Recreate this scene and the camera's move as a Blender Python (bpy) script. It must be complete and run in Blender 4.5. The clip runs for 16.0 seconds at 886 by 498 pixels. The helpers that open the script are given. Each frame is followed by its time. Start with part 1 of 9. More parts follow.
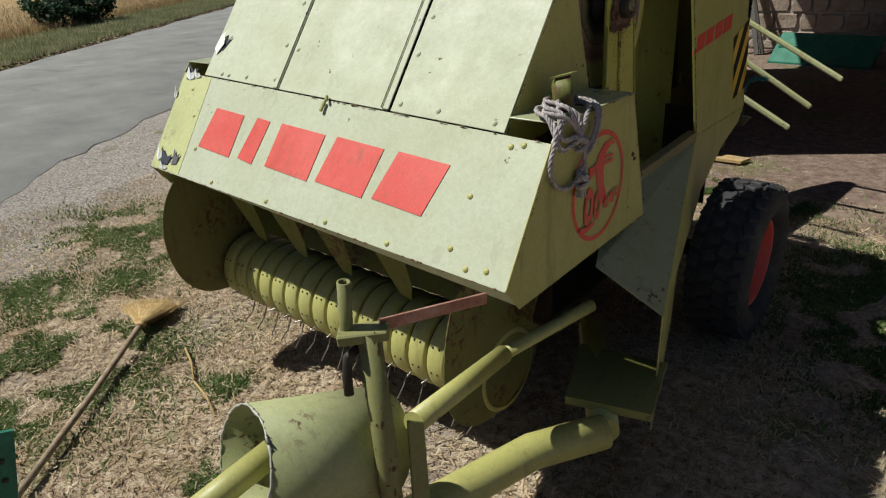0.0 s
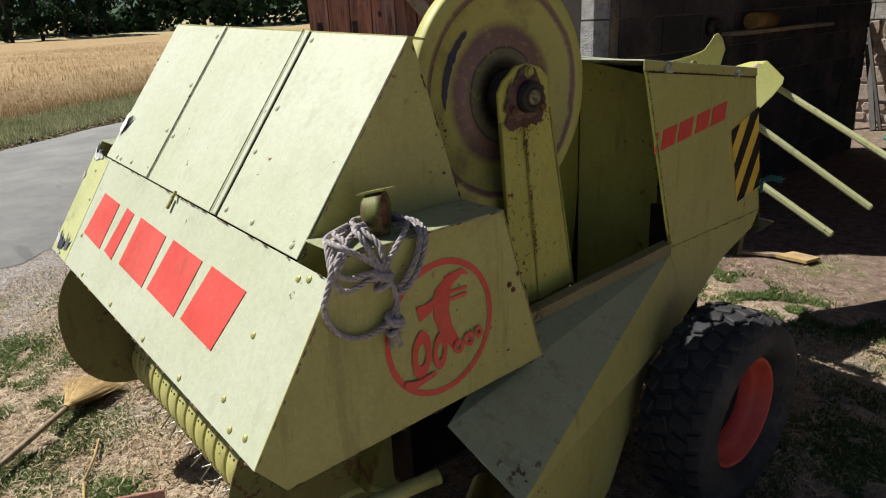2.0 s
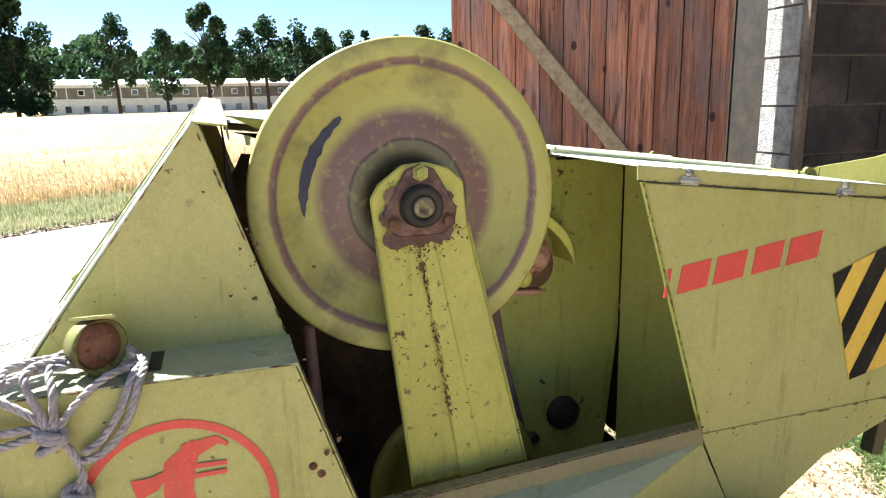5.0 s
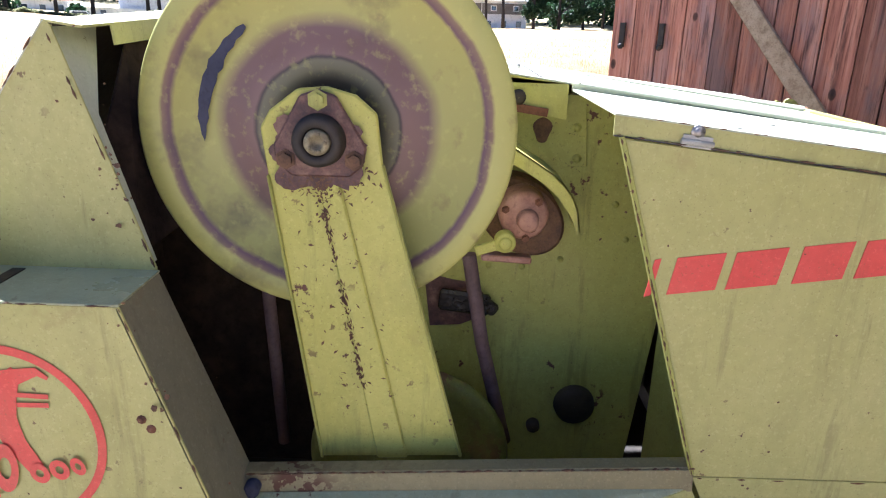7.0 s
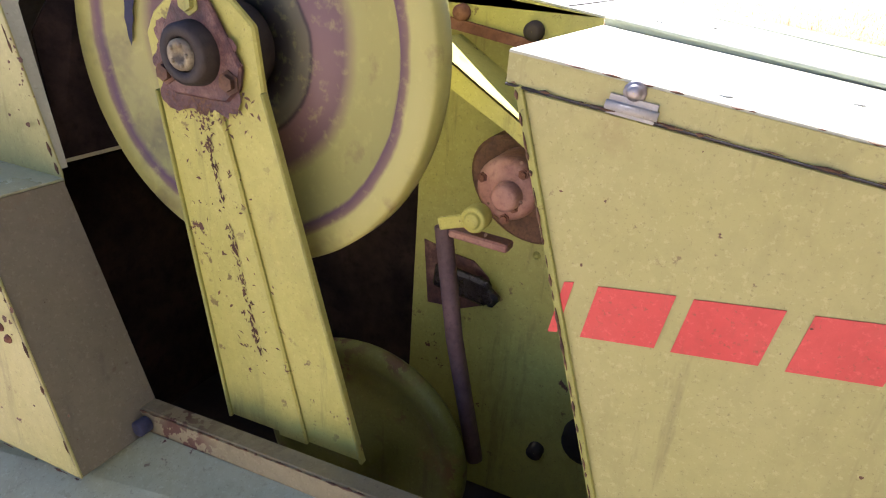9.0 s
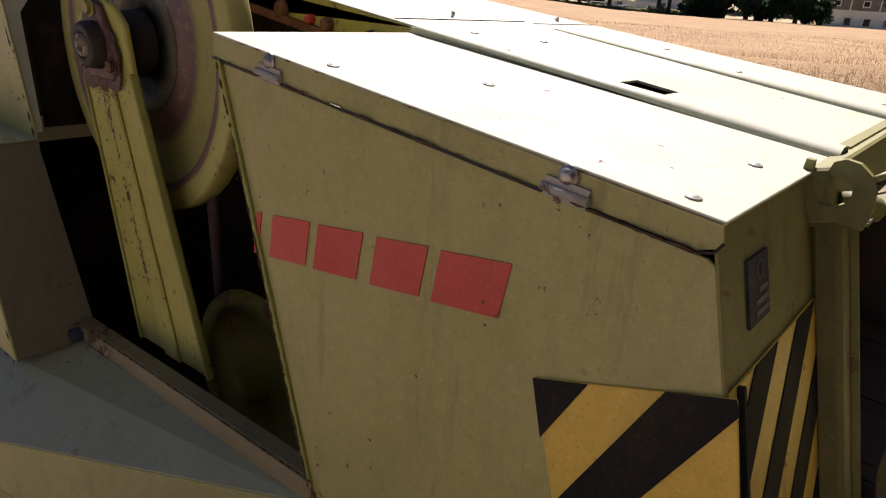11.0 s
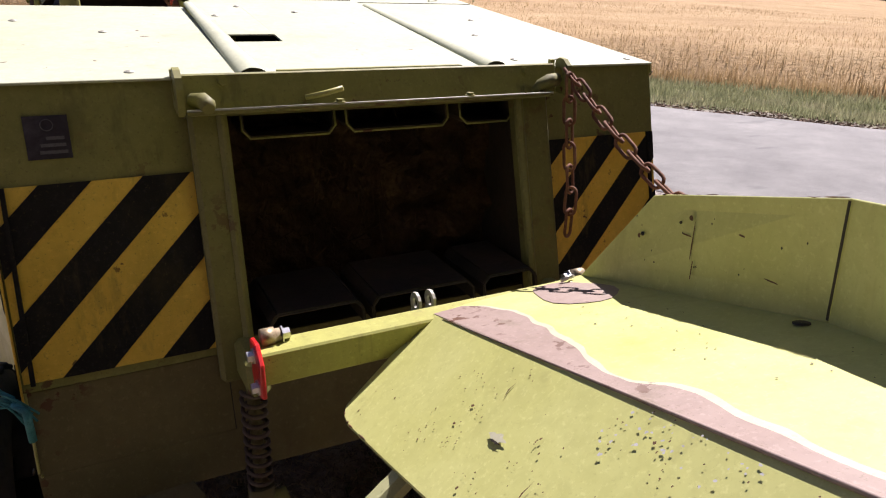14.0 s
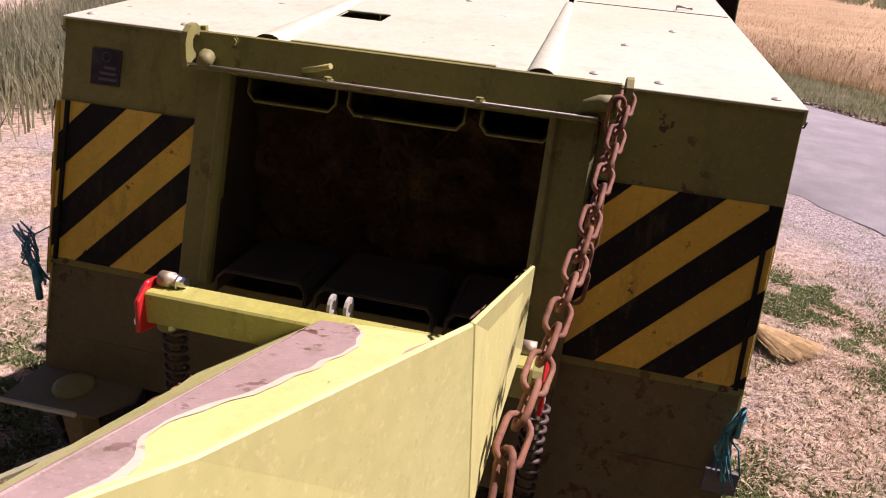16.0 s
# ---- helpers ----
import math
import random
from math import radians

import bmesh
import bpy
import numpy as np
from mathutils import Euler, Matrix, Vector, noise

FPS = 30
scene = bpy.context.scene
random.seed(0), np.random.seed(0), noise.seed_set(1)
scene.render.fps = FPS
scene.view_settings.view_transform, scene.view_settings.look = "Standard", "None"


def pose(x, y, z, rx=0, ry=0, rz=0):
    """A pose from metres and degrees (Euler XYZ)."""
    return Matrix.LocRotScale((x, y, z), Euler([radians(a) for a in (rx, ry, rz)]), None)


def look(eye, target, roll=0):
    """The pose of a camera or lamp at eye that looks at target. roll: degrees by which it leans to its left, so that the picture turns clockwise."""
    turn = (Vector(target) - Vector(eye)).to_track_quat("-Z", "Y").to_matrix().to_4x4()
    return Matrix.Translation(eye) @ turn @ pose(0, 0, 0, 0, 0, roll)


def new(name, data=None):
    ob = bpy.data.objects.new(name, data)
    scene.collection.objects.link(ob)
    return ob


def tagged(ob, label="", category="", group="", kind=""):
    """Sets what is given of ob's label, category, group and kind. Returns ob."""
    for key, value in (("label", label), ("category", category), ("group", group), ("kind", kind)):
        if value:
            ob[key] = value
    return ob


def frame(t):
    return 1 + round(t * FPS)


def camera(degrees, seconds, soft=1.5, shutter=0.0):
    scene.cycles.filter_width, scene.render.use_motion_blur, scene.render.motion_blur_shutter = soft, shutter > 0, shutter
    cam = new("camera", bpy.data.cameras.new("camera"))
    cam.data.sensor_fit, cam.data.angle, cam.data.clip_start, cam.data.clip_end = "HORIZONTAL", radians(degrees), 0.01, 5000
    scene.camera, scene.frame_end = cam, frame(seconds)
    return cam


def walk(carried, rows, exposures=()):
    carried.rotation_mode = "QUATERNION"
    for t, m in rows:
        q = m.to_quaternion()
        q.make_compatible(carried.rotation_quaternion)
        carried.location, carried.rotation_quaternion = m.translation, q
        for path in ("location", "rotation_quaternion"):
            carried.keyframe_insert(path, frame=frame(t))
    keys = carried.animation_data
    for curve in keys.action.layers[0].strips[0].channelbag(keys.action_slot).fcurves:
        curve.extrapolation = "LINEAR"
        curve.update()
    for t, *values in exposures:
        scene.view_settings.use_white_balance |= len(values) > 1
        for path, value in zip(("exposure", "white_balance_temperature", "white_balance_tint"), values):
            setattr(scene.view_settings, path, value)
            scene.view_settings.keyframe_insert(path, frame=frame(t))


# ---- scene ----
cam = camera(66.3, 16.0, soft=1.15)
PATH = [
    (0, (1.555, -3.226, 1.562), (0.371, -1.834, 0.749), -3.0),
    (0.5, (1.622, -3.052, 1.566), (0.308, -1.742, 0.82), -2.6),
    (1, (1.712, -2.894, 1.58), (0.341, -1.615, 0.885), -2.2),
    (1.5, (1.746, -2.667, 1.562), (0.351, -1.381, 0.927), -2.3),
    (2, (1.78, -2.415, 1.574), (0.315, -1.219, 0.925), -2.9),
    (2.5, (1.9, -2.216, 1.577), (0.32, -1.152, 0.968), -1.0),
    (3, (1.888, -2.062, 1.585), (0.277, -1.031, 1.0), -2.1),
    (3.5, (1.818, -1.909, 1.572), (0.179, -0.912, 1.006), -1.0),
    (4, (1.821, -1.739, 1.579), (0.113, -0.852, 1.036), -1.3),
    (4.2, (1.821, -1.676, 1.57), (0.069, -0.857, 1.06), -1.2),
    (6.3, (1.668, -1.093, 1.557), (-0.245, -0.869, 1.018), 1.1),
    (6.5, (1.660, -1.017, 1.561), (-0.247, -0.878, 0.973), 2.1),
    (7, (1.609, -0.914, 1.547), (-0.288, -0.927, 0.913), 1.5),
    (7.5, (1.479, -0.816, 1.512), (-0.401, -0.928, 0.838), 2.9),
    (8, (1.391, -0.696, 1.503), (-0.442, -1.019, 0.771), 2.6),
    (8.2, (1.354, -0.622, 1.499), (-0.447, -1.029, 0.731), 3.4),
    (10.3, (1.165, -0.197, 1.526), (-0.319, -1.363, 0.866), 4.1),
    (10.5, (1.171, -0.109, 1.520), (-0.299, -1.295, 0.863), 4.6),
    (11, (1.121, 0.151, 1.496), (-0.335, -1.024, 0.790), 4.1),
    (11.5, (0.988, 0.290, 1.494), (-0.525, -0.752, 0.704), 2.5),
    (12, (0.851, 0.499, 1.481), (-0.715, -0.492, 0.728), 4.4),
    (12.5, (0.813, 0.732, 1.484), (-0.571, -0.555, 0.829), 2.2),
    (13, (0.764, 0.953, 1.476), (-0.406, -0.492, 0.739), 1.2),
    (13.5, (0.608, 1.055, 1.464), (-0.523, -0.424, 0.732), 3.4),
    (14, (0.457, 1.122, 1.485), (-0.404, -0.534, 0.767), 1.5),
    (14.5, (0.274, 1.215, 1.496), (-0.263, -0.558, 0.744), 2.4),
    (15, (0.123, 1.179, 1.474), (-0.236, -0.652, 0.754), 4.7),
    (15.5, (-0.089, 1.106, 1.476), (-0.147, -0.759, 0.757), 4.3),
    (16, (-0.289, 1.074, 1.487), (0.037, -0.746, 0.724), 5.9),
]
EXPOSURES = [
    (0.0, 0.15, 6250, 5), (0.5, 0.03, 6250, 5), (1.0, 0.05, 6250, 5), (1.5, 0.03, 6250, 4), (2.0, 0.5, 6300, 9), (2.5, 1.0, 6350, 13), (3.0, 1.3, 6350, 13), (3.5, 1.6, 6200, 5), (4.2, 2.15, 6200, 4), (6.5, 2.55, 5500, 15), (7.0, 2.6, 5400, 18),
    (8.2, 2.85, 5350, 21), (10.3, 2.1, 6500, 34), (10.6, 1.6, 6500, 34), (11.0, 0.8, 6500, 29), (11.5, 0.63, 6450, 22), (12.5, 1.05, 6150, 24), (13.5, 1.0, 6150, 25), (14.5, 0.9, 6350, 24), (15.5, 0.85, 6400, 35), (16.0, 0.85, 6450, 46),
]
walk(cam, [(t, look(eye, target, roll)) for t, eye, target, roll in PATH], EXPOSURES)

# ---------------------------------------------------------------- world and light
SUN = Vector((-0.66, -0.42, 1.0)).normalized()
world = bpy.data.worlds.new("World")
scene.world = world
world.use_nodes = True
wn = world.node_tree
sky = wn.nodes.new("ShaderNodeTexSky")
sky.sky_type, sky.sun_disc = "NISHITA", False
sky.sun_elevation = math.asin(SUN.z)
sky.sun_rotation = math.atan2(SUN.x, SUN.y)
sky.air_density, sky.dust_density = 0.45, 0.15
wn.nodes["Background"].inputs["Strength"].default_value = 0.05
wn.links.new(sky.outputs[0], wn.nodes["Background"].inputs["Color"])
sun = new("sun", bpy.data.lights.new("sun", "SUN"))
sun.data.energy, sun.data.angle, sun.data.color = 5.0, radians(0.53), (1.0, 0.95, 0.86)
sun.rotation_mode = "QUATERNION"
sun.rotation_quaternion = SUN.to_track_quat("Z", "Y")


# ---------------------------------------------------------------- materials
def ramp(nt, stops, src):
    n = nt.nodes.new("ShaderNodeValToRGB")
    while len(n.color_ramp.elements) < len(stops):
        n.color_ramp.elements.new(0.5)
    for e, (p, c) in zip(n.color_ramp.elements, stops):
        e.position, e.color = p, ((c, c, c, 1) if isinstance(c, (int, float)) else (*c, 1))
    nt.links.new(src, n.inputs[0])
    return n.outputs[0]


def tex(nt, scale, detail=4.0, rough=0.55, stretch=(1, 1, 1), kind="NOISE", shift=(0, 0, 0)):
    co = nt.nodes.new("ShaderNodeTexCoord")
    mp = nt.nodes.new("ShaderNodeMapping")
    mp.inputs["Scale"].default_value = stretch
    mp.inputs["Location"].default_value = shift
    nt.links.new(co.outputs["Object"], mp.inputs[0])
    if kind == "VORONOI":
        n = nt.nodes.new("ShaderNodeTexVoronoi")
        n.inputs["Scale"].default_value = scale
        nt.links.new(mp.outputs[0], n.inputs["Vector"])
        return n.outputs["Distance"]
    n = nt.nodes.new("ShaderNodeTexNoise")
    n.inputs["Scale"].default_value, n.inputs["Detail"].default_value, n.inputs["Roughness"].default_value = scale, detail, rough
    nt.links.new(mp.outputs[0], n.inputs["Vector"])
    return n.outputs["Fac"]


def mix(nt, a, b, fac, mode="MIX"):
    n = nt.nodes.new("ShaderNodeMix")
    n.data_type, n.blend_type = "RGBA", mode
    for sock, v in ((n.inputs[6], a), (n.inputs[7], b), (n.inputs[0], fac)):
        if isinstance(v, tuple):
            sock.default_value = (*v, 1)
        elif isinstance(v, (int, float)):
            sock.default_value = v
        else:
            nt.links.new(v, sock)
    return n.outputs[2]


def base(name, rough=0.6, metal=0.0, spec=0.5):
    m = bpy.data.materials.new(name)
    m.use_nodes = True
    b = m.node_tree.nodes["Principled BSDF"]
    b.inputs["Roughness"].default_value, b.inputs["Metallic"].default_value = rough, metal
    b.inputs["Specular IOR Level"].default_value = spec
    return m, m.node_tree, b


def bump(nt, b, src, strength, dist):
    n = nt.nodes.new("ShaderNodeBump")
    n.inputs["Strength"].default_value, n.inputs["Distance"].default_value = strength, dist
    nt.links.new(src, n.inputs["Height"])
    nt.links.new(n.outputs[0], b.inputs["Normal"])


def paint(name, col, fade, rust=0.3, chip=0.62, rough=0.42, dent=0.25, dirt=(0.10, 0.085, 0.03)):
    """Old sheet-metal paint: sun-bleached clouds, dust, chips down to rust, shallow dents."""
    m, nt, b = base(name, rough)
    c = mix(nt, col, fade, ramp(nt, [(0.35, 0.0), (0.7, 1.0)], tex(nt, 2.2, 5, 0.6)))
    c = mix(nt, c, dirt, ramp(nt, [(0.52, 0.0), (0.8, 0.35)], tex(nt, 9, 8, 0.7, (1, 1, 0.35))))
    c = mix(nt, c, tuple(v * 0.8 for v in col), ramp(nt, [(0.45, 0.0), (0.6, 0.25)], tex(nt, 55, 3, 0.6)))
    c = mix(nt, c, tuple(min(1.0, v * 1.22 + 0.02) for v in fade), ramp(nt, [(0.56, 0.0), (0.68, 0.35)], tex(nt, 140, 3, 0.7)))
    c = mix(nt, c, dirt, ramp(nt, [(0.60, 0.0), (0.72, 0.45)], tex(nt, 210, 3, 0.7, shift=(1, 6, 3))))
    c = mix(nt, c, dirt, ramp(nt, [(0.58, 0.0), (0.66, 0.30)], tex(nt, 16, 5, 0.7, (1.0, 1.0, 0.12), shift=(5, 2, 8))))
    spots = nt.nodes.new("ShaderNodeMath")
    spots.operation = "MULTIPLY"
    nt.links.new(ramp(nt, [(chip, 0.0), (chip + 0.025, 1.0)], tex(nt, 38, 6, 0.62)), spots.inputs[0])
    nt.links.new(ramp(nt, [(0.5, 0.0), (0.62, 1.0)], tex(nt, 4.5, 3, 0.5, shift=(3, 1, 7))), spots.inputs[1])
    c = mix(nt, c, (0.09, 0.035, 0.018), spots.outputs[0])
    halo = ramp(nt, [(0.60, 0.0), (0.78, rust)], tex(nt, 6.5, 7, 0.7, shift=(9, 4, 2)))
    c = mix(nt, c, (0.20, 0.085, 0.035), halo)
    nt.links.new(c, b.inputs["Base Color"])
    nt.links.new(ramp(nt, [(0.3, rough - 0.08), (0.75, min(1, rough + 0.22))], tex(nt, 7, 6, 0.65)), b.inputs["Roughness"])
    bump(nt, b, tex(nt, 3.0, 2, 0.4), dent, 0.012)
    return m


def mottled(name, cols, scale, rough=0.85, strength=0.4, dist=0.01, stretch=(1, 1, 1), metal=0.0, fine=6.0, spec=0.4, island=0.0):
    m, nt, b = base(name, rough, metal, spec)
    n = len(cols)
    c = ramp(nt, [(0.3 + 0.4 * i / max(1, n - 1), v) for i, v in enumerate(cols)], tex(nt, scale, 7, 0.65, stretch))
    c = mix(nt, c, tuple(v * 0.55 for v in cols[0]), ramp(nt, [(0.5, 0.0), (0.72, 0.5)], tex(nt, scale * fine, 4, 0.6, stretch)))
    if island:
        g = nt.nodes.new("ShaderNodeNewGeometry")
        c = mix(nt, c, ramp(nt, [(0.0, 1.0 - island), (1.0, 1.0 + 0 * island)], g.outputs["Random Per Island"]), 1.0, "MULTIPLY")
    nt.links.new(c, b.inputs["Base Color"])
    bump(nt, b, tex(nt, scale * fine, 6, 0.6, stretch), strength, dist)
    return m


LIME = paint("faded_lime_paint", (0.38, 0.365, 0.112), (0.43, 0.415, 0.155), chip=0.64, dent=0.15)
LIME_TOP = paint("bleached_lime_paint", (0.43, 0.455, 0.31), (0.49, 0.515, 0.395), rust=0.08, chip=0.66, rough=0.62, dent=0.04, dirt=(0.30, 0.30, 0.20))
# paler, bluer lime: sky light on upward sheets put into the colour
LIME_SMOOTH = paint("dusty_skylit_lime_paint", (0.33, 0.35, 0.20), (0.39, 0.42, 0.27), rust=0.25, chip=0.60, rough=0.30, dent=0.06)
LIME_RAMP = paint("bright_lime_paint", (0.49, 0.495, 0.165), (0.54, 0.545, 0.225), rust=0.04, chip=0.74, rough=0.45, dent=0.12, dirt=(0.34, 0.33, 0.12))
ARM_PAINT = paint("yellow_lime_paint", (0.42, 0.405, 0.075), (0.46, 0.445, 0.11), rust=0.3, chip=0.62, rough=0.5, dent=0.1)
# darker copy of the lime paint, carrying the rear face's shade in its colour
REAR_PAINT = paint("shaded_dirty_olive_paint", (0.19, 0.19, 0.048), (0.24, 0.23, 0.07), rust=0.5, chip=0.60, rough=0.6, dirt=(0.05, 0.035, 0.015))
# rusty olive darkened further for the shade on pillars and end shields
PILLAR_PAINT = paint("shaded_rusty_olive_paint", (0.14, 0.135, 0.04), (0.19, 0.18, 0.055), rust=0.8, chip=0.54, rough=0.6, dirt=(0.03, 0.02, 0.012))
RAIL_PAINT = paint("rusty_rail_paint", (0.21, 0.18, 0.085), (0.29, 0.25, 0.13), rust=0.9, chip=0.50, rough=0.6, dirt=(0.08, 0.045, 0.025))
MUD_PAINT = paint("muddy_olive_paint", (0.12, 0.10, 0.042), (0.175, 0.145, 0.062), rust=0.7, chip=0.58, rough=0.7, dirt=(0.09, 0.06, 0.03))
LIME_OLD = paint("grimy_lime_paint", (0.31, 0.315, 0.065), (0.38, 0.375, 0.095), rust=0.4, chip=0.63, rough=0.55, dirt=(0.05, 0.035, 0.015))
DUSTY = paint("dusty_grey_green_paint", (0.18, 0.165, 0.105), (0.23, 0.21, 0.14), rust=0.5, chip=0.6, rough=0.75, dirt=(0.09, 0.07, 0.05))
CHIPPED = paint("chipped_olive_paint", (0.24, 0.24, 0.06), (0.30, 0.29, 0.08), rust=0.8, chip=0.50, rough=0.6, dirt=(0.02, 0.014, 0.01))
# dark lime: grease on some parts, deep shade put into others
LIME_DARK = paint("greasy_shaded_lime_paint", (0.12, 0.13, 0.02), (0.17, 0.17, 0.035), rust=0.8, chip=0.5, rough=0.6, dirt=(0.02, 0.012, 0.006))
GUARD_PAINT = paint("dull_green_paint", (0.27, 0.285, 0.12), (0.32, 0.335, 0.165), rust=0.25, chip=0.57, rough=0.62, dent=0.2, dirt=(0.06, 0.05, 0.03))
STAND_PAINT = paint("flaking_olive_paint", (0.155, 0.16, 0.05), (0.20, 0.20, 0.07), rust=0.9, chip=0.46, rough=0.6, dirt=(0.02, 0.014, 0.01))
WORN = paint("worn_primer", (0.27, 0.195, 0.165), (0.33, 0.26, 0.225), rust=0.3, chip=0.58, rough=0.6)
BARE = paint("scraped_metal", (0.36, 0.36, 0.31), (0.44, 0.44, 0.38), rust=0.2, chip=0.62, rough=0.45)
SLIDE_PAINT = paint("pale_lime_bar_paint", (0.44, 0.45, 0.22), (0.49, 0.50, 0.29), rust=0.1, chip=0.62, rough=0.5, dent=0.05)
SCRAPED = paint("thin_scraped_paint", (0.45, 0.44, 0.30), (0.49, 0.48, 0.36), rust=0.1, chip=0.64, rough=0.5, dirt=(0.30, 0.26, 0.20))
PRIMER_M = paint("lilac_grey_primer", (0.42, 0.42, 0.42), (0.47, 0.47, 0.48), rust=0.08, chip=0.60, rough=0.6, dirt=(0.16, 0.13, 0.12))
RED = paint("red_paint", (0.60, 0.055, 0.04), (0.66, 0.10, 0.075), rust=0.05, chip=0.72, rough=0.45, dent=0.1)
RED_GLOSS = paint("new_red_paint", (0.50, 0.012, 0.012), (0.55, 0.02, 0.02), rust=0.0, chip=0.8, rough=0.3, dent=0.0)
HAZ_Y = paint("sign_yellow", (0.72, 0.475, 0.05), (0.76, 0.53, 0.085), rust=0.35, chip=0.63, rough=0.4)
HAZ_K = paint("sign_black", (0.010, 0.010, 0.010), (0.016, 0.015, 0.015), rust=0.08, chip=0.70, rough=0.75)
HAZ_K.node_tree.nodes["Principled BSDF"].inputs["Specular IOR Level"].default_value = 0.2
LIME_END = paint("yellowed_lime_paint", (0.46, 0.475, 0.20), (0.50, 0.52, 0.25), rust=0.12, chip=0.66, rough=0.55, dent=0.08)
TORN_M = mottled("torn_white_foil", [(0.62, 0.63, 0.60), (0.74, 0.75, 0.72), (0.80, 0.80, 0.77)], 25, 0.6, 0.3, 0.002)
RUST = mottled("rust", [(0.07, 0.028, 0.016), (0.17, 0.07, 0.035), (0.24, 0.12, 0.07)], 14, 0.8, 0.5, 0.003)
# black for greasy parts; on inner walls it stands for shade
DARK = mottled("grease_and_shade_black", [(0.012, 0.010, 0.008), (0.028, 0.022, 0.016), (0.05, 0.035, 0.022)], 9, 0.6, 0.4, 0.004)
# near-black grease colour, with the shade of the open bay put in
BAY_SHADE = mottled("shaded_dry_grease", [(0.012, 0.009, 0.008), (0.026, 0.018, 0.014), (0.045, 0.030, 0.022)], 9, 0.95, 0.4, 0.004, spec=0.08)
STEEL = mottled("worn_steel", [(0.28, 0.26, 0.23), (0.42, 0.40, 0.37), (0.5, 0.48, 0.45)], 20, 0.42, 0.2, 0.001, metal=0.9)
BRIGHT = mottled("zinc_plated_steel", [(0.55, 0.56, 0.58), (0.68, 0.69, 0.70), (0.75, 0.75, 0.76)], 30, 0.28, 0.1, 0.001, metal=1.0)
BRASS = mottled("yellow_zinc", [(0.26, 0.19, 0.10), (0.45, 0.37, 0.25), (0.58, 0.52, 0.42)], 45, 0.5, 0.2, 0.001, metal=0.5)
BLACK_PLATE = mottled("black_enamel_plate", [(0.022, 0.018, 0.03), (0.035, 0.03, 0.045), (0.07, 0.06, 0.08)], 25, 0.7, 0.2, 0.001)
PALE = mottled("pale_print", [(0.085, 0.08, 0.095), (0.13, 0.125, 0.14)], 40, 0.6, 0.1, 0.001)
STRAP_M = mottled("old_red_primer", [(0.24, 0.10, 0.07), (0.35, 0.17, 0.12), (0.44, 0.26, 0.20)], 25, 0.8, 0.3, 0.002)
RUBBER = mottled("tyre_rubber", [(0.018, 0.018, 0.021), (0.032, 0.032, 0.036), (0.07, 0.065, 0.06)], 8, 0.75, 0.35, 0.004, fine=9)
BLUE_WEAR = mottled("dark_blue_marks", [(0.02, 0.025, 0.05), (0.05, 0.05, 0.08)], 20, 0.6, 0.2, 0.001)
def wheel_paint():
    """Flywheel paint, rubbed off in rings about the axle and smudged with grease."""
    m, nt, b = base("rubbed_flywheel_paint", 0.5)
    co = nt.nodes.new("ShaderNodeTexCoord")
    sub = nt.nodes.new("ShaderNodeVectorMath")
    sub.operation = "MULTIPLY_ADD"
    sub.inputs[1].default_value, sub.inputs[2].default_value = (0, 1, 1), (0, 1.117, -1.369)
    nt.links.new(co.outputs["Object"], sub.inputs[0])
    ln = nt.nodes.new("ShaderNodeVectorMath")
    ln.operation = "LENGTH"
    nt.links.new(sub.outputs[0], ln.inputs[0])
    add = nt.nodes.new("ShaderNodeMath")
    add.operation = "MULTIPLY_ADD"
    add.inputs[1].default_value = 0.018
    nt.links.new(tex(nt, 9, 4, 0.6), add.inputs[0])
    nt.links.new(ln.outputs["Value"], add.inputs[2])
    k = 1 / 0.36
    o = 0.009
    lime, plate, brown, inner = (0.40, 0.385, 0.105), (0.36, 0.345, 0.095), (0.165, 0.095, 0.080), (0.17, 0.155, 0.085)
    stops = [(0.0, (0.018, 0.014, 0.014)), (0.085, (0.045, 0.04, 0.028)), (0.105, inner), (0.119, inner), (0.124, (0.05, 0.035, 0.03)), (0.129, (0.22, 0.13, 0.105)), (0.172, brown), (0.196, plate), (0.262, plate), (0.268, (0.13, 0.07, 0.085)), (0.279, (0.20, 0.13, 0.08)), (0.285, lime), (0.318, lime)]
    c = ramp(nt, [(min(1.0, (r * 0.975 + o) * k), v) for r, v in stops], scaled(nt, add.outputs[0], k))
    c = mix(nt, c, (0.07, 0.055, 0.04), ramp(nt, [(0.54, 0.0), (0.72, 0.75)], tex(nt, 5.5, 5, 0.6, shift=(2, 5, 1))))
    c = mix(nt, c, (0.17, 0.10, 0.06), ramp(nt, [(0.58, 0.0), (0.75, 0.6)], tex(nt, 14, 6, 0.65)))
    c = mix(nt, c, tuple(v * 1.25 for v in lime), ramp(nt, [(0.55, 0.0), (0.7, 0.3)], tex(nt, 60, 4, 0.6)))
    nt.links.new(c, b.inputs["Base Color"])
    nt.links.new(ramp(nt, [(0.3, 0.38), (0.75, 0.7)], tex(nt, 7, 6, 0.65)), b.inputs["Roughness"])
    bump(nt, b, tex(nt, 30, 4, 0.5), 0.12, 0.003)
    return m


def scaled(nt, src, k):
    n = nt.nodes.new("ShaderNodeMath")
    n.operation = "MULTIPLY"
    n.inputs[1].default_value = k
    nt.links.new(src, n.inputs[0])
    return n.outputs[0]


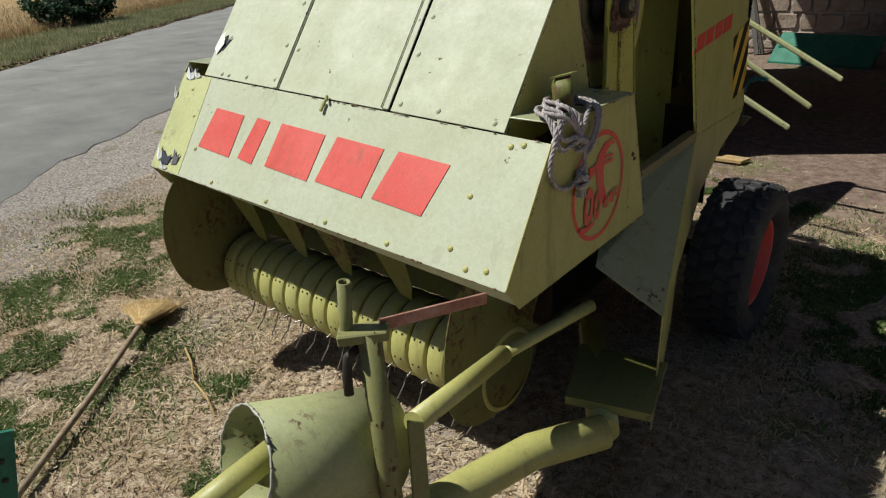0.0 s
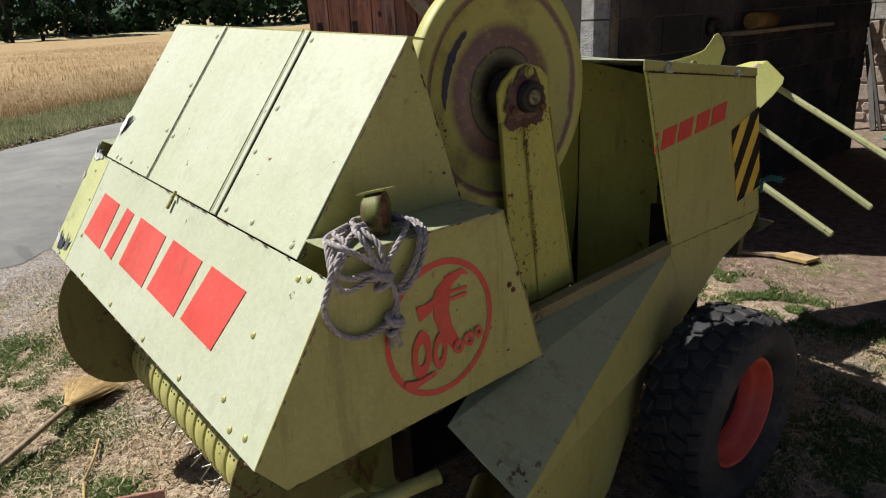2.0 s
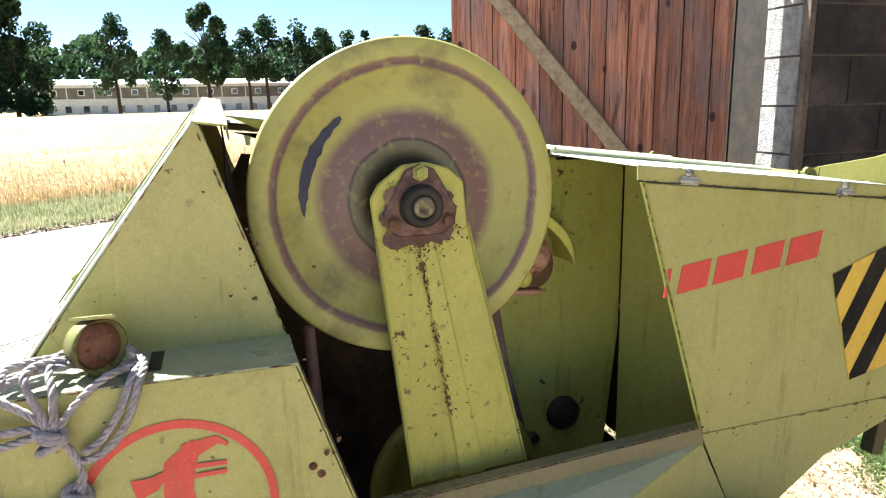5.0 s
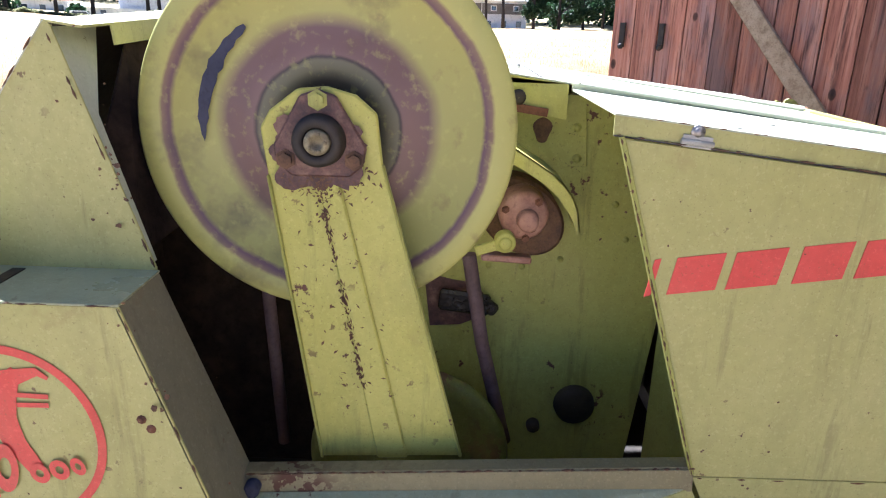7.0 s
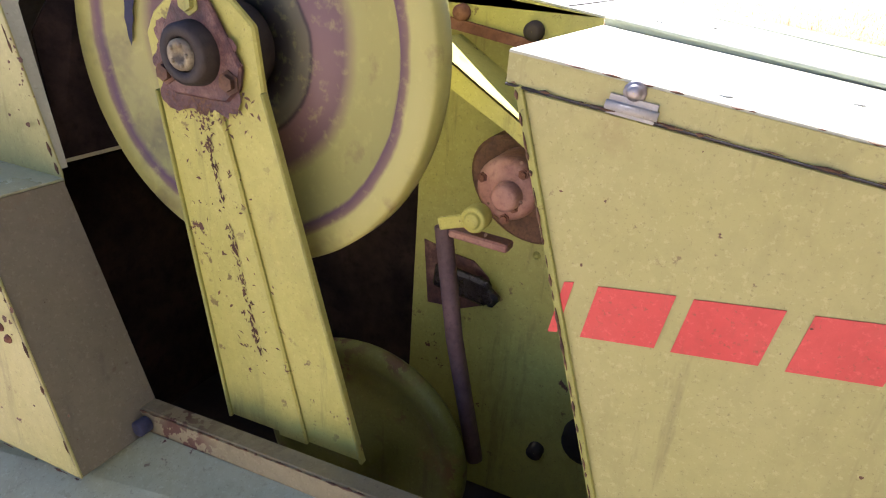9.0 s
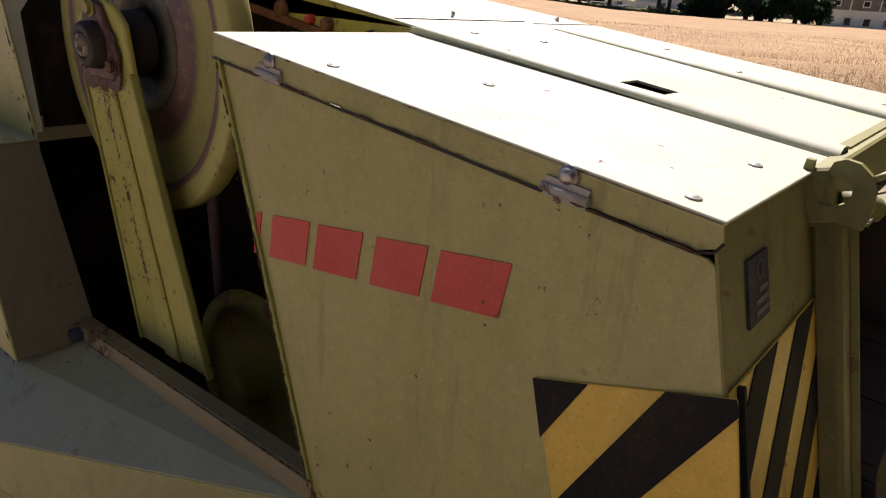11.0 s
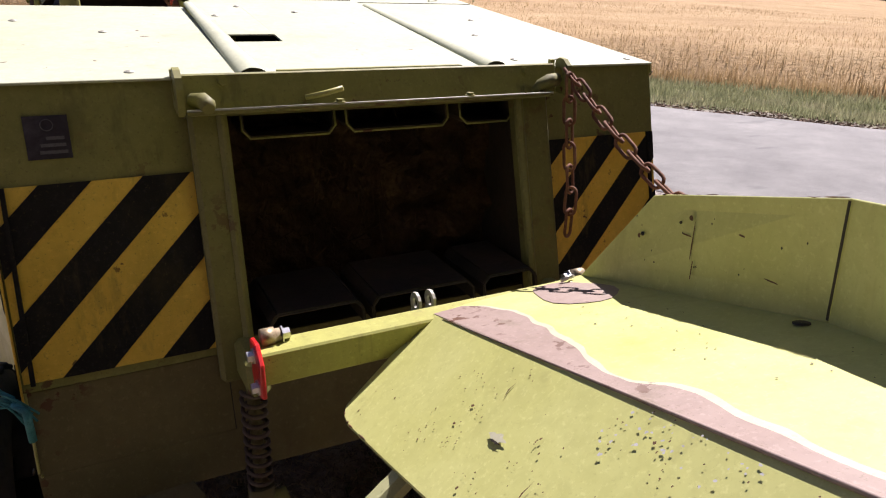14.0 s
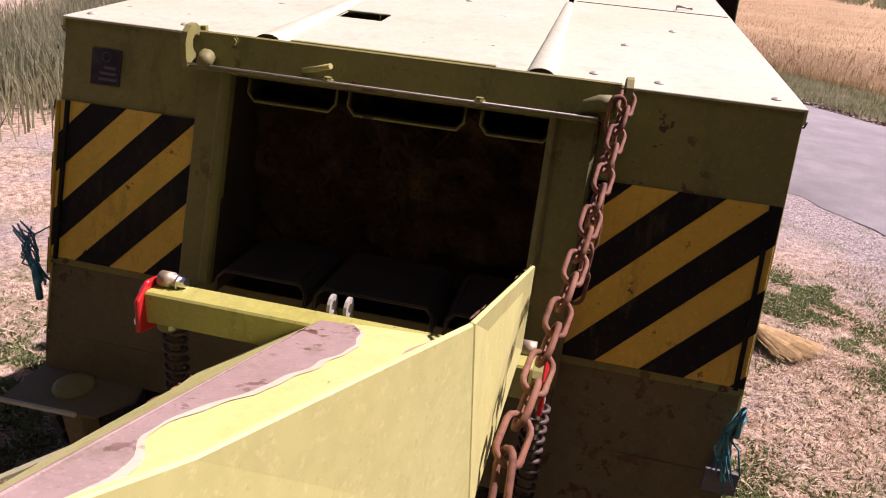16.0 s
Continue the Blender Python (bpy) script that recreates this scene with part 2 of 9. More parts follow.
WHEEL_PAINT = wheel_paint()
SHAFT_M = mottled("greasy_shaft", [(0.10, 0.08, 0.05), (0.20, 0.17, 0.10), (0.30, 0.27, 0.16)], 40, 0.5, 0.2, 0.001, metal=0.3)
STAIN = mottled("rusty_grease", [(0.05, 0.026, 0.014), (0.12, 0.062, 0.03), (0.18, 0.10, 0.045)], 30, 0.7, 0.3, 0.002)
ROPE_M = mottled("weathered_rope", [(0.24, 0.21, 0.22), (0.38, 0.34, 0.34), (0.50, 0.46, 0.45)], 60, 0.95, 0.6, 0.003)
TWINE_M = mottled("blue_twine", [(0.02, 0.10, 0.13), (0.04, 0.22, 0.26), (0.10, 0.32, 0.36)], 60, 0.7, 0.4, 0.001)
STRAW_M = mottled("broom_straw", [(0.42, 0.27, 0.10), (0.58, 0.40, 0.17), (0.68, 0.50, 0.26)], 45, 0.9, 0.6, 0.004, (1, 1, 1), island=0.35)
OCHRE_M = mottled("dull_ochre", [(0.16, 0.085, 0.025), (0.27, 0.15, 0.04), (0.36, 0.22, 0.07)], 12, 0.7, 0.3, 0.002)
SPRING_M = mottled("greasy_spring", [(0.035, 0.024, 0.020), (0.075, 0.052, 0.042), (0.13, 0.095, 0.08)], 20, 0.6, 0.3, 0.002)
GREASY = mottled("wet_grease", [(0.008, 0.007, 0.008), (0.016, 0.013, 0.012), (0.03, 0.022, 0.018)], 14, 0.18, 0.6, 0.006)
FLANGE_M = mottled("oily_maroon_rust", [(0.045, 0.022, 0.022), (0.11, 0.052, 0.042), (0.24, 0.14, 0.09)], 32, 0.45, 0.5, 0.003)
ROD_M = mottled("dull_primer", [(0.085, 0.05, 0.055), (0.12, 0.075, 0.075), (0.16, 0.10, 0.095)], 18, 0.7, 0.3, 0.002)
CLUTCH_M = mottled("oily_rust_primer", [(0.20, 0.09, 0.065), (0.33, 0.17, 0.12), (0.42, 0.24, 0.17)], 22, 0.55, 0.3, 0.002)
STICK_M = mottled("grey_wood", [(0.20, 0.14, 0.09), (0.33, 0.25, 0.17), (0.42, 0.33, 0.24)], 22, 0.85, 0.4, 0.003)


def board_material():
    """Red-brown stained boards: long grain, grey weathered clouds, dark drips and knots."""
    m, nt, b = base("red_brown_boards", 0.85, 0.0, 0.3)
    c = ramp(nt, [(0.3, (0.20, 0.078, 0.055)), (0.5, (0.40, 0.17, 0.115)), (0.7, (0.55, 0.29, 0.21))], tex(nt, 4, 7, 0.65, (7, 7, 0.30)))
    c = mix(nt, c, (0.24, 0.17, 0.165), ramp(nt, [(0.48, 0.0), (0.62, 0.75)], tex(nt, 3.2, 5, 0.65, (1.6, 1.6, 0.5), shift=(4, 1, 6))))
    c = mix(nt, c, (0.035, 0.022, 0.022), ramp(nt, [(0.58, 0.0), (0.70, 0.85)], tex(nt, 6, 5, 0.6, (3, 3, 0.35), shift=(8, 2, 3))))
    c = mix(nt, c, (0.07, 0.028, 0.02), ramp(nt, [(0.52, 0.0), (0.64, 0.6)], tex(nt, 22, 5, 0.65, (5, 5, 0.2))))
    c = mix(nt, c, (0.03, 0.018, 0.014), ramp(nt, [(0.0, 1.0), (0.10, 0.8), (0.13, 0.0)], tex(nt, 7, kind="VORONOI", stretch=(1, 1, 0.6))))
    nt.links.new(c, b.inputs["Base Color"])
    bump(nt, b, tex(nt, 26, 6, 0.6, (4, 4, 0.15)), 0.6, 0.006)
    return m


BOARD_M = board_material()


def vary(m, lo, hi):
    """Each piece of the material gets a tone of its own."""
    nt = m.node_tree
    b = nt.nodes["Principled BSDF"]
    info = nt.nodes.new("ShaderNodeObjectInfo")
    c = mix(nt, b.inputs["Base Color"].links[0].from_socket, ramp(nt, [(0.0, lo), (1.0, hi)], info.outputs["Random"]), 1.0, "MULTIPLY")
    nt.links.new(c, b.inputs["Base Color"])


vary(BOARD_M, 0.62, 1.25)
GREYWOOD = mottled("weathered_grey_board", [(0.28, 0.26, 0.24), (0.42, 0.40, 0.37), (0.55, 0.52, 0.48)], 6, 0.9, 0.5, 0.005, (5, 5, 1))
# block colour darkened for the shed's shade as well as soot
SOOT_SHADE_M = mottled("sooty_shaded_block", [(0.035, 0.032, 0.034), (0.068, 0.062, 0.062), (0.17, 0.14, 0.125)], 2.2, 0.95, 0.8, 0.012)
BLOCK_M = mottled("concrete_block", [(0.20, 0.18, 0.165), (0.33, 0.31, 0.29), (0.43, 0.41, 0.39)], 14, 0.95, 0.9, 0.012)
vary(SOOT_SHADE_M, 0.6, 1.0)
# same blocks, paler: sunlight on the wall end put into the colour
PALE_BLOCK = mottled("weathered_sunlit_block", [(0.30, 0.29, 0.28), (0.52, 0.51, 0.50), (0.68, 0.67, 0.66)], 24, 0.95, 1.0, 0.05, fine=4)
SOOT_SHADE_MORTAR = mottled("sooty_shaded_mortar", [(0.07, 0.06, 0.05), (0.14, 0.11, 0.09), (0.22, 0.17, 0.13)], 6, 0.95, 0.7, 0.006)
MORTAR = mottled("mortar", [(0.30, 0.27, 0.24), (0.40, 0.37, 0.33)], 20, 0.95, 0.7, 0.006)
STONE_M = mottled("field_stone", [(0.20, 0.14, 0.10), (0.36, 0.28, 0.22), (0.48, 0.42, 0.36)], 5, 0.9, 0.8, 0.015, island=0.4)
GREEN_M = mottled("green_painted_sheet", [(0.012, 0.11, 0.075), (0.02, 0.16, 0.10), (0.05, 0.20, 0.14)], 8, 0.45, 0.2, 0.002)
TGREEN = mottled("tractor_green", [(0.008, 0.07, 0.03), (0.012, 0.11, 0.045), (0.03, 0.15, 0.07)], 8, 0.4, 0.2, 0.002)


# ---------------------------------------------------------------- mesh helpers
V3 = Vector


def poly_plate(bm, pts, thick, normal=None):
    """A plate with the outline pts (in order), thick metres deep along its normal, behind the face."""
    pts = [V3(p) for p in pts]
    if normal is None:
        n = V3((0, 0, 0))
        for i in range(len(pts)):
            a, b = pts[i], pts[(i + 1) % len(pts)]
            n += V3(((a.y - b.y) * (a.z + b.z), (a.z - b.z) * (a.x + b.x), (a.x - b.x) * (a.y + b.y)))
        normal = n.normalized()
    normal = V3(normal).normalized()
    top = [bm.verts.new(p) for p in pts]
    bot = [bm.verts.new(p - normal * thick) for p in pts]
    bm.faces.new(top)
    bm.faces.new(bot[::-1])
    for i in range(len(pts)):
        j = (i + 1) % len(pts)
        bm.faces.new((top[j], top[i], bot[i], bot[j]))
    return bm


def box(bm, lo, hi, m=None):
    vs = [bm.verts.new((x, y, z)) for x in (lo[0], hi[0]) for y in (lo[1], hi[1]) for z in (lo[2], hi[2])]
    for f in ((0, 1, 3, 2), (4, 6, 7, 5), (0, 4, 5, 1), (2, 3, 7, 6), (0, 2, 6, 4), (1, 5, 7, 3)):
        bm.faces.new([vs[i] for i in f])
    if m is not None:
        for v in vs:
            v.co = m @ v.co
    return vs


def beam(bm, a, b, w, h, up=(0, 0, 1)):
    """A square bar from a to b, w wide and h high."""
    a, b = V3(a), V3(b)
    d = (b - a).normalized()
    s = d.cross(V3(up)).normalized()
    u = s.cross(d)
    vs = []
    for p in (a, b):
        for i, j in ((-1, -1), (1, -1), (1, 1), (-1, 1)):
            vs.append(bm.verts.new(p + s * (w / 2 * i) + u * (h / 2 * j)))
    for f in ((0, 1, 2, 3), (7, 6, 5, 4), (0, 4, 5, 1), (1, 5, 6, 2), (2, 6, 7, 3), (3, 7, 4, 0)):
        bm.faces.new([vs[i] for i in f])


def tube(bm, path, r, seg=10, caps=True, closed=False):
    """A round tube along a path; r is one radius or one for each point."""
    path = [V3(p) for p in path]
    n = len(path)
    rs = r if isinstance(r, (list, tuple)) else [r] * n
    rings, ref = [], None
    for i, p in enumerate(path):
        a = path[(i - 1) % n] if closed or i > 0 else p
        b = path[(i + 1) % n] if closed or i < n - 1 else p
        d = (b - a).normalized()
        if ref is None:
            ref = d.orthogonal().normalized()
        ref = (ref - d * ref.dot(d)).normalized()
        o = d.cross(ref)
        rings.append([bm.verts.new(p + (ref * math.cos(2 * math.pi * k / seg) + o * math.sin(2 * math.pi * k / seg)) * rs[i]) for k in range(seg)])
    for i in range(n if closed else n - 1):
        a, b = rings[i], rings[(i + 1) % n]
        for k in range(seg):
            f = bm.faces.new((a[k], a[(k + 1) % seg], b[(k + 1) % seg], b[k]))
            f.smooth = True
    if caps and not closed:
        bm.faces.new(rings[0][::-1])
        bm.faces.new(rings[-1])


def lathe(bm, centre, axis, profile, seg=48, smooth=True, arc=(0.0, 1.0)):
    """Turns a profile of (along the axis, radius) round the axis."""
    c, ax = V3(centre), V3(axis).normalized()
    r0 = ax.orthogonal().normalized()
    if abs(ax.x) > 0.9:
        r0 = V3((0, 0, 1))
    r1 = ax.cross(r0)
    full = arc == (0.0, 1.0)
    cols = []
    for k in range(seg if full else seg + 1):
        t = 2 * math.pi * (arc[0] + (arc[1] - arc[0]) * k / seg)
        d = r0 * math.cos(t) + r1 * math.sin(t)
        cols.append([bm.verts.new(c + ax * h + d * r) for h, r in profile])
    for k in range(len(cols) if full else len(cols) - 1):
        a, b = cols[k], cols[(k + 1) % len(cols)]
        for i in range(len(profile) - 1):
            f = bm.faces.new((a[i], a[i + 1], b[i + 1], b[i]))
            f.smooth = smooth


def finish(bm, name, mat, bevel=0.0, weld=True):
    if weld:
        bmesh.ops.remove_doubles(bm, verts=bm.verts, dist=1e-6)
    if bevel:
        edges = [e for e in bm.edges if len(e.link_faces) == 2 and e.calc_face_angle(0) > 0.5]
        bmesh.ops.bevel(bm, geom=edges, offset=bevel, segments=1, affect="EDGES", clamp_overlap=True)
    bmesh.ops.recalc_face_normals(bm, faces=bm.faces)
    me = bpy.data.meshes.new(name)
    bm.to_mesh(me)
    bm.free()
    for m in mat if isinstance(mat, (list, tuple)) else [mat]:
        me.materials.append(m)
    return me


def part(name, bm, mat, parent, label="", bevel=0.0, weld=True):
    """Links a bmesh in world coordinates as one mesh under a thing or a part."""
    ob = new(name, finish(bm, name, mat, bevel, weld))
    ob.parent = parent
    if parent is not None and parent.type == "EMPTY":
        ob.matrix_parent_inverse = parent.matrix_basis.inverted()
    if label:
        ob["label"] = label
    return ob


def thing(name, at, label, category, group=""):
    ob = new(name)
    ob.empty_display_size = 0.1
    ob.matrix_basis = Matrix.Translation(at)
    return tagged(ob, label, category, group)


def solo(name, bm, mat, label, category, group="", kind="", bevel=0.0, weld=True):
    ob = new(name, finish(bm, name, mat, bevel, weld))
    return tagged(ob, label, category, group, kind)


def bolt(bm, p, n, r=0.009, h=0.006, seg=8):
    """A domed bolt head on a face with the normal n."""
    lathe(bm, p, n, [(0, r * 1.25), (0.0015, r * 1.25), (0.0015, r), (h * 0.7, r * 0.85), (h, r * 0.4), (h, 0.0005)], seg)


def hexbolt(bm, p, n, r=0.010, h=0.008):
    lathe(bm, p, n, [(0, r * 1.5), (0.002, r * 1.5), (0.002, r), (h, r), (h, 0.0005)], 6, False)


def clip_poly(poly, lo, hi):
    """Cuts a flat polygon to the rectangle lo..hi."""
    for axis in (0, 1):
        for lim, sign in ((lo[axis], 1), (hi[axis], -1)):
            out = []
            for i, p in enumerate(poly):
                q = poly[(i + 1) % len(poly)]
                a, b = sign * (p[axis] - lim), sign * (q[axis] - lim)
                if a >= 0:
                    out.append(p)
                if a * b < 0:
                    t = a / (a - b)
                    out.append((p[0] + (q[0] - p[0]) * t, p[1] + (q[1] - p[1]) * t))
            poly = out
            if len(poly) < 3:
                return []
    return poly


# ---------------------------------------------------------------- the baler
baler = thing("hay_baler", (0, -1.0, 0), "old faded lime-green sheet-metal hay baler parked on dry grass", "hay baler")


def lean(x):
    """The front hood stands a little higher on its far side."""
    return -0.04 * (x - 0.6)


def strip(x, u, off=0.0):
    """A point of the front panel: u from its lower edge (0) to its upper one (1)."""
    y, z = -2.033 + 0.205 * u, 0.800 + 0.318 * u
    return V3((x, y - 0.840 * off, z + lean(x) + 0.542 * off))


def slope(x, u, off=0.0):
    """A point of the sloping hood above it."""
    y, z = -1.826 + 0.319 * u, 1.122 + 0.416 * u
    return V3((x, y - 0.794 * off, z + lean(x) + 0.608 * off))


SN, UN = V3((0, -0.840, 0.542)), V3((0, -0.794, 0.608))
# front panel with the turned-in lower lip
bm = bmesh.new()
poly_plate(bm, [strip(-0.885, 0), strip(0.728, 0), strip(0.728, 1), strip(-0.865, 1)], 0.004, SN)
poly_plate(bm, [strip(-0.885, 0) + V3((0, 0.004, 0)), strip(-0.885, 0) + V3((0, 0.06, -0.035)), strip(0.728, 0) + V3((0, 0.06, -0.065)), strip(0.728, 0) + V3((0, 0.004, 0))], 0.003)
front = part("front_panel", bm, LIME_TOP, baler, "pale green front panel with red lettering blocks", bevel=0.001)
# five slanted red blocks of the maker's mark
LET = [(-0.637, -0.600, -0.440, -0.452), (-0.405, -0.367, -0.300, -0.327), (-0.259, -0.240, -0.032, -0.050), (-0.015, 0.021, 0.216, 0.188), (0.226, 0.272, 0.457, 0.414)]
for a, b, c, d in LET:
    bm = bmesh.new()
    poly_plate(bm, [strip(a, 0.33, 0.002), strip(d, 0.31, 0.002), strip(c, 0.715, 0.002), strip(b, 0.725, 0.002)], 0.0015, SN)
    part("red_block", bm, RED, front, "plain red painted block")
# bleached yellower end of the panel with torn sticker pieces
bm = bmesh.new()
poly_plate(bm, [strip(-0.88, 0.01, 0.0012), strip(-0.70, 0.01, 0.0012), strip(-0.69, 0.99, 0.0012), strip(-0.862, 0.99, 0.0012)], 0.001, SN)
part("repainted_end", bm, LIME_END, front, "brighter lime repainted end")
for n, (x, u, w) in enumerate(((-0.80, 0.05, 0.05), (-0.74, 0.08, 0.03), (-0.81, 0.93, 0.05))):
    bm = bmesh.new()
    poly_plate(bm, [strip(x - w * 0.5, u, 0.004), strip(x + w * 0.4, u + 0.02, 0.004), strip(x + w * 0.7, u + 0.13, 0.008), strip(x + w * 0.1, u + 0.09, 0.006), strip(x - w * 0.6, u + 0.16, 0.009)], 0.001, SN)
    part("torn_sticker", bm, BLUE_WEAR if n != 1 else PALE, front, "torn remains of a sticker")
for x, u in ((0.547, 0.54), (0.537, 0.16), (0.60, 0.06), (0.66, 0.09), (0.62, 0.93), (0.655, 0.955), (-0.72, 0.60), (-0.78, 0.85), (0.08, 0.05), (-0.2, 0.05), (-0.5, 0.05), (0.33, 0.05), (-0.65, 0.3)):
    bm = bmesh.new()
    bolt(bm, strip(x, u), SN, 0.0068, 0.004)
    part("bolt", bm, LIME, front)
for x, u, w, h in ((-0.815, 0.96, 0.055, 0.10), (-0.775, 0.98, 0.045, 0.07), (-0.845, 0.12, 0.035, 0.14), (-0.80, 0.03, 0.05, 0.06), (-0.868, 0.75, 0.02, 0.10)):
    bm = bmesh.new()
    poly_plate(bm, [strip(x - w * 0.5, u, 0.005), strip(x, u - h * 0.3, 0.004), strip(x + w * 0.5, u, 0.005), strip(x + w * 0.35, u + h * 0.5, 0.010), strip(x + w * 0.05, u + h * 0.35, 0.012), strip(x - w * 0.3, u + h, 0.014)], 0.001, SN)
    part("torn_flap", bm, TORN_M, front, "curled white torn foil")
# latch in the middle of the seam
bm = bmesh.new()
beam(bm, strip(-0.074, 0.98, 0.008), strip(-0.076, 0.89, 0.010), 0.011, 0.008, SN)
beam(bm, strip(-0.072, 1.03, 0.008), strip(-0.062, 0.98, 0.014), 0.009, 0.009, SN)
part("latch", bm, CHIPPED, front, "small bent steel latch", bevel=0.002)

# sloping hood: three sheets with lapped joints
for lo, hi in ((-0.738, -0.318), (-0.312, 0.178), (0.192, 0.588)):
    bm = bmesh.new()
    poly_plate(bm, [slope(lo, 0.0), slope(hi, 0.0), slope(hi, 1), slope(lo, 1)], 0.004, UN)
    part("hood_sheet", bm, LIME_TOP, baler, "sun-bleached sloping hood sheet", bevel=0.001)
for x, w in ((-0.322, 0.018), (0.185, 0.026)):
    bm = bmesh.new()
    poly_plate(bm, [slope(x - w, 0.004, 0.004), slope(x, 0.004, 0.004), slope(x, 0.997, 0.004), slope(x - w, 0.997, 0.004)], 0.004, UN)
    part("lap_strip", bm, LIME_TOP, baler, bevel=0.001)
bm = bmesh.new()
tube(bm, [slope(0.160, 0.004, 0.0075), slope(0.160, 0.5, 0.0075), slope(0.160, 0.997, 0.0075)], 0.0016, 5)
part("seam_line", bm, LIME_DARK, baler, "dark seam along the lapped strip")
bm = bmesh.new()
poly_plate(bm, [slope(-0.73, 0, -0.012), slope(0.58, 0, -0.012), slope(0.58, 1, -0.012), slope(-0.73, 1, -0.012)], 0.003, UN)
part("hood_backing", bm, DARK, baler)
hood_bolts = [(-0.35, 0.06), (-0.36, 0.30), (-0.36, 0.60), (-0.36, 0.93), (0.22, 0.05), (0.215, 0.35), (0.215, 0.58), (0.21, 0.95), (0.36, 0.05), (0.55, 0.04), (-0.50, 0.04), (-0.60, 0.03), (-0.64, 0.03), (-0.295, 0.28)]
for x, u in hood_bolts:
    bm = bmesh.new()
    bolt(bm, slope(x, u), UN, 0.0066, 0.004)
    part("hood_bolt", bm, LIME_TOP, baler)
# corner sticker on the hood
bm = bmesh.new()
poly_plate(bm, [slope(-0.735, 0.18, 0.003), slope(-0.69, 0.20, 0.003), slope(-0.66, 0.31, 0.005), slope(-0.70, 0.24, 0.003), slope(-0.735, 0.30, 0.003)], 0.001, UN)
part("torn_sticker", bm, BLUE_WEAR, baler, "torn remains of a dark sticker")

bm = bmesh.new()
poly_plate(bm, [slope(-0.738, 0.20, 0.004), slope(-0.715, 0.16, 0.004), slope(-0.685, 0.24, 0.010), slope(-0.70, 0.33, 0.012), slope(-0.725, 0.30, 0.008)], 0.001, UN)
part("torn_flap", bm, TORN_M, baler, "curled white torn foil")

# hood ends and ridge
for x in (0.588, -0.738):
    bm = bmesh.new()
    s = lean(x)
    poly_plate(bm, [(x, -1.824, 1.112 + s), (x, -1.507, 1.536 + s), (x, -1.497, 1.530 + s), (x, -1.382, 1.160 + s), (x, -1.382, 1.10 + s), (x, -1.80, 1.06 + s)], 0.004, (1 if x > 0 else -1, 0, 0))
    hood_end = part("hood_end", bm, LIME, baler, "triangular hood end sheet", bevel=0.001)
    if x > 0:
        hood_right = hood_end
bm = bmesh.new()
poly_plate(bm, [(0.584, -1.498, 1.531), (0.452, -1.498, 1.527), (0.558, -1.458, 1.400), (0.572, -1.387, 1.168), (0.584, -1.387, 1.168)], 0.003, (0, 1, 0.3))
part("hood_flange", bm, LIME_TOP, baler, "pale turned-in flange of the hood end")
bm = bmesh.new()
poly_plate(bm, [(-0.735, -1.509, 1.593), (0.588, -1.509, 1.538), (0.585, -1.452, 1.530), (-0.735, -1.452, 1.583)], 0.004)
poly_plate(bm, [(-0.735, -1.452, 1.583), (0.495, -1.452, 1.533), (0.495, -1.449, 1.500), (-0.735, -1.449, 1.55)], 0.003, (0, 1, 0))
part("hood_ridge", bm, LIME, baler, bevel=0.001)
# shade under the hood put into this wall's colour
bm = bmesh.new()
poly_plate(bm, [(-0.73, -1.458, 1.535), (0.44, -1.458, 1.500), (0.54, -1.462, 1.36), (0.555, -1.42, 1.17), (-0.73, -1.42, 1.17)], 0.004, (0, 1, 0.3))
part("hood_inner", bm, BAY_SHADE, baler, "greasy inner wall of the hood, darkened as in shade")
for i in range(9):
    y = -1.415 + i * 0.026
    bm = bmesh.new()
    poly_plate(bm, [(0.217, y, 1.497), (0.217, y + 0.015, 1.495), (0.217, y + 0.012, 1.474), (0.217, y + 0.003, 1.475)], 0.003, (1, 0, 0))
    part("edge_tooth", bm, BARE, baler)

# side boxes beside the hood
for sgn, x0, x1, k in ((1, 0.588, 0.732, 0.0), (-1, -0.738, -0.872, 0.055)):
    def sp(y, z, x=x1, k=k):
        return (x, y, z + k)
    bm = bmesh.new()
    side = [sp(-2.033, 0.800), sp(-1.830, 1.118), sp(-1.800, 1.155), sp(-1.377, 1.153), sp(-1.246, 0.741), sp(-1.975, 0.724)]
    poly_plate(bm, side, 0.004, (sgn, 0, 0))
    panel = part("side_panel", bm, LIME, baler, "green side panel with red round emblem" if sgn > 0 else "plain green side panel", bevel=0.001)
    bm = bmesh.new()
    poly_plate(bm, [sp(-1.802, 1.1585), sp(-1.377, 1.1565), sp(-1.377, 1.1565, x0), sp(-1.802, 1.1585, x0)], 0.004, (0, 0, 1))
    part("box_top", bm, LIME_SMOOTH, baler, "dusty flat box top with sky light in its colour", bevel=0.001)
    bm = bmesh.new()
    poly_plate(bm, [sp(-1.379, 1.152), sp(-1.248, 0.741), sp(-1.248, 0.741, x0 - 0.02 * sgn), sp(-1.379, 1.152, x0)], 0.004, (0, 0.9, 0.3))
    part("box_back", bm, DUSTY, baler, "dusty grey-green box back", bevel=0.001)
    if sgn > 0:
        right_panel = panel
# emblem: a ring and plain red shapes
EC, ER = V3((0.7335, -1.575, 0.932)), 0.158


def em(a, b, off=0.0):
    """A point of the emblem's plane: a along the machine, b upwards, tilted as it is painted."""
    t = radians(3)
    return V3((EC.x + off, EC.y + a * math.cos(t) - b * math.sin(t), EC.z + a * math.sin(t) + b * math.cos(t)))


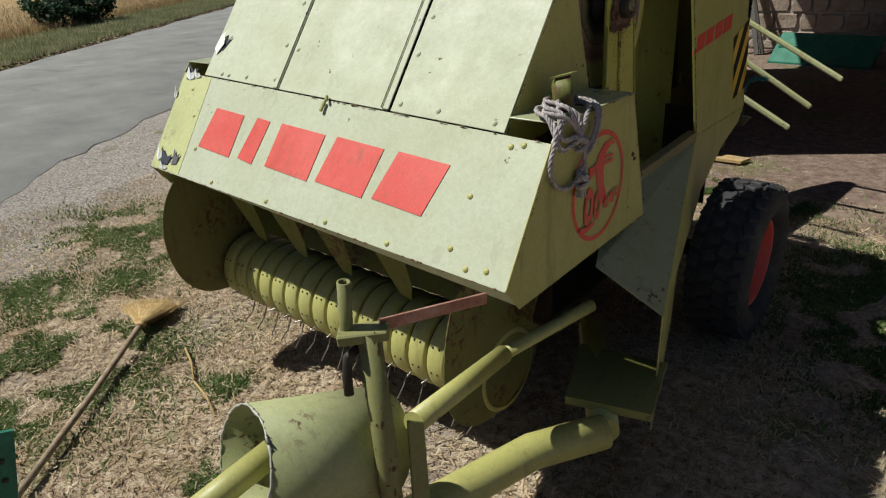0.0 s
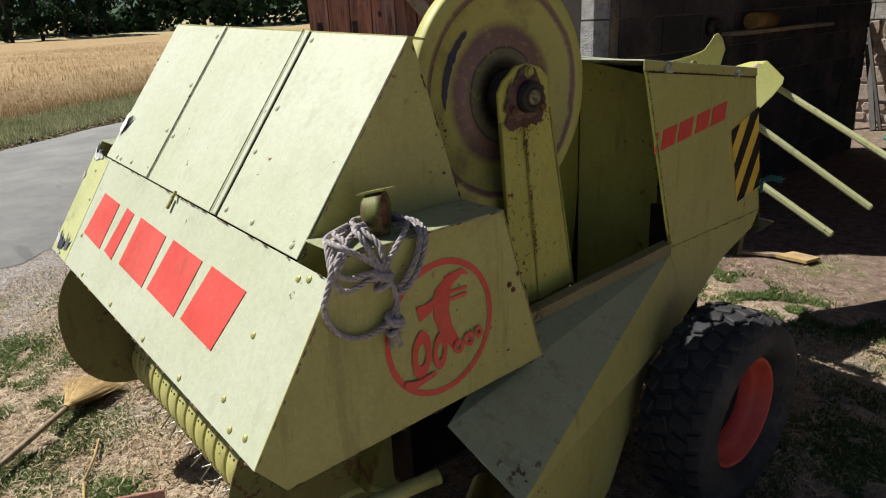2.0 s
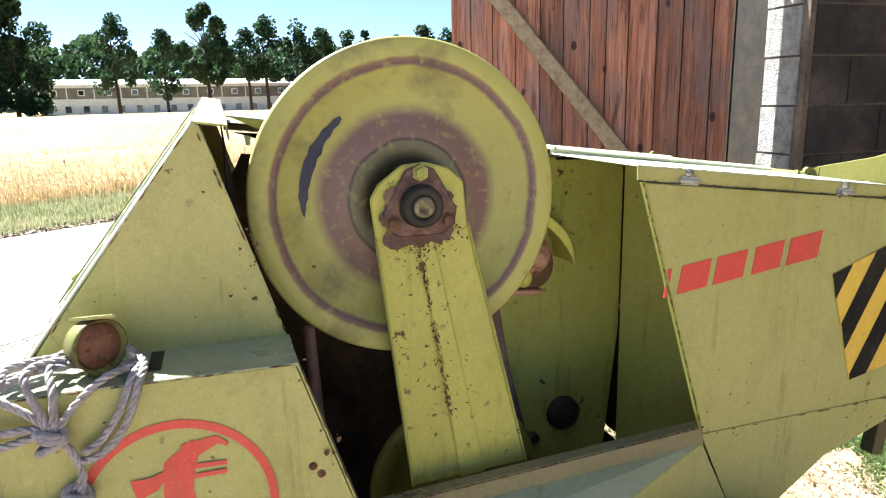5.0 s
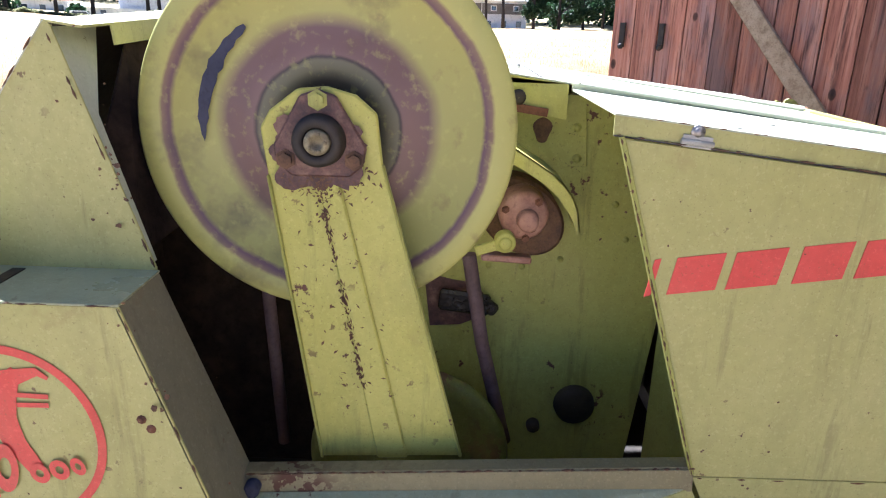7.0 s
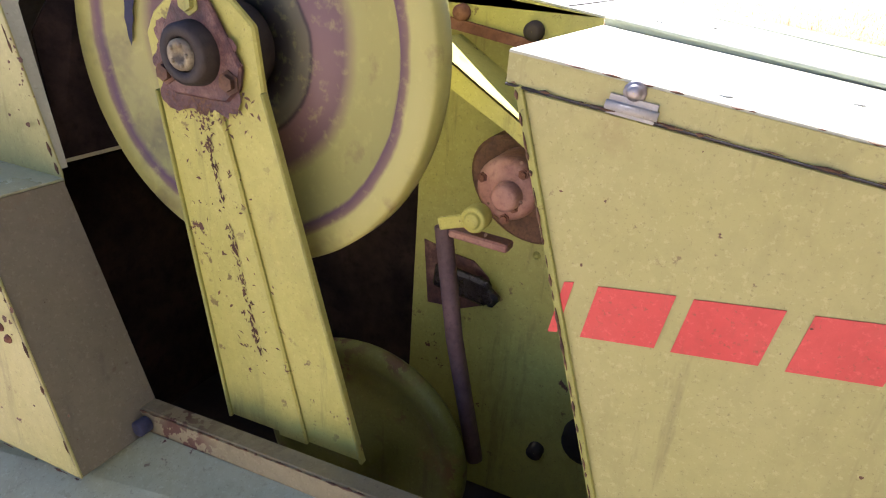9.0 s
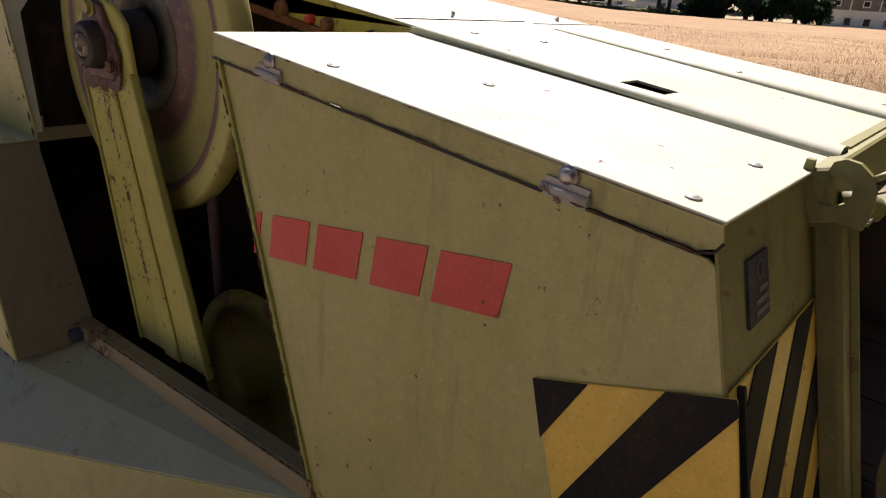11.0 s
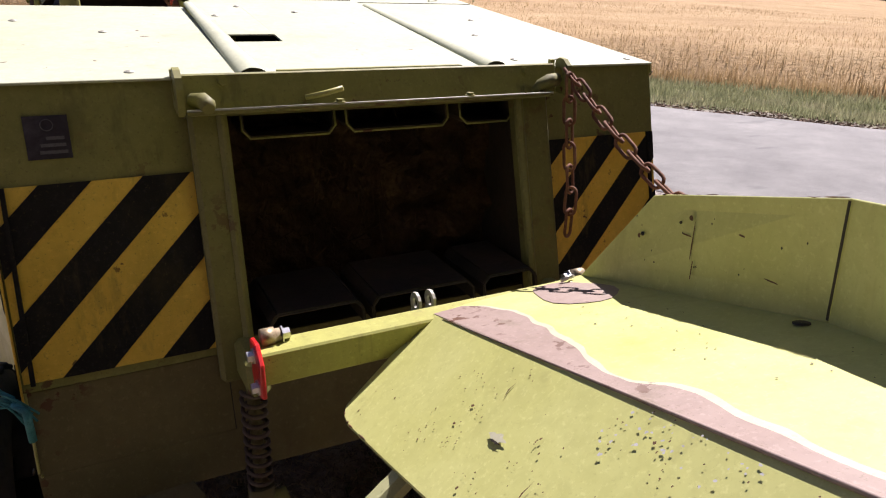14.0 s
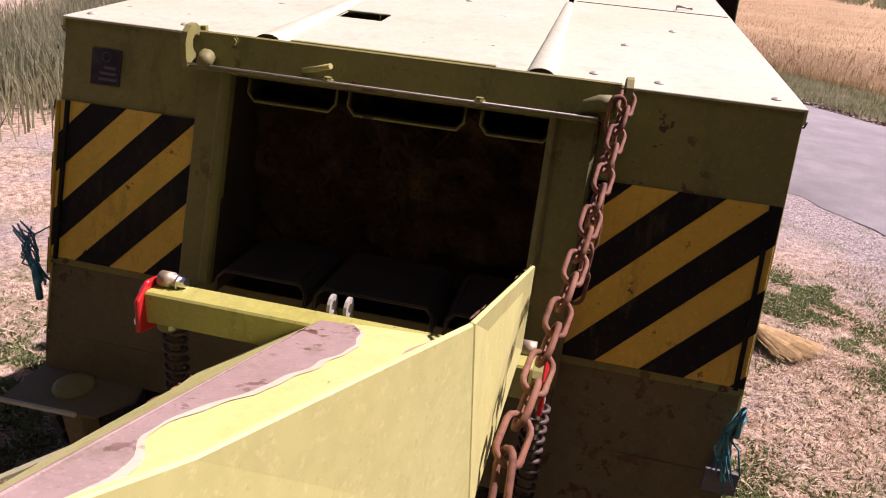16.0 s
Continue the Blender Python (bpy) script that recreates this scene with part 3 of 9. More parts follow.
bm = bmesh.new()
ring = [[bm.verts.new(em(r * 0.96 * math.cos(k * math.pi / 32), r * math.sin(k * math.pi / 32))) for r in (ER, ER * 0.91)] for k in range(64)]
for k in range(64):
    a, b = ring[k], ring[(k + 1) % 64]
    bm.faces.new((a[0], b[0], b[1], a[1]))
emblem = part("emblem_ring", bm, RED, right_panel, "red painted ring")


STACK = [0.0]


def stroke(pts, w, name="emblem_stroke"):
    """A rounded red brush stroke on the emblem."""
    b = bmesh.new()
    STACK[0] += 0.0004
    n = len(pts)
    left, right = [], []
    for i, p in enumerate(pts):
        q, r = pts[max(0, i - 1)], pts[min(n - 1, i + 1)]
        d = V3((r[0] - q[0], r[1] - q[1], 0)).normalized()
        ww = w[i] if isinstance(w, list) else w
        left.append(b.verts.new(em(p[0] - d.y * ww, p[1] + d.x * ww, STACK[0])))
        right.append(b.verts.new(em(p[0] + d.y * ww, p[1] - d.x * ww, STACK[0])))
    for i in range(n - 1):
        b.faces.new((left[i], left[i + 1], right[i + 1], right[i]))
    part(name, b, RED, right_panel)


stroke([(0.035, -0.055), (0.012, -0.01), (0.002, 0.035), (0.010, 0.080), (0.040, 0.115)], [0.014, 0.018, 0.022, 0.024, 0.008])
stroke([(0.02, 0.10), (0.07, 0.112), (0.085, 0.10)], [0.016, 0.007, 0.003])
stroke([(0.03, 0.075), (0.08, 0.070)], 0.004)
stroke([(0.03, 0.058), (0.078, 0.056)], 0.004)
stroke([(-0.06, 0.055), (-0.03, 0.060), (-0.01, 0.075)], [0.018, 0.012, 0.004])
def loop(cx, cy, rx, ry, t, w):
    """A slanting oval outline on the emblem."""
    b = bmesh.new()
    STACK[0] += 0.0004
    rows = []
    for k in range(28):
        a = 2 * math.pi * k / 28
        row = []
        for q in (1.0, 1.0 - w):
            x, y = rx * q * math.cos(a), ry * q * math.sin(a)
            row.append(b.verts.new(em(cx + x * math.cos(t) - y * math.sin(t), cy + x * math.sin(t) + y * math.cos(t), STACK[0])))
        rows.append(row)
    for k in range(28):
        p, q = rows[k], rows[(k + 1) % 28]
        b.faces.new((p[0], q[0], q[1], p[1]))
    part("emblem_oval", b, RED, right_panel)


loop(-0.062, -0.040, 0.026, 0.056, radians(-8), 0.55)
loop(-0.012, -0.052, 0.020, 0.044, radians(-8), 0.55)
loop(0.040, -0.062, 0.015, 0.018, 0.3, 0.6)
loop(0.072, -0.056, 0.015, 0.018, 0.3, 0.6)
loop(0.102, -0.050, 0.011, 0.016, 0.3, 0.6)
stroke([(-0.115, -0.090), (-0.085, -0.102), (-0.03, -0.098)], [0.007, 0.009, 0.005])
for y, z in ((-1.365, 0.971), (-1.352, 0.955)):
    bm = bmesh.new()
    bolt(bm, (0.732, y, z), (1, 0, 0), 0.006)
    part("bolt", bm, RUST, right_panel)
bm = bmesh.new()
box(bm, (0.604, -1.605, 1.1575), (0.690, -1.585, 1.1595))
part("slot", bm, DARK, baler, "dark slot in the box top")
bm = bmesh.new()
lathe(bm, (0.66, -1.352, 1.03), (0, 0.95, 0.3), [(0, 0.014), (0.003, 0.014), (0.003, 0.0005)], 12)
part("hole_plate", bm, RUST, baler)

# round lamp socket on a stalk, on the box top
lamp = bmesh.new()
LC, LA = V3((0.675, -1.672, 1.205)), V3((0.75, 0.62, 0.05)).normalized()
lathe(lamp, LC, LA, [(-0.032, 0.0005), (-0.032, 0.030), (-0.026, 0.038), (0.0, 0.041), (0.012, 0.043), (0.012, 0.039), (0.004, 0.036), (0.003, 0.0005)], 28)
sock = part("trailer_socket", lamp, LIME_DARK, baler, "rusty round trailer socket on a stalk")
bm = bmesh.new()
lathe(bm, LC + LA * 0.0045, LA, [(0, 0.0355), (0.003, 0.034), (0.004, 0.0005)], 24)
for k in range(7):
    a = k * math.pi * 2 / 7
    o = LA.orthogonal().normalized()
    p = LC + LA * 0.008 + (o * math.cos(a) + LA.cross(o) * math.sin(a)) * 0.022
    lathe(bm, p, LA, [(0, 0.005), (0.003, 0.004), (0.003, 0.0005)], 8)
part("socket_face", bm, RUST, sock, "rusty socket face with pins")
bm = bmesh.new()
tube(bm, [LC + V3((0, 0, -0.03)), (0.672, -1.672, 1.158)], [0.016, 0.020], 10)
part("socket_foot", bm, LIME_DARK, sock)
bm = bmesh.new()
poly_plate(bm, [LC - LA * 0.03 + V3((0.0, 0.02, 0.043)), LC + LA * 0.02 + V3((0.0, 0.02, 0.05)), LC + LA * 0.02 + V3((0.0, -0.02, 0.05)), LC - LA * 0.03 + V3((0.0, -0.02, 0.043))], 0.005, (0, 0, 1))
part("socket_hinge", bm, LIME, sock)

# ------------------------------------------------ middle: flywheel, arm and open drive bay
AX = 0.530  # depth of the bearing arm
FC, FR = V3((0.468, -1.117, 1.370)), 0.313
bm = bmesh.new()
lathe(bm, FC, (1, 0, 0), [(-0.020, FR - 0.03), (-0.020, FR - 0.004), (-0.016, FR), (0.020, FR), (0.024, FR - 0.005), (0.024, FR - 0.050), (0.016, FR - 0.056), (0.010, FR - 0.10), (0.006, FR - 0.108), (0.004, FR - 0.165), (0.010, FR - 0.175), (0.012, 0.075), (0.004, 0.070), (0.004, 0.0005)], 96)
fly = part("flywheel", bm, WHEEL_PAINT, baler, "large worn green flywheel with rubbed rings")
bm = bmesh.new()
rng = random.Random(8)
mark = []
for k in range(17):
    a = radians(-52 + 58 * k / 16)
    w = 0.011 * (math.sin(math.pi * min(1, (k + 0.6) / 16.6)) ** 0.5) * rng.uniform(0.7, 1.15)
    mark.append([V3((FC.x + 0.0128, FC.y - r * math.cos(a), FC.z - r * math.sin(a))) for r in (0.209 - w * 1.2, 0.209 + w)])
for (a, b), (c, d) in zip(mark, mark[1:]):
    bm.faces.new([bm.verts.new(p) for p in (a, b, d, c)])
part("wear_mark", bm, BLUE_WEAR, fly, "dark blue scrape")
bm = bmesh.new()
lathe(bm, FC, (1, 0, 0), [(0.012, 0.062), (0.040, 0.058), (0.046, 0.045), (0.078, 0.036)], 32)
part("hub", bm, DARK, fly, "black greasy hub")


bm = bmesh.new()
out = [(-1.203, 1.310), (-1.211, 1.385)] + [(-1.195, 1.412), (-1.150, 1.446), (-1.105, 1.450), (-1.060, 1.438), (-1.028, 1.410)] + [(-1.020, 1.330), (-0.879, 0.775), (-1.138, 0.765)]
poly_plate(bm, [(AX, y, z) for y, z in out], 0.012, (1, 0, 0))
arm = part("bearing_arm", bm, ARM_PAINT, baler, "yellow-green bearing arm with grease streaks", bevel=0.003)


def along(f, t, x):
    """A point of the arm: f across it (0 to 1), t from the shoulder down."""
    a = V3((x, -1.203 + (1.203 - 1.138) * t, 1.310 + (0.765 - 1.310) * t))
    b = V3((x, -1.020 + (1.020 - 0.879) * t, 1.330 + (0.775 - 1.330) * t))
    return a.lerp(b, f)


bm = bmesh.new()
poly_plate(bm, [along(0.42, 0.02, AX + 0.007), along(0.60, 0.02, AX + 0.007), along(0.62, 1, AX + 0.007), along(0.40, 1, AX + 0.007)], 0.008, (1, 0, 0))
part("pressed_rib", bm, ARM_PAINT, arm, bevel=0.003)
for f0, f1 in ((-0.012, 0.012), (0.988, 1.012)):
    bm = bmesh.new()
    poly_plate(bm, [along(f0, 0, AX + 0.006), along(f1, 0, AX + 0.006), along(f1, 1, AX + 0.006), along(f0, 1, AX + 0.006)], 0.014, (1, 0, 0))
    part("folded_edge", bm, LIME_OLD, arm, bevel=0.002)
HC = V3((AX + 0.002, -1.117, 1.369))
bm = bmesh.new()
tri = []
for k in range(3):
    a0 = radians(90 + 120 * k)
    for da in (-22, 0, 22):
        a = a0 + radians(da)
        rr = 0.078 if da == 0 else 0.074
        tri.append((AX + 0.011, HC.y + rr * math.cos(a), HC.z + rr * math.sin(a)))
poly_plate(bm, tri[::-1], 0.010, (1, 0, 0))
bearing = part("bearing_flange", bm, FLANGE_M, arm, "rusty three-bolt bearing flange", bevel=0.003)
for k in range(3):
    a = radians(90 + 120 * k)
    bm = bmesh.new()
    hexbolt(bm, (AX + 0.011, HC.y + 0.062 * math.cos(a), HC.z + 0.062 * math.sin(a)), (1, 0, 0), 0.011, 0.009)
    part("bolt", bm, LIME_OLD if k == 0 else STAIN, bearing)
bm = bmesh.new()
lathe(bm, HC + V3((0.009, 0, 0)), (1, 0, 0), [(0, 0.042), (0.020, 0.039), (0.024, 0.034), (0.024, 0.023), (0.016, 0.021)], 32)
part("bearing_cap", bm, DARK, bearing, "black greasy bearing cap")
bm = bmesh.new()
lathe(bm, HC + V3((0.024, 0, 0)), (1, 0, 0), [(0, 0.021), (0.012, 0.0195), (0.012, 0.010), (0.006, 0.008), (0.006, 0.0005)], 20)
for k in range(5):
    a = k * 2 * math.pi / 5
    lathe(bm, HC + V3((0.034, 0.0135 * math.cos(a), 0.0135 * math.sin(a))), (1, 0, 0), [(0, 0.004), (0.004, 0.003), (0.004, 0.0004)], 6)
part("shaft_end", bm, SHAFT_M, bearing, "worn yellowish shaft end")
# grease streaks on the arm
rng = random.Random(4)
bm = bmesh.new()
for i in range(340):
    if i >= 260:
        t, f = abs(rng.gauss(0, 0.09)), 0.46 + rng.gauss(0, 0.05)
    elif i < 120:
        t, f = rng.random() ** 0.8 * 0.72, 0.42 + rng.gauss(0, 0.014)
    elif i < 200:
        t, f = abs(rng.gauss(0, 0.06)), rng.uniform(0.08, 0.95)
    else:
        t, f = rng.random() * 0.8, 0.42 + rng.gauss(0, 0.16)
    if not 0.04 < f < 0.95:
        continue
    w, h = rng.uniform(0.001, 0.0035), rng.uniform(0.002, 0.012 if i > 120 else 0.018)
    c = along(f, t, AX + 0.0082)
    d = (along(f, t + 0.05, AX + 0.0082) - c).normalized()
    d = (d + V3((0, rng.gauss(0, 0.25), rng.gauss(0, 0.25)))).normalized() if i < 120 else V3((0, rng.uniform(-1, 1), rng.uniform(-1, 1))).normalized()
    side = V3((0, d.z, -d.y))
    pts = [c - d * h * 0.5, c + side * w * rng.uniform(0.4, 1.0), c + d * h * 0.5 + side * rng.uniform(-0.003, 0.003), c - side * w * rng.uniform(0.3, 1)]
    bm.faces.new([bm.verts.new(p) for p in pts])
part("grease_stain", bm, STAIN, arm, "brown grease and rust streaks", weld=False)["kind"] = "stuff"
bm = bmesh.new()
edge_pts = []
for k in range(80):
    a = 2 * math.pi * k / 80
    r = 0.074 + 0.026 * noise.noise(V3((2.2 * math.cos(a), 2.2 * math.sin(a), 5))) + 0.010 * noise.noise(V3((9 * math.cos(a), 9 * math.sin(a), 2)))
    y, z = -1.117 + r * math.cos(a) * 1.02, 1.352 + r * math.sin(a) * 0.92
    edge_pts.append((AX + 0.0072, y, z))
bm.faces.new([bm.verts.new(p) for p in edge_pts])
part("rust_bloom", bm, FLANGE_M, arm, "rusty stain round the bearing")
# the arm leans out a little towards its top
for ob in [arm] + list(arm.children_recursive):
    for v in ob.data.vertices:
        v.co.x += 0.004 + 0.05 * (v.co.z - 1.0)

# dark bay behind the flywheel, its shade put into near-black walls
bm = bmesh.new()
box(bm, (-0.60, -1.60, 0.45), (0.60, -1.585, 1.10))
part("bay_front_wall", bm, BAY_SHADE, baler)
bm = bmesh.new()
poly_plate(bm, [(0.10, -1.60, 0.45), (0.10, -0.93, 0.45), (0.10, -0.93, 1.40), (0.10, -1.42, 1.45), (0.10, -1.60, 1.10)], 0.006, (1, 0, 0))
part("bay_inner_wall", bm, BAY_SHADE, baler, "greasy inner wall, darkened as in shade")
bm = bmesh.new()
poly_plate(bm, [(0.17, -0.985, 0.48), (0.17, -0.47, 0.48), (0.17, -0.425, 0.92), (0.17, -0.425, 1.40), (0.17, -0.985, 1.41)], 0.006, (1, 0, 0))
drive_plate = part("drive_plate", bm, LIME_OLD, baler, "green drive-side plate with oily stains", bevel=0.001)
bm = bmesh.new()
poly_plate(bm, [(0.178, -0.80, 1.262), (0.178, -0.622, 1.262), (0.178, -0.635, 1.412), (0.178, -0.80, 1.412)], 0.006, (1, 0, 0))
plate2 = part("cover_plate", bm, LIME_OLD, drive_plate, bevel=0.001)
for y, z in ((-0.645, 1.28), (-0.65, 1.345), (-0.77, 1.28), (-0.77, 1.39), (-0.70, 1.395)):
    bm = bmesh.new()
    bolt(bm, (0.178, y, z), (1, 0, 0), 0.008)
    part("bolt", bm, LIME_OLD, plate2)
for y, z in ((-0.66, 1.05), (-0.745, 1.03), (-0.82, 1.03), (-0.55, 1.18), (-0.52, 1.10)):
    bm = bmesh.new()
    bolt(bm, (0.17, y, z), (1, 0, 0), 0.006)
    part("bolt", bm, LIME_OLD, drive_plate)
# torn hole in the plate, with oily lip
bm = bmesh.new()
hole = [(-0.965, 1.01), (-0.90, 0.995), (-0.86, 0.99), (-0.83, 0.965), (-0.815, 0.935), (-0.835, 0.905), (-0.88, 0.885), (-0.95, 0.88)]
poly_plate(bm, [(0.1735, y, z) for y, z in hole], 0.002, (1, 0, 0))
part("torn_hole", bm, FLANGE_M, drive_plate, "torn oily hole")
# clutch: oval oily housing, drum with a stub shaft, pawl, and a curved guard over it
bm = bmesh.new()
o = []
for k in range(36):
    t = 2 * math.pi * k / 36
    o.append((0.245, -0.762 + 0.088 * math.cos(t) - 0.026 * math.sin(t), 1.166 + 0.086 * math.sin(t)))
poly_plate(bm, o, 0.072, (1, 0, 0))
part("clutch_housing", bm, STAIN, drive_plate, "oily brown clutch housing", bevel=0.006)
GC = V3((0.320, -0.764, 1.188))
bm = bmesh.new()
lathe(bm, GC, (1, 0, 0), [(-0.08, 0.050), (-0.012, 0.050), (-0.004, 0.046), (0.0, 0.040), (0.002, 0.0005)], 32)
lathe(bm, GC + V3((0, 0.006, -0.006)), (1, 0, 0), [(0.0, 0.023), (0.020, 0.021), (0.024, 0.016), (0.024, 0.0005)], 24)
gear = part("clutch", bm, CLUTCH_M, baler, "rusty pink-brown clutch drum")
for y, z in ((0.026, 0.030), (-0.038, 0.014), (0.004, -0.044), (0.016, -0.024)):
    bm = bmesh.new()
    hexbolt(bm, GC + V3((0.001, y, z)), (1, 0, 0), 0.0055, 0.006)
    part("clutch_bolt", bm, RUST, gear)
PV = GC + V3((0.020, -0.037, -0.048))
bm = bmesh.new()
beam(bm, PV, PV + V3((0, -0.058, -0.020)), 0.010, 0.020)
lathe(bm, PV, (1, 0, 0), [(-0.02, 0.021), (0.006, 0.021), (0.008, 0.017), (0.008, 0.013), (0.014, 0.012), (0.014, 0.0005)], 20)
part("pawl", bm, ARM_PAINT, gear, "yellow-green pawl lever", bevel=0.002)
bm = bmesh.new()
beam(bm, PV + V3((-0.02, -0.045, -0.035)), PV + V3((-0.02, 0.055, -0.040)), 0.03, 0.014)
part("ratchet_arm", bm, CLUTCH_M, gear, bevel=0.003)
GUARD_O = ((-0.900, 1.392), (-0.813, 1.338), (-0.766, 1.310), (-0.717, 1.279), (-0.691, 1.256), (-0.674, 1.234), (-0.661, 1.205), (-0.655, 1.160))
GUARD_I = ((-0.898, 1.350), (-0.812, 1.304), (-0.768, 1.281), (-0.731, 1.257), (-0.704, 1.233), (-0.684, 1.207), (-0.671, 1.185), (-0.662, 1.158))
bm = bmesh.new()
for (a, b), (c, d) in zip(zip(GUARD_O, GUARD_I), zip(GUARD_O[1:], GUARD_I[1:])):
    poly_plate(bm, [(0.335, *a), (0.335, *c), (0.335, *d), (0.335, *b)], 0.004, (1, 0, 0))
    poly_plate(bm, [(0.335, *a), (0.335, *c), (0.215, *c), (0.215, *a)], 0.003)
part("curved_guard", bm, ARM_PAINT, gear, "curved yellow-green guard")
bm = bmesh.new()
lathe(bm, (0.182, -0.800, 1.316), (1, 0, 0), [(0, 0.020), (0.014, 0.020), (0.016, 0.014), (0.010, 0.012), (0.010, 0.0005)], 20)
part("rubber_plug", bm, DARK, plate2, "black rubber plug")
# flat dark oval standing for a knob and its shadow
bm = bmesh.new()
bm.faces.new([bm.verts.new((0.1795, -0.722 + 0.019 * math.cos(t) * (1 + 0.2 * math.sin(3 * t)), 1.338 + 0.027 * math.sin(t))) for t in [2 * math.pi * k / 20 for k in range(20)]])
part("oily_stain", bm, STAIN, plate2)
bm = bmesh.new()
tube(bm, [(0.30, -0.870, 1.100), (0.30, -0.835, 0.90), (0.30, -0.775, 0.66)], 0.015, 10)
part("drive_rod", bm, ROD_M, baler, "dull purple-brown drive rod")
bm = bmesh.new()
tube(bm, [(0.24, -1.305, 1.05), (0.24, -1.285, 0.60)], 0.014, 10)
part("drive_rod", bm, ROD_M, baler)
bm = bmesh.new()
lathe(bm, (0.36, -0.985, 0.650), (1, 0, 0), [(-0.03, 0.16), (-0.03, 0.205), (-0.015, 0.215), (0.0, 0.210), (0.004, 0.200), (0.0, 0.170), (-0.008, 0.165), (-0.010, 0.05), (0.03, 0.04), (0.03, 0.0005)], 56)
# deep shade of the bay put into the pulley's paint
part("lower_pulley", bm, LIME_DARK, baler, "green lower pulley in shade-dark paint")
bm = bmesh.new()
lathe(bm, (0.18, -0.60, 0.685), (1, 0, 0), [(-0.02, 0.050), (0.008, 0.047), (0.012, 0.03), (0.012, 0.0005)], 24)
lathe(bm, (0.18, -0.695, 0.625), (1, 0, 0), [(-0.02, 0.016), (0.008, 0.016), (0.008, 0.0005)], 14)
part("oily_boss", bm, DARK, drive_plate, "oily boss")
bm = bmesh.new()
beam(bm, (0.19, -0.93, 0.955), (0.20, -0.815, 0.945), 0.02, 0.05)
beam(bm, (0.195, -0.85, 0.965), (0.20, -0.80, 0.930), 0.02, 0.03)
part("plunger_link", bm, GREASY, baler, "wet black greasy plunger link", bevel=0.006)
# bay floor, and a dark plate added to close the gap before the knotter housing
bm = bmesh.new()
box(bm, (-0.60, -1.60, 0.44), (0.58, -0.30, 0.452))
part("bay_floor", bm, DARK, baler)
bm = bmesh.new()
poly_plate(bm, [(0.172, -0.421, 1.40), (0.172, -0.421, 0.45), (0.40, -0.25, 0.45), (0.40, -0.25, 1.33)], 0.004, (1, -1, 0))
part("folded_plate", bm, LIME_OLD, baler, "green folded inner plate")

bm = bmesh.new()
box(bm, (-0.595, -0.262, 0.44), (0.595, -0.250, 0.875))
part("rear_bulkhead", bm, DARK, baler)
# ------------------------------------------------ sill rail and skirts
bm = bmesh.new()
beam(bm, (0.598, -1.262, 0.758), (0.604, -0.475, 0.800), 0.012, 0.045)
beam(bm, (0.585, -1.262, 0.780), (0.590, -0.475, 0.822), 0.030, 0.006)
rail = part("sill_rail", bm, RAIL_PAINT, baler, "worn green sill rail with rust", bevel=0.001)
bm = bmesh.new()
lathe(bm, (0.606, -1.245, 0.762), (1, 0, 0), [(0, 0.014), (0.02, 0.014), (0.022, 0.008), (0.022, 0.0005)], 14)
part("sill_knob", bm, BLUE_WEAR, rail)
bm = bmesh.new()
poly_plate(bm, [(0.606, -0.475, 0.785), (0.606, -1.262, 0.745), (0.735, -1.575, 0.685), (0.935, -1.540, 0.565)], 0.004, (0.5, -0.2, 0.9))
part("sloping_skirt", bm, LIME_SMOOTH, baler, "sloping skirt sheet above the wheel", bevel=0.001)
bm = bmesh.new()
poly_plate(bm, [(0.607, -0.475, 0.783), (0.936, -1.540, 0.563), (0.925, -1.52, 0.14), (0.76, -0.98, 0.20), (0.64, -0.60, 0.45), (0.607, -0.34, 0.51)], 0.004, (0.95, 0.3, 0))
part("lower_skirt", bm, LIME, baler, "lower green skirt sheet", bevel=0.001)

# ------------------------------------------------ knotter housing at the rear


def lid_z(y, x=0.5):
    """The lids climb towards the front; the middle one a little steeper."""
    return 1.350 - (0.116 if abs(x) > 0.23 else 0.132) * y


def back(x, z, off=0.0):
    """A point of the leaning rear face."""
    return V3((x, 0.26 * (1.35 - z) + 0.968 * off, z + 0.252 * off))


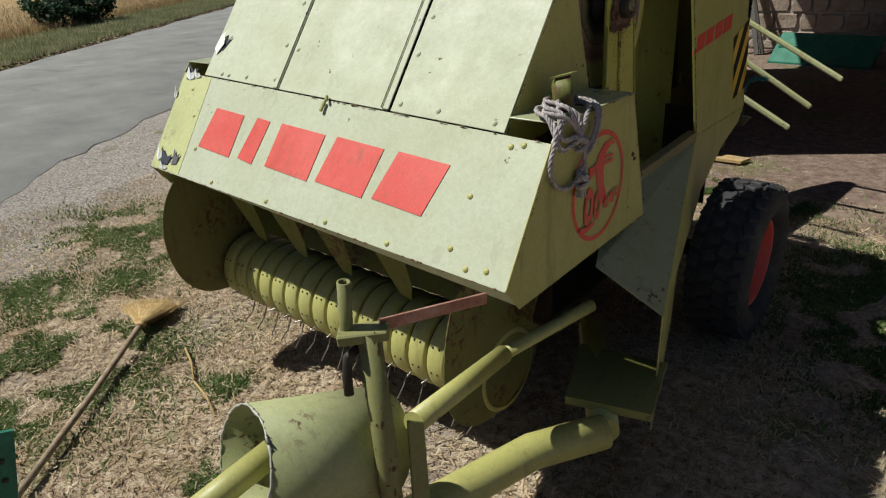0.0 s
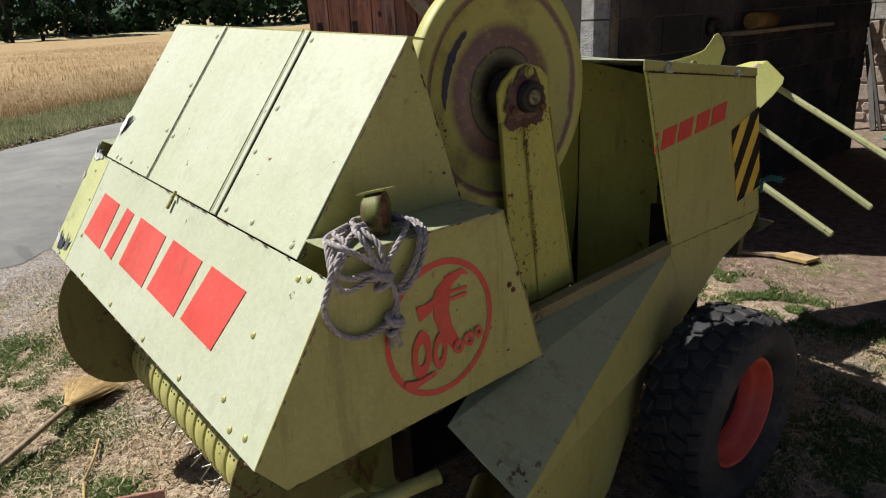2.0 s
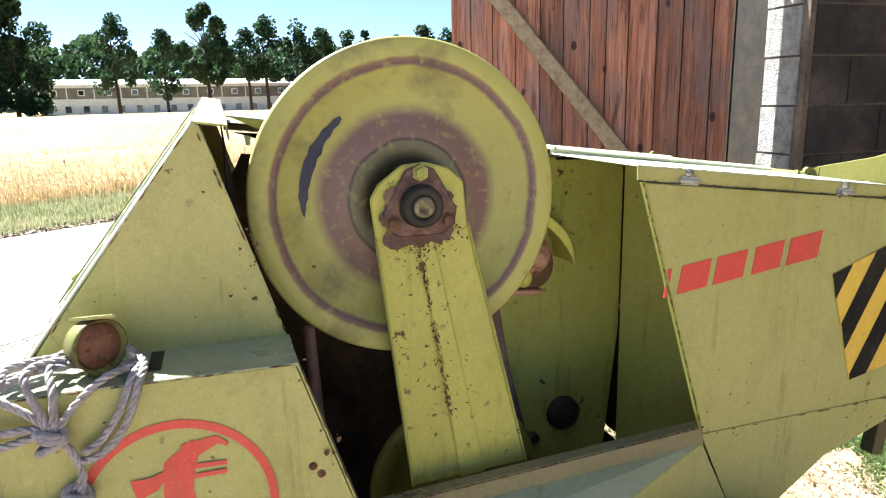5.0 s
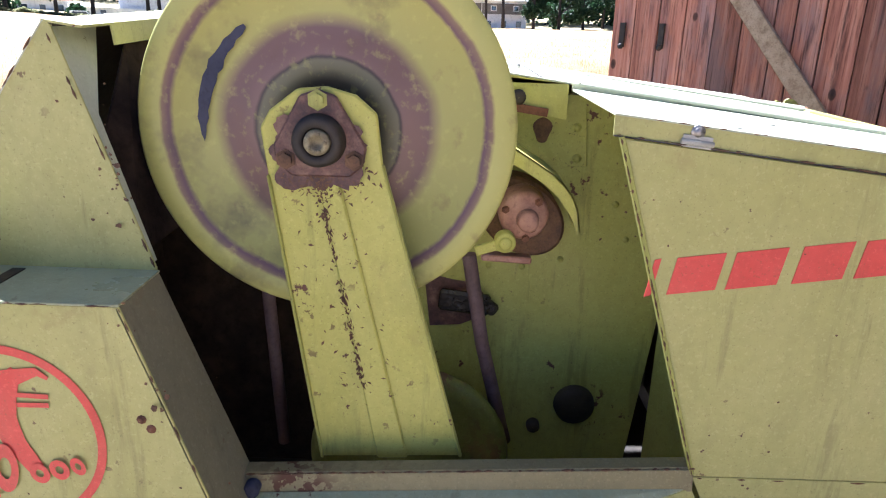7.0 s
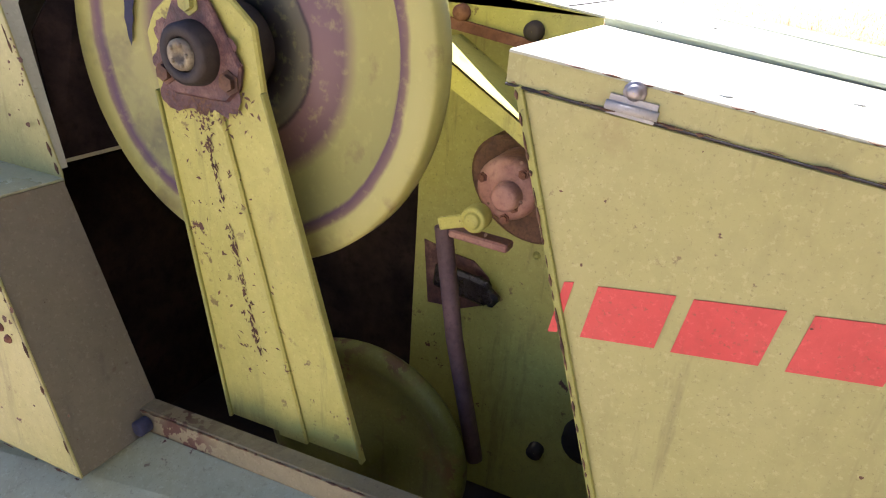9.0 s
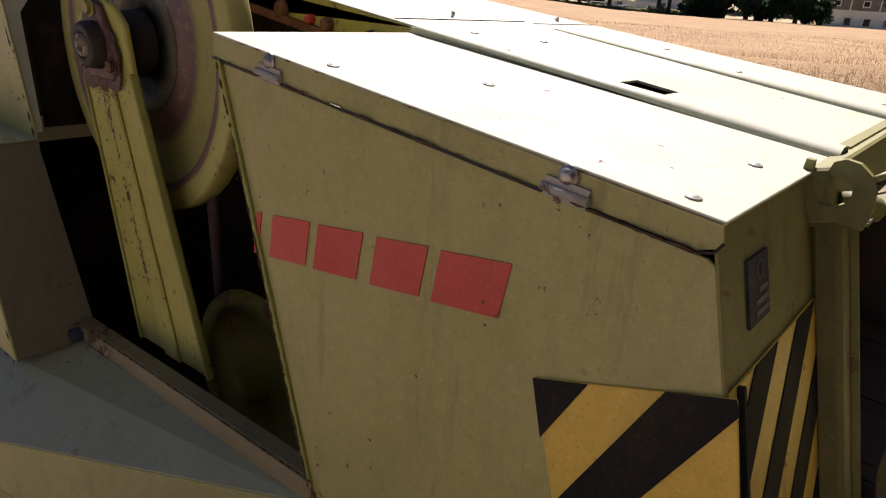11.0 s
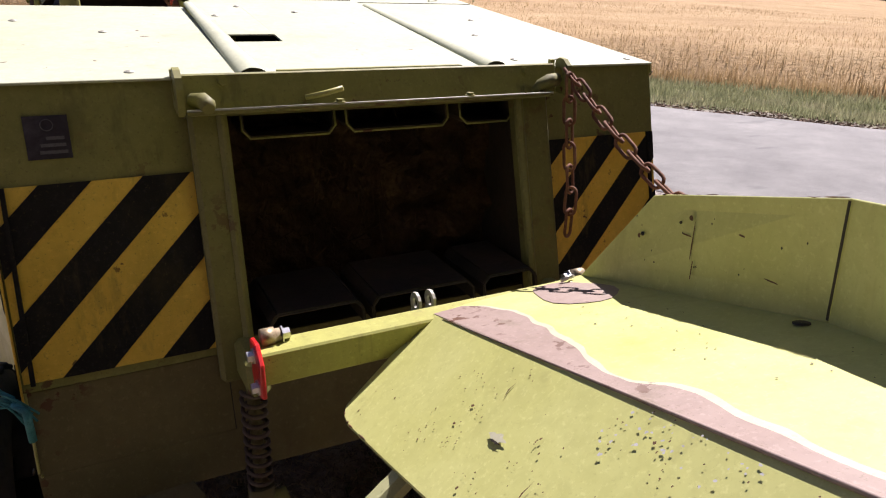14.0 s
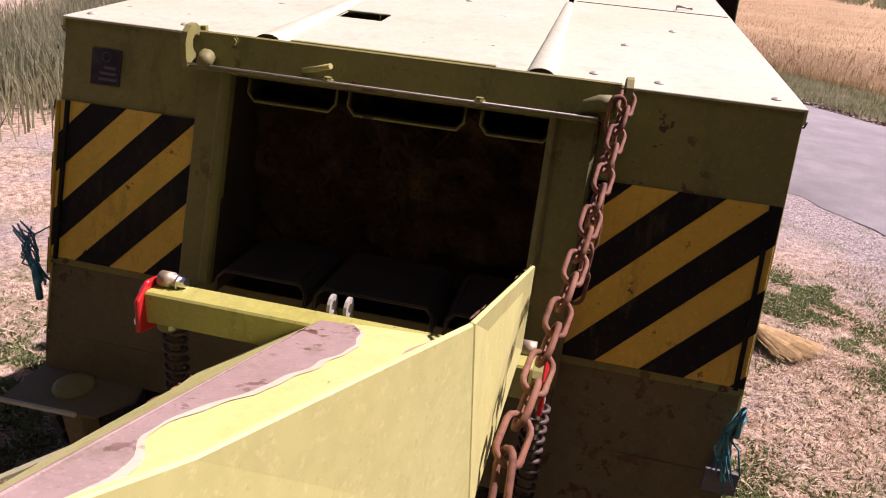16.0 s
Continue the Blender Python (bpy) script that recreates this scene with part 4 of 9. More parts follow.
BN = V3((0, 0.968, 0.252))
for sgn in (1, -1):
    x = 0.605 * sgn
    bm = bmesh.new()
    poly_plate(bm, [(x, -0.660, 1.391), (x, 0.0, 1.316), (x, 0.007, 1.311), (x, 0.142, 0.806), (x, -0.475, 0.806)], 0.004, (sgn, 0, 0))
    hside = part("housing_side", bm, LIME, baler, "green housing side sheet" + (" with red lettering blocks and hazard stripes" if sgn > 0 else ""), bevel=0.001)
    bm = bmesh.new()
    poly_plate(bm, [(x - 0.003 * sgn, -0.475, 0.803), (x - 0.003 * sgn, 0.145, 0.803), (x - 0.003 * sgn, 0.10, 0.74), (x - 0.003 * sgn, -0.10, 0.675), (x - 0.003 * sgn, -0.34, 0.51)], 0.004, (sgn, 0, 0))
    part("housing_lower_side", bm, LIME, baler, bevel=0.001)
    if sgn > 0:
        side_r = hside
        # red blocks of the model name, half covered by the edge
        for a, b in ((-0.600, -0.580), (-0.565, -0.480), (-0.474, -0.385), (-0.372, -0.285), (-0.277, -0.178)):
            zz = 1.178 + 0.125 * (a + 0.565)
            k = 0.125 * (b - a)
            bm = bmesh.new()
            sl = 0.010
            poly_plate(bm, [(0.6065, a - (0 if b - a < 0.03 else 0), zz - 0.032), (0.6065, b - sl, zz - 0.032 + k), (0.6065, b, zz + 0.030 + k), (0.6065, a + sl, zz + 0.030)], 0.0012, (1, 0, 0))
            part("red_block", bm, RED, hside, "plain red painted block")
    # edge of worn paint along the front of the sheet
    bm = bmesh.new()
    beam(bm, (x, -0.662, 1.395), (x, -0.478, 0.812), 0.008, 0.010, (sgn, 0, 0))
    part("folded_edge", bm, LIME_OLD, hside, bevel=0.001)


SIDE_BARS = ([(-0.138, 1.149), (-0.080, 1.168), (-0.121, 1.088)], [(-0.010, 1.193), (0.046, 1.211), (0.051, 1.198), (-0.014, 1.076), (-0.077, 0.956), (-0.096, 1.023)], [(0.067, 1.121), (0.084, 1.048), (0.0, 0.8835), (-0.051, 0.874), (-0.0525, 0.889)], [(0.1025, 0.971), (0.118, 0.905), (0.0635, 0.895)])


def hazard(quad, normal, parent, w=0.055, first=-0.02, slope_k=0.95, bars=()):
    """A yellow plate with black slanting bars; quad: the corners bottom left, bottom right, top right, top left as seen."""
    a, b, c, d = [V3(p) for p in quad]
    W, H = (b - a).length, (d - a).length
    n = V3(normal).normalized()

    def at(u, v, off):
        lo, hi = a.lerp(b, u / W), d.lerp(c, u / W)
        return lo.lerp(hi, v / H) + n * off

    m = bmesh.new()
    poly_plate(m, [at(0, 0, 0.003), at(W, 0, 0.003), at(W, H, 0.003), at(0, H, 0.003)], 0.003, n)
    sign = part("hazard_plate", m, HAZ_Y, parent, "chipped yellow hazard plate with black slanting bars", bevel=0.0008)
    for outline in bars:
        m = bmesh.new()
        poly_plate(m, [(a.x + 0.0042, y, z) for y, z in outline], 0.001, n)
        part("black_bar", m, HAZ_K, sign)
    u = first - 12 * w
    while u < W and not bars:
        s = clip_poly([(u, 0), (u + w, 0), (u + w + H / slope_k, H), (u + H / slope_k, H)], (0, 0), (W, H))
        if s:
            m = bmesh.new()
            poly_plate(m, [at(p[0], p[1], 0.0042) for p in s], 0.001, n)
            part("black_bar", m, HAZ_K, sign)
        u += 2 * w
    return sign


hazard([(0.605, -0.051, 0.874), (0.605, 0.118, 0.905), (0.605, 0.046, 1.211), (0.605, -0.138, 1.149)], (1, 0, 0), side_r, 0.067, 0.0, 1.0, bars=SIDE_BARS)

# chipped paint along the edges of the side sheets


def flecks(parent, x, spots, n, seed):
    """Small irregular paint chips scattered round the given (y, z, spread) spots of a side sheet."""
    r = random.Random(seed)
    b = bmesh.new()
    for i in range(n):
        cy, cz, sp = spots[i % len(spots)]
        y, z = cy + r.gauss(0, sp), cz + r.gauss(0, sp)
        q = r.uniform(0.0008, 0.0026) * (2.0 if r.random() < 0.1 else 1.0)
        a0 = r.uniform(0, 6.283)
        b.faces.new([b.verts.new((x, y + q * r.uniform(0.5, 1.7) * math.cos(a0 + k * 1.05), z + q * r.uniform(0.5, 1.5) * math.sin(a0 + k * 1.05))) for k in range(6)])
    ob = part("paint_chip", b, STAIN, parent, "small chips down to rust", weld=False)
    ob["kind"] = "stuff"


flecks(side_r, 0.6115, [(-0.62, 1.30, 0.03), (-0.645, 1.22, 0.03), (-0.06, 1.28, 0.05), (-0.30, 0.86, 0.06), (-0.20, 1.20, 0.02), (-0.5, 1.05, 0.2), (-0.2, 1.0, 0.15)], 24, 31)
flecks(right_panel, 0.7375, [(-1.33, 1.02, 0.012), (-1.33, 0.99, 0.010), (-1.385, 1.13, 0.02), (-1.28, 0.84, 0.03), (-1.6, 0.78, 0.10), (-1.5, 1.1, 0.15)], 22, 32)
flecks(hood_right, 0.5935, [(-1.43, 1.33, 0.015), (-1.42, 1.29, 0.012), (-1.45, 1.40, 0.03), (-1.5, 1.25, 0.08)], 26, 33)


def rusty_edge(parent, pts, seed, share=0.5, r=0.0016):
    """Broken rust along the bare edge of a sheet."""
    rr = random.Random(seed)
    b = bmesh.new()
    for a, c in zip(pts, pts[1:]):
        a, c = V3(a), V3(c)
        n = max(2, int((c - a).length / 0.018))
        for k in range(n):
            if rr.random() < share:
                t0 = (k + rr.uniform(0, 0.5)) / n
                t1 = min(1.0, t0 + rr.uniform(0.3, 1.4) / n)
                q = r * rr.uniform(0.5, 1.4)
                tube(b, [a.lerp(c, t0), a.lerp(c, (t0 + t1) / 2) + V3((0, 0, rr.uniform(-0.001, 0.001))), a.lerp(c, t1)], [q * 0.3, q, q * 0.3], 5)
    ob = part("rusty_edge", b, STAIN, parent, "broken rust along the sheet edge", weld=False)
    ob["kind"] = "stuff"


rusty_edge(side_r, [(0.611, -0.664, 1.393), (0.611, -0.479, 0.812)], 41, 0.9, 0.0016)
rusty_edge(side_r, [(0.611, -0.66, 1.396), (0.611, 0.0, 1.319)], 42, 0.4, 0.0016)
rusty_edge(side_r, [(0.611, -0.475, 0.806), (0.611, 0.14, 0.806)], 43, 0.35, 0.0014)
rusty_edge(right_panel, [(0.735, -2.031, 0.802), (0.735, -1.80, 1.156), (0.735, -1.377, 1.155), (0.735, -1.247, 0.742), (0.735, -1.975, 0.725)], 44, 0.45, 0.0018)
rusty_edge(hood_right, [(0.592, -1.82, 1.116), (0.592, -1.507, 1.537), (0.592, -1.383, 1.162)], 45, 0.45, 0.0018)
rusty_edge(rail, [(0.606, -1.262, 0.783), (0.610, -0.475, 0.825)], 46, 0.9, 0.002)
rusty_edge(front, [strip(-0.885, 0, 0.003), strip(0.728, 0, 0.003)], 47, 0.4, 0.0022)
rusty_edge(front, [strip(-0.865, 1, 0.004), strip(0.728, 1, 0.004)], 48, 0.3, 0.0018)

# rear face: side sheets, pillars, beam, opening; shade is in their dark paint
rear = {}
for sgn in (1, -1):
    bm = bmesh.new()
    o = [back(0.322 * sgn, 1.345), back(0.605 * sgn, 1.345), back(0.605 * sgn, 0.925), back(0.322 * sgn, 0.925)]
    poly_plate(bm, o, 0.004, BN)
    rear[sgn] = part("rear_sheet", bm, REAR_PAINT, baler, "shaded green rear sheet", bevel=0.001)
    xs = (0.602, 0.325) if sgn > 0 else (-0.325, -0.602)
    hazard([back(xs[0], 0.938), back(xs[1], 0.938), back(xs[1], 1.210), back(xs[0], 1.210)], BN, rear[sgn], 0.0685, 0.050 if sgn > 0 else 0.119, 0.99)
    bm = bmesh.new()
    beam(bm, back(0.586 * sgn, 1.21, 0.006), back(0.590 * sgn, 0.935, 0.006), 0.006, 0.006, BN)
    part("sheet_seam", bm, HAZ_K, rear[sgn])
    # pillar, a channel with rounded corners
    bm = bmesh.new()
    cx, wd_ = (0.304, 0.056) if sgn > 0 else (0.283, 0.074)
    p0, p1 = back(cx * sgn, 1.295, 0.014), back((cx + 0.004) * sgn, 0.885, 0.014)
    beam(bm, p0, p1, wd_, 0.030, BN)
    beam(bm, back((cx - wd_ / 2 + 0.008) * sgn, 1.295, 0.030), back((cx - wd_ / 2 + 0.012) * sgn, 0.885, 0.030), 0.016, 0.014, BN)
    part("pillar", bm, PILLAR_PAINT, baler, "dark olive channel pillar", bevel=0.006)
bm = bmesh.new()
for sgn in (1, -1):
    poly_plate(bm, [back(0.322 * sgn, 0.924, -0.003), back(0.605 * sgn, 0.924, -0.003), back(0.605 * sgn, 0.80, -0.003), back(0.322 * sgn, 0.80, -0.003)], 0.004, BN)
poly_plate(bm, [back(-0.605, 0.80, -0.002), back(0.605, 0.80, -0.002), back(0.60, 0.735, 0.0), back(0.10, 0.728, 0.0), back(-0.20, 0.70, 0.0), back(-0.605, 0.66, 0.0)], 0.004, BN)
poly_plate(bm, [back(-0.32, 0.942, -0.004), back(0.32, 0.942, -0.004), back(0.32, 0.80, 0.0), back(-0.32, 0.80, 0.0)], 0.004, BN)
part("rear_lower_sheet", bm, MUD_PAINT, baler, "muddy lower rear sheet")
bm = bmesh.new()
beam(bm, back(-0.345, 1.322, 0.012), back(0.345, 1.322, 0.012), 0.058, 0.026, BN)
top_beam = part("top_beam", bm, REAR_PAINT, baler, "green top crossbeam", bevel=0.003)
bm = bmesh.new()
poly_plate(bm, [back(-0.315, 1.292, 0.0), back(0.335, 1.292, 0.0), back(0.335, 1.292, 0.055), back(-0.315, 1.292, 0.055)], 0.004, (0, 0, 1))
part("shelf_lip", bm, PILLAR_PAINT, top_beam, "thin worn lip")
bm = bmesh.new()
tube(bm, [back(-0.315, 1.294, 0.0555), back(0.335, 1.294, 0.0555)], 0.0016, 6)
part("lip_edge", bm, BARE, top_beam, "rubbed bright edge of the lip")
for x in (0.275, -0.275, 0.10, -0.14):
    bm = bmesh.new()
    hexbolt(bm, back(x, 1.337 if abs(x) > 0.2 else 1.296, 0.025 if abs(x) > 0.2 else 0.05), BN if abs(x) > 0.2 else (0, 0, 1), 0.0065, 0.006)
    if abs(x) > 0.2:
        hexbolt(bm, back(x * 0.99, 1.304, 0.025), BN, 0.0065, 0.006)
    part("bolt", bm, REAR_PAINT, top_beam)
bm = bmesh.new()
tube(bm, [back(0.150, 1.308, 0.03), back(0.120, 1.312, 0.045), back(0.095, 1.317, 0.058)], 0.0045, 8)
part("peg", bm, LIME, top_beam, "bent steel peg")
bm = bmesh.new()
beam(bm, (-0.15, 0.004, 1.353), (0.185, 0.004, 1.353), 0.014, 0.006)
part("edge_strip", bm, REAR_PAINT, top_beam)
# chain hooks at both ends: plates cut out into an open hook
HOOK = ((0, -0.030), (0, 0.026), (0.008, 0.026), (0.011, 0.008), (0.016, -0.006), (0.026, -0.015), (0.038, -0.016), (0.049, -0.009), (0.053, 0.002), (0.050, 0.012), (0.043, 0.018), (0.035, 0.018), (0.030, 0.014), (0.024, 0.020), (0.026, 0.030), (0.036, 0.036), (0.050, 0.035), (0.064, 0.026), (0.073, 0.010), (0.076, -0.012), (0.074, -0.030))
for sgn in (1, -1):
    bm = bmesh.new()
    c = back(0.347 * sgn, 1.326, 0.026)
    poly_plate(bm, [c + V3((0, 0.968, -0.1)) * (u - 0.036) + V3((0, 0.1, 0.968)) * v for u, v in HOOK], 0.010, (1, 0, 0))
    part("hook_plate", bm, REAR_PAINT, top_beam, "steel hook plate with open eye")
    bm = bmesh.new()
    if sgn > 0:
        p0 = back(0.322, 1.312, 0.025)
        tube(bm, [p0, p0 + V3((-0.012, 0.018, 0.001)), p0 + V3((-0.016, 0.032, -0.003)), p0 + V3((-0.016, 0.042, -0.008))], [0.011, 0.013, 0.013, 0.009], 10)
    else:
        tube(bm, [back(-0.335, 1.318, 0.04), back(-0.315, 1.316, 0.045), back(-0.296, 1.308, 0.042), back(-0.285, 1.298, 0.035)], [0.013, 0.013, 0.012, 0.008], 10)
    part("hook_pin", bm, PILLAR_PAINT, top_beam, "stout bent hook pin")
# type plate
bm = bmesh.new()
poly_plate(bm, [back(0.548, 1.244, 0.003), back(0.492, 1.244, 0.003), back(0.492, 1.303, 0.003), back(0.548, 1.303, 0.003)], 0.003, BN)
tp = part("type_plate", bm, BLACK_PLATE, rear[1], "dark enamel type plate with pale lines", bevel=0.0005)
for i, (xa, xb) in enumerate(((0.532, 0.497), (0.530, 0.498), (0.522, 0.499))):
    bm = bmesh.new()
    z = 1.251 + i * 0.0095
    poly_plate(bm, [back(xa, z, 0.0038), back(xb, z, 0.0038), back(xb, z + 0.0045, 0.0038), back(xa, z + 0.0045, 0.0038)], 0.001, BN)
    part("text_bar", bm, PALE, tp)
bm = bmesh.new()
lathe(bm, back(0.519, 1.290, 0.0032), BN, [(0, 0.0085), (0.0008, 0.0085), (0.0008, 0.0072), (0.0, 0.0072)], 20)
part("mark", bm, PALE, tp)

# bale chamber: tunnel walls, slotted guides above and below, dark face inside
# chamber sides, floor and roof are black in colour for the shade inside
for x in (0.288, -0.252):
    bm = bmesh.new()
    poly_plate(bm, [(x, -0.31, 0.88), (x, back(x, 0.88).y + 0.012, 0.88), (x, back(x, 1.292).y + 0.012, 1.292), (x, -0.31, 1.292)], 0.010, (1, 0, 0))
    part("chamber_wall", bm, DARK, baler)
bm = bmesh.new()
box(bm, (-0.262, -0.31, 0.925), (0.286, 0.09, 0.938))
part("chamber_floor", bm, DARK, baler, "worn chamber floor, darkened as in shade")
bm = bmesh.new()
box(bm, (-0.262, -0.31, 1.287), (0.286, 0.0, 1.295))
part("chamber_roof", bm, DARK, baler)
# near-black colour for the shade inside; stands for the plunger face with strands
CHAMBER_M = mottled("shaded_chamber_face", [(0.024, 0.015, 0.010), (0.048, 0.028, 0.017), (0.09, 0.055, 0.03)], 14, 0.95, 0.9, 0.02, spec=0.1)
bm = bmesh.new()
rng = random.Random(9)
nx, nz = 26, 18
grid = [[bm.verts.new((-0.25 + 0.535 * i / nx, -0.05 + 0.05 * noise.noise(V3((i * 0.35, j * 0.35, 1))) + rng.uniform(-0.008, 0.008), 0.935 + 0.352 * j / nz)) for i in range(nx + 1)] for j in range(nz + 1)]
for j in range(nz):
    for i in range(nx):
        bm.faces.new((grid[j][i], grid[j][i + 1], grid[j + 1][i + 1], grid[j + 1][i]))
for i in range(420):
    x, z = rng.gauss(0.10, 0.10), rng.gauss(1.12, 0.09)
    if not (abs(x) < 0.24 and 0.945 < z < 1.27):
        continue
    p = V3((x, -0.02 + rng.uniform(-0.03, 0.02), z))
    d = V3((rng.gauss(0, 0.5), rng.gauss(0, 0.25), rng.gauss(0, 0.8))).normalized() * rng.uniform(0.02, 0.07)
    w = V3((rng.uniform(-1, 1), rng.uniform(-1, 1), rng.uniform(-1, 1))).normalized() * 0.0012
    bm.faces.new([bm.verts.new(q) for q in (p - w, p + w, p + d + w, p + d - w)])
hay = solo("hay_plug", bm, CHAMBER_M, "rough plunger face with straw strands, darkened for shade in the chamber", "hay", kind="stuff", weld=False)
# slotted guides: shallow U shapes
for z0, flip in ((1.288, -1), (0.942, 1)):
    for lo, hi in ((0.098, 0.252), (-0.115, 0.078), (-0.252, -0.140)):
        bm = bmesh.new()
        d = 0.036 * flip
        off = 0.005 if flip < 0 else 0.045
        r = 0.012
        outl = [(lo, z0), (lo, z0 + d * 0.65), (lo + r, z0 + d), (hi - r, z0 + d), (hi, z0 + d * 0.65), (hi, z0)]
        for k in range(len(outl) - 1):
            (xa, za), (xb, zb) = outl[k], outl[k + 1]
            pa, pb = back(xa, za, off), back(xb, zb, off)
            poly_plate(bm, [pa, pb, pb + V3((0, -0.16, 0)), pa + V3((0, -0.16, 0))], 0.004)
        channel = part("guide_channel", bm, DARK, baler, "bent steel guide channel")
        bm = bmesh.new()
        tube(bm, [back(xa, za, off + 0.001) for xa, za in outl], 0.002, 5)
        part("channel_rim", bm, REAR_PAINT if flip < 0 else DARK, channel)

# lids
for x0, x1 in ((0.232, 0.607), (-0.216, 0.216), (-0.607, -0.226)):
    bm = bmesh.new()
    yf = -0.675 if x0 > 0.2 else -1.450
    if x0 == -0.216:
        hx0, hx1, hy0, hy1 = 0.110, 0.202, -0.306, -0.238
        for a, b, c, d in ((x0, hx0, yf, 0.008), (hx1, x1, yf, 0.008), (hx0, hx1, yf, hy0), (hx0, hx1, hy1, 0.008)):
            poly_plate(bm, [(a, c, lid_z(c, 0)), (b, c, lid_z(c, 0)), (b, d, lid_z(d, 0)), (a, d, lid_z(d, 0))], 0.004, (0, 0.11, 1))
    else:
        poly_plate(bm, [(x0, yf, lid_z(yf)), (x1, yf, lid_z(yf)), (x1, 0.008, lid_z(0.008)), (x0, 0.008, lid_z(0.008))], 0.004, (0, 0.11, 1))
    s = 1 if x0 > 0.2 else -1
    if x0 != -0.216:
        xe = x1 if s > 0 else x0
        flange = bmesh.new()
        poly_plate(flange, [(xe, yf, lid_z(yf) - 0.003), (xe, 0.006, lid_z(0) - 0.003), (xe, 0.010, lid_z(0) - 0.022), (xe, -0.01, lid_z(0) - 0.029), (xe, yf, lid_z(yf) - 0.031)], 0.003, (s, 0, 0))
    lid = part("lid", bm, LIME_TOP, baler, "sun-bleached pale green top lid" + (" with a dark slot" if x0 == -0.216 else ""), bevel=0.0008)
    if x0 != -0.216:
        part("lid_flange", flange, LIME, lid, "turned-down green lid edge")
        rusty_edge(lid, [(xe + 0.002 * s, yf, lid_z(yf) - 0.001), (xe + 0.002 * s, 0.008, lid_z(0.008) - 0.001)], 60 + s, 0.35, 0.0010)
        rusty_edge(lid, [(xe + 0.002 * s, yf, lid_z(yf) - 0.030), (xe + 0.002 * s, -0.01, lid_z(0) - 0.028)], 70 + s, 0.45, 0.0006)
        gap = bmesh.new()
        tube(gap, [(xe + 0.0015 * s, yf, lid_z(yf) - 0.0325), (xe + 0.0015 * s, -0.012, lid_z(0) - 0.0305), (xe + 0.0015 * s, 0.004, lid_z(0) - 0.027), (xe + 0.0015 * s, 0.010, lid_z(0) - 0.018)], 0.0014, 6)
        part("lid_gap", gap, DARK, lid)
    if x0 > 0.2:
        for y in (-0.552, -0.129):
            bm = bmesh.new()
            tube(bm, [(0.611, y - 0.024, lid_z(y) - 0.023), (0.611, y + 0.024, lid_z(y) - 0.0285)], 0.0045, 8)
            beam(bm, (0.609, y - 0.022, lid_z(y) - 0.022), (0.609, y + 0.022, lid_z(y) - 0.027), 0.018, 0.003, (1, 0, 0))
            hinge = part("hinge", bm, BARE, lid, "small steel hinge")
            bm = bmesh.new()
            bolt(bm, (0.608, y, lid_z(y) - 0.010), (1, 0, 0), 0.0085, 0.007, 12)
            part("rivet", bm, STEEL, hinge)
    spots = {0.232: ((0.578, -0.03), (0.40, -0.035), (0.57, -0.48), (0.42, -0.36)), -0.216: ((0.0, -0.55), (0.12, -0.62), (0.19, -0.5)), -0.607: ((-0.57, -0.03), (-0.40, -0.04), (-0.30, -0.05), (-0.45, -0.5), (-0.35, -0.30))}[x0]
    for x, y in spots:
        bm = bmesh.new()
        bolt(bm, (x, y, lid_z(y, x)), (0, 0.11, 1), 0.0062, 0.0035)
        part("lid_bolt", bm, BARE, lid)
for x in (0.224, -0.221):
    bm = bmesh.new()
    n = 12
    rows = []
    for yy, rr in ((0.012, 0.024), (-0.25, 0.018), (-0.66, 0.010)):
        rows.append([bm.verts.new((x + rr * math.cos(math.pi * k / n), yy, lid_z(yy, 0) - 0.002 + 0.62 * rr * math.sin(math.pi * k / n))) for k in range(n + 1)])
    for a, b in zip(rows, rows[1:]):
        for k in range(n):
            f = bm.faces.new((a[k], a[k + 1], b[k + 1], b[k]))
            f.smooth = True
    if x > 0:
        step = bmesh.new()
        poly_plate(step, [(0.2285, -0.675, lid_z(-0.675) - 0.002), (0.2285, 0.0, lid_z(0) - 0.002), (0.2285, 0.0, lid_z(0, 0) - 0.001), (0.2285, -0.675, lid_z(-0.675, 0) - 0.001)], 0.003, (1, 0, 0))
        part("lid_step", step, LIME_TOP, baler, "low upright edge of the raised middle lid")
    bead = part("lid_bead", bm, LIME_TOP, baler, "half-round bead over the lid joint")
    bm = bmesh.new()
    poly_plate(bm, [(x + 0.021 * math.cos(math.pi * k / n), 0.0105, lid_z(0) - 0.002 + 0.56 * 0.021 * math.sin(math.pi * k / n)) for k in range(n + 1)], 0.002, (0, 1, 0))
    part("bead_end", bm, DARK, bead)
# joint across the middle and far lids
for x0, x1, y in ((-0.205, 0.205, -0.735), (-0.600, -0.235, -0.780)):
    bm = bmesh.new()
    beam(bm, (x0, y, lid_z(y, x0) + 0.0005), (x1, y, lid_z(y, x1 if x0 > -0.3 else x0) + 0.0005), 0.004, 0.002)
    part("lid_joint", bm, DARK, baler)
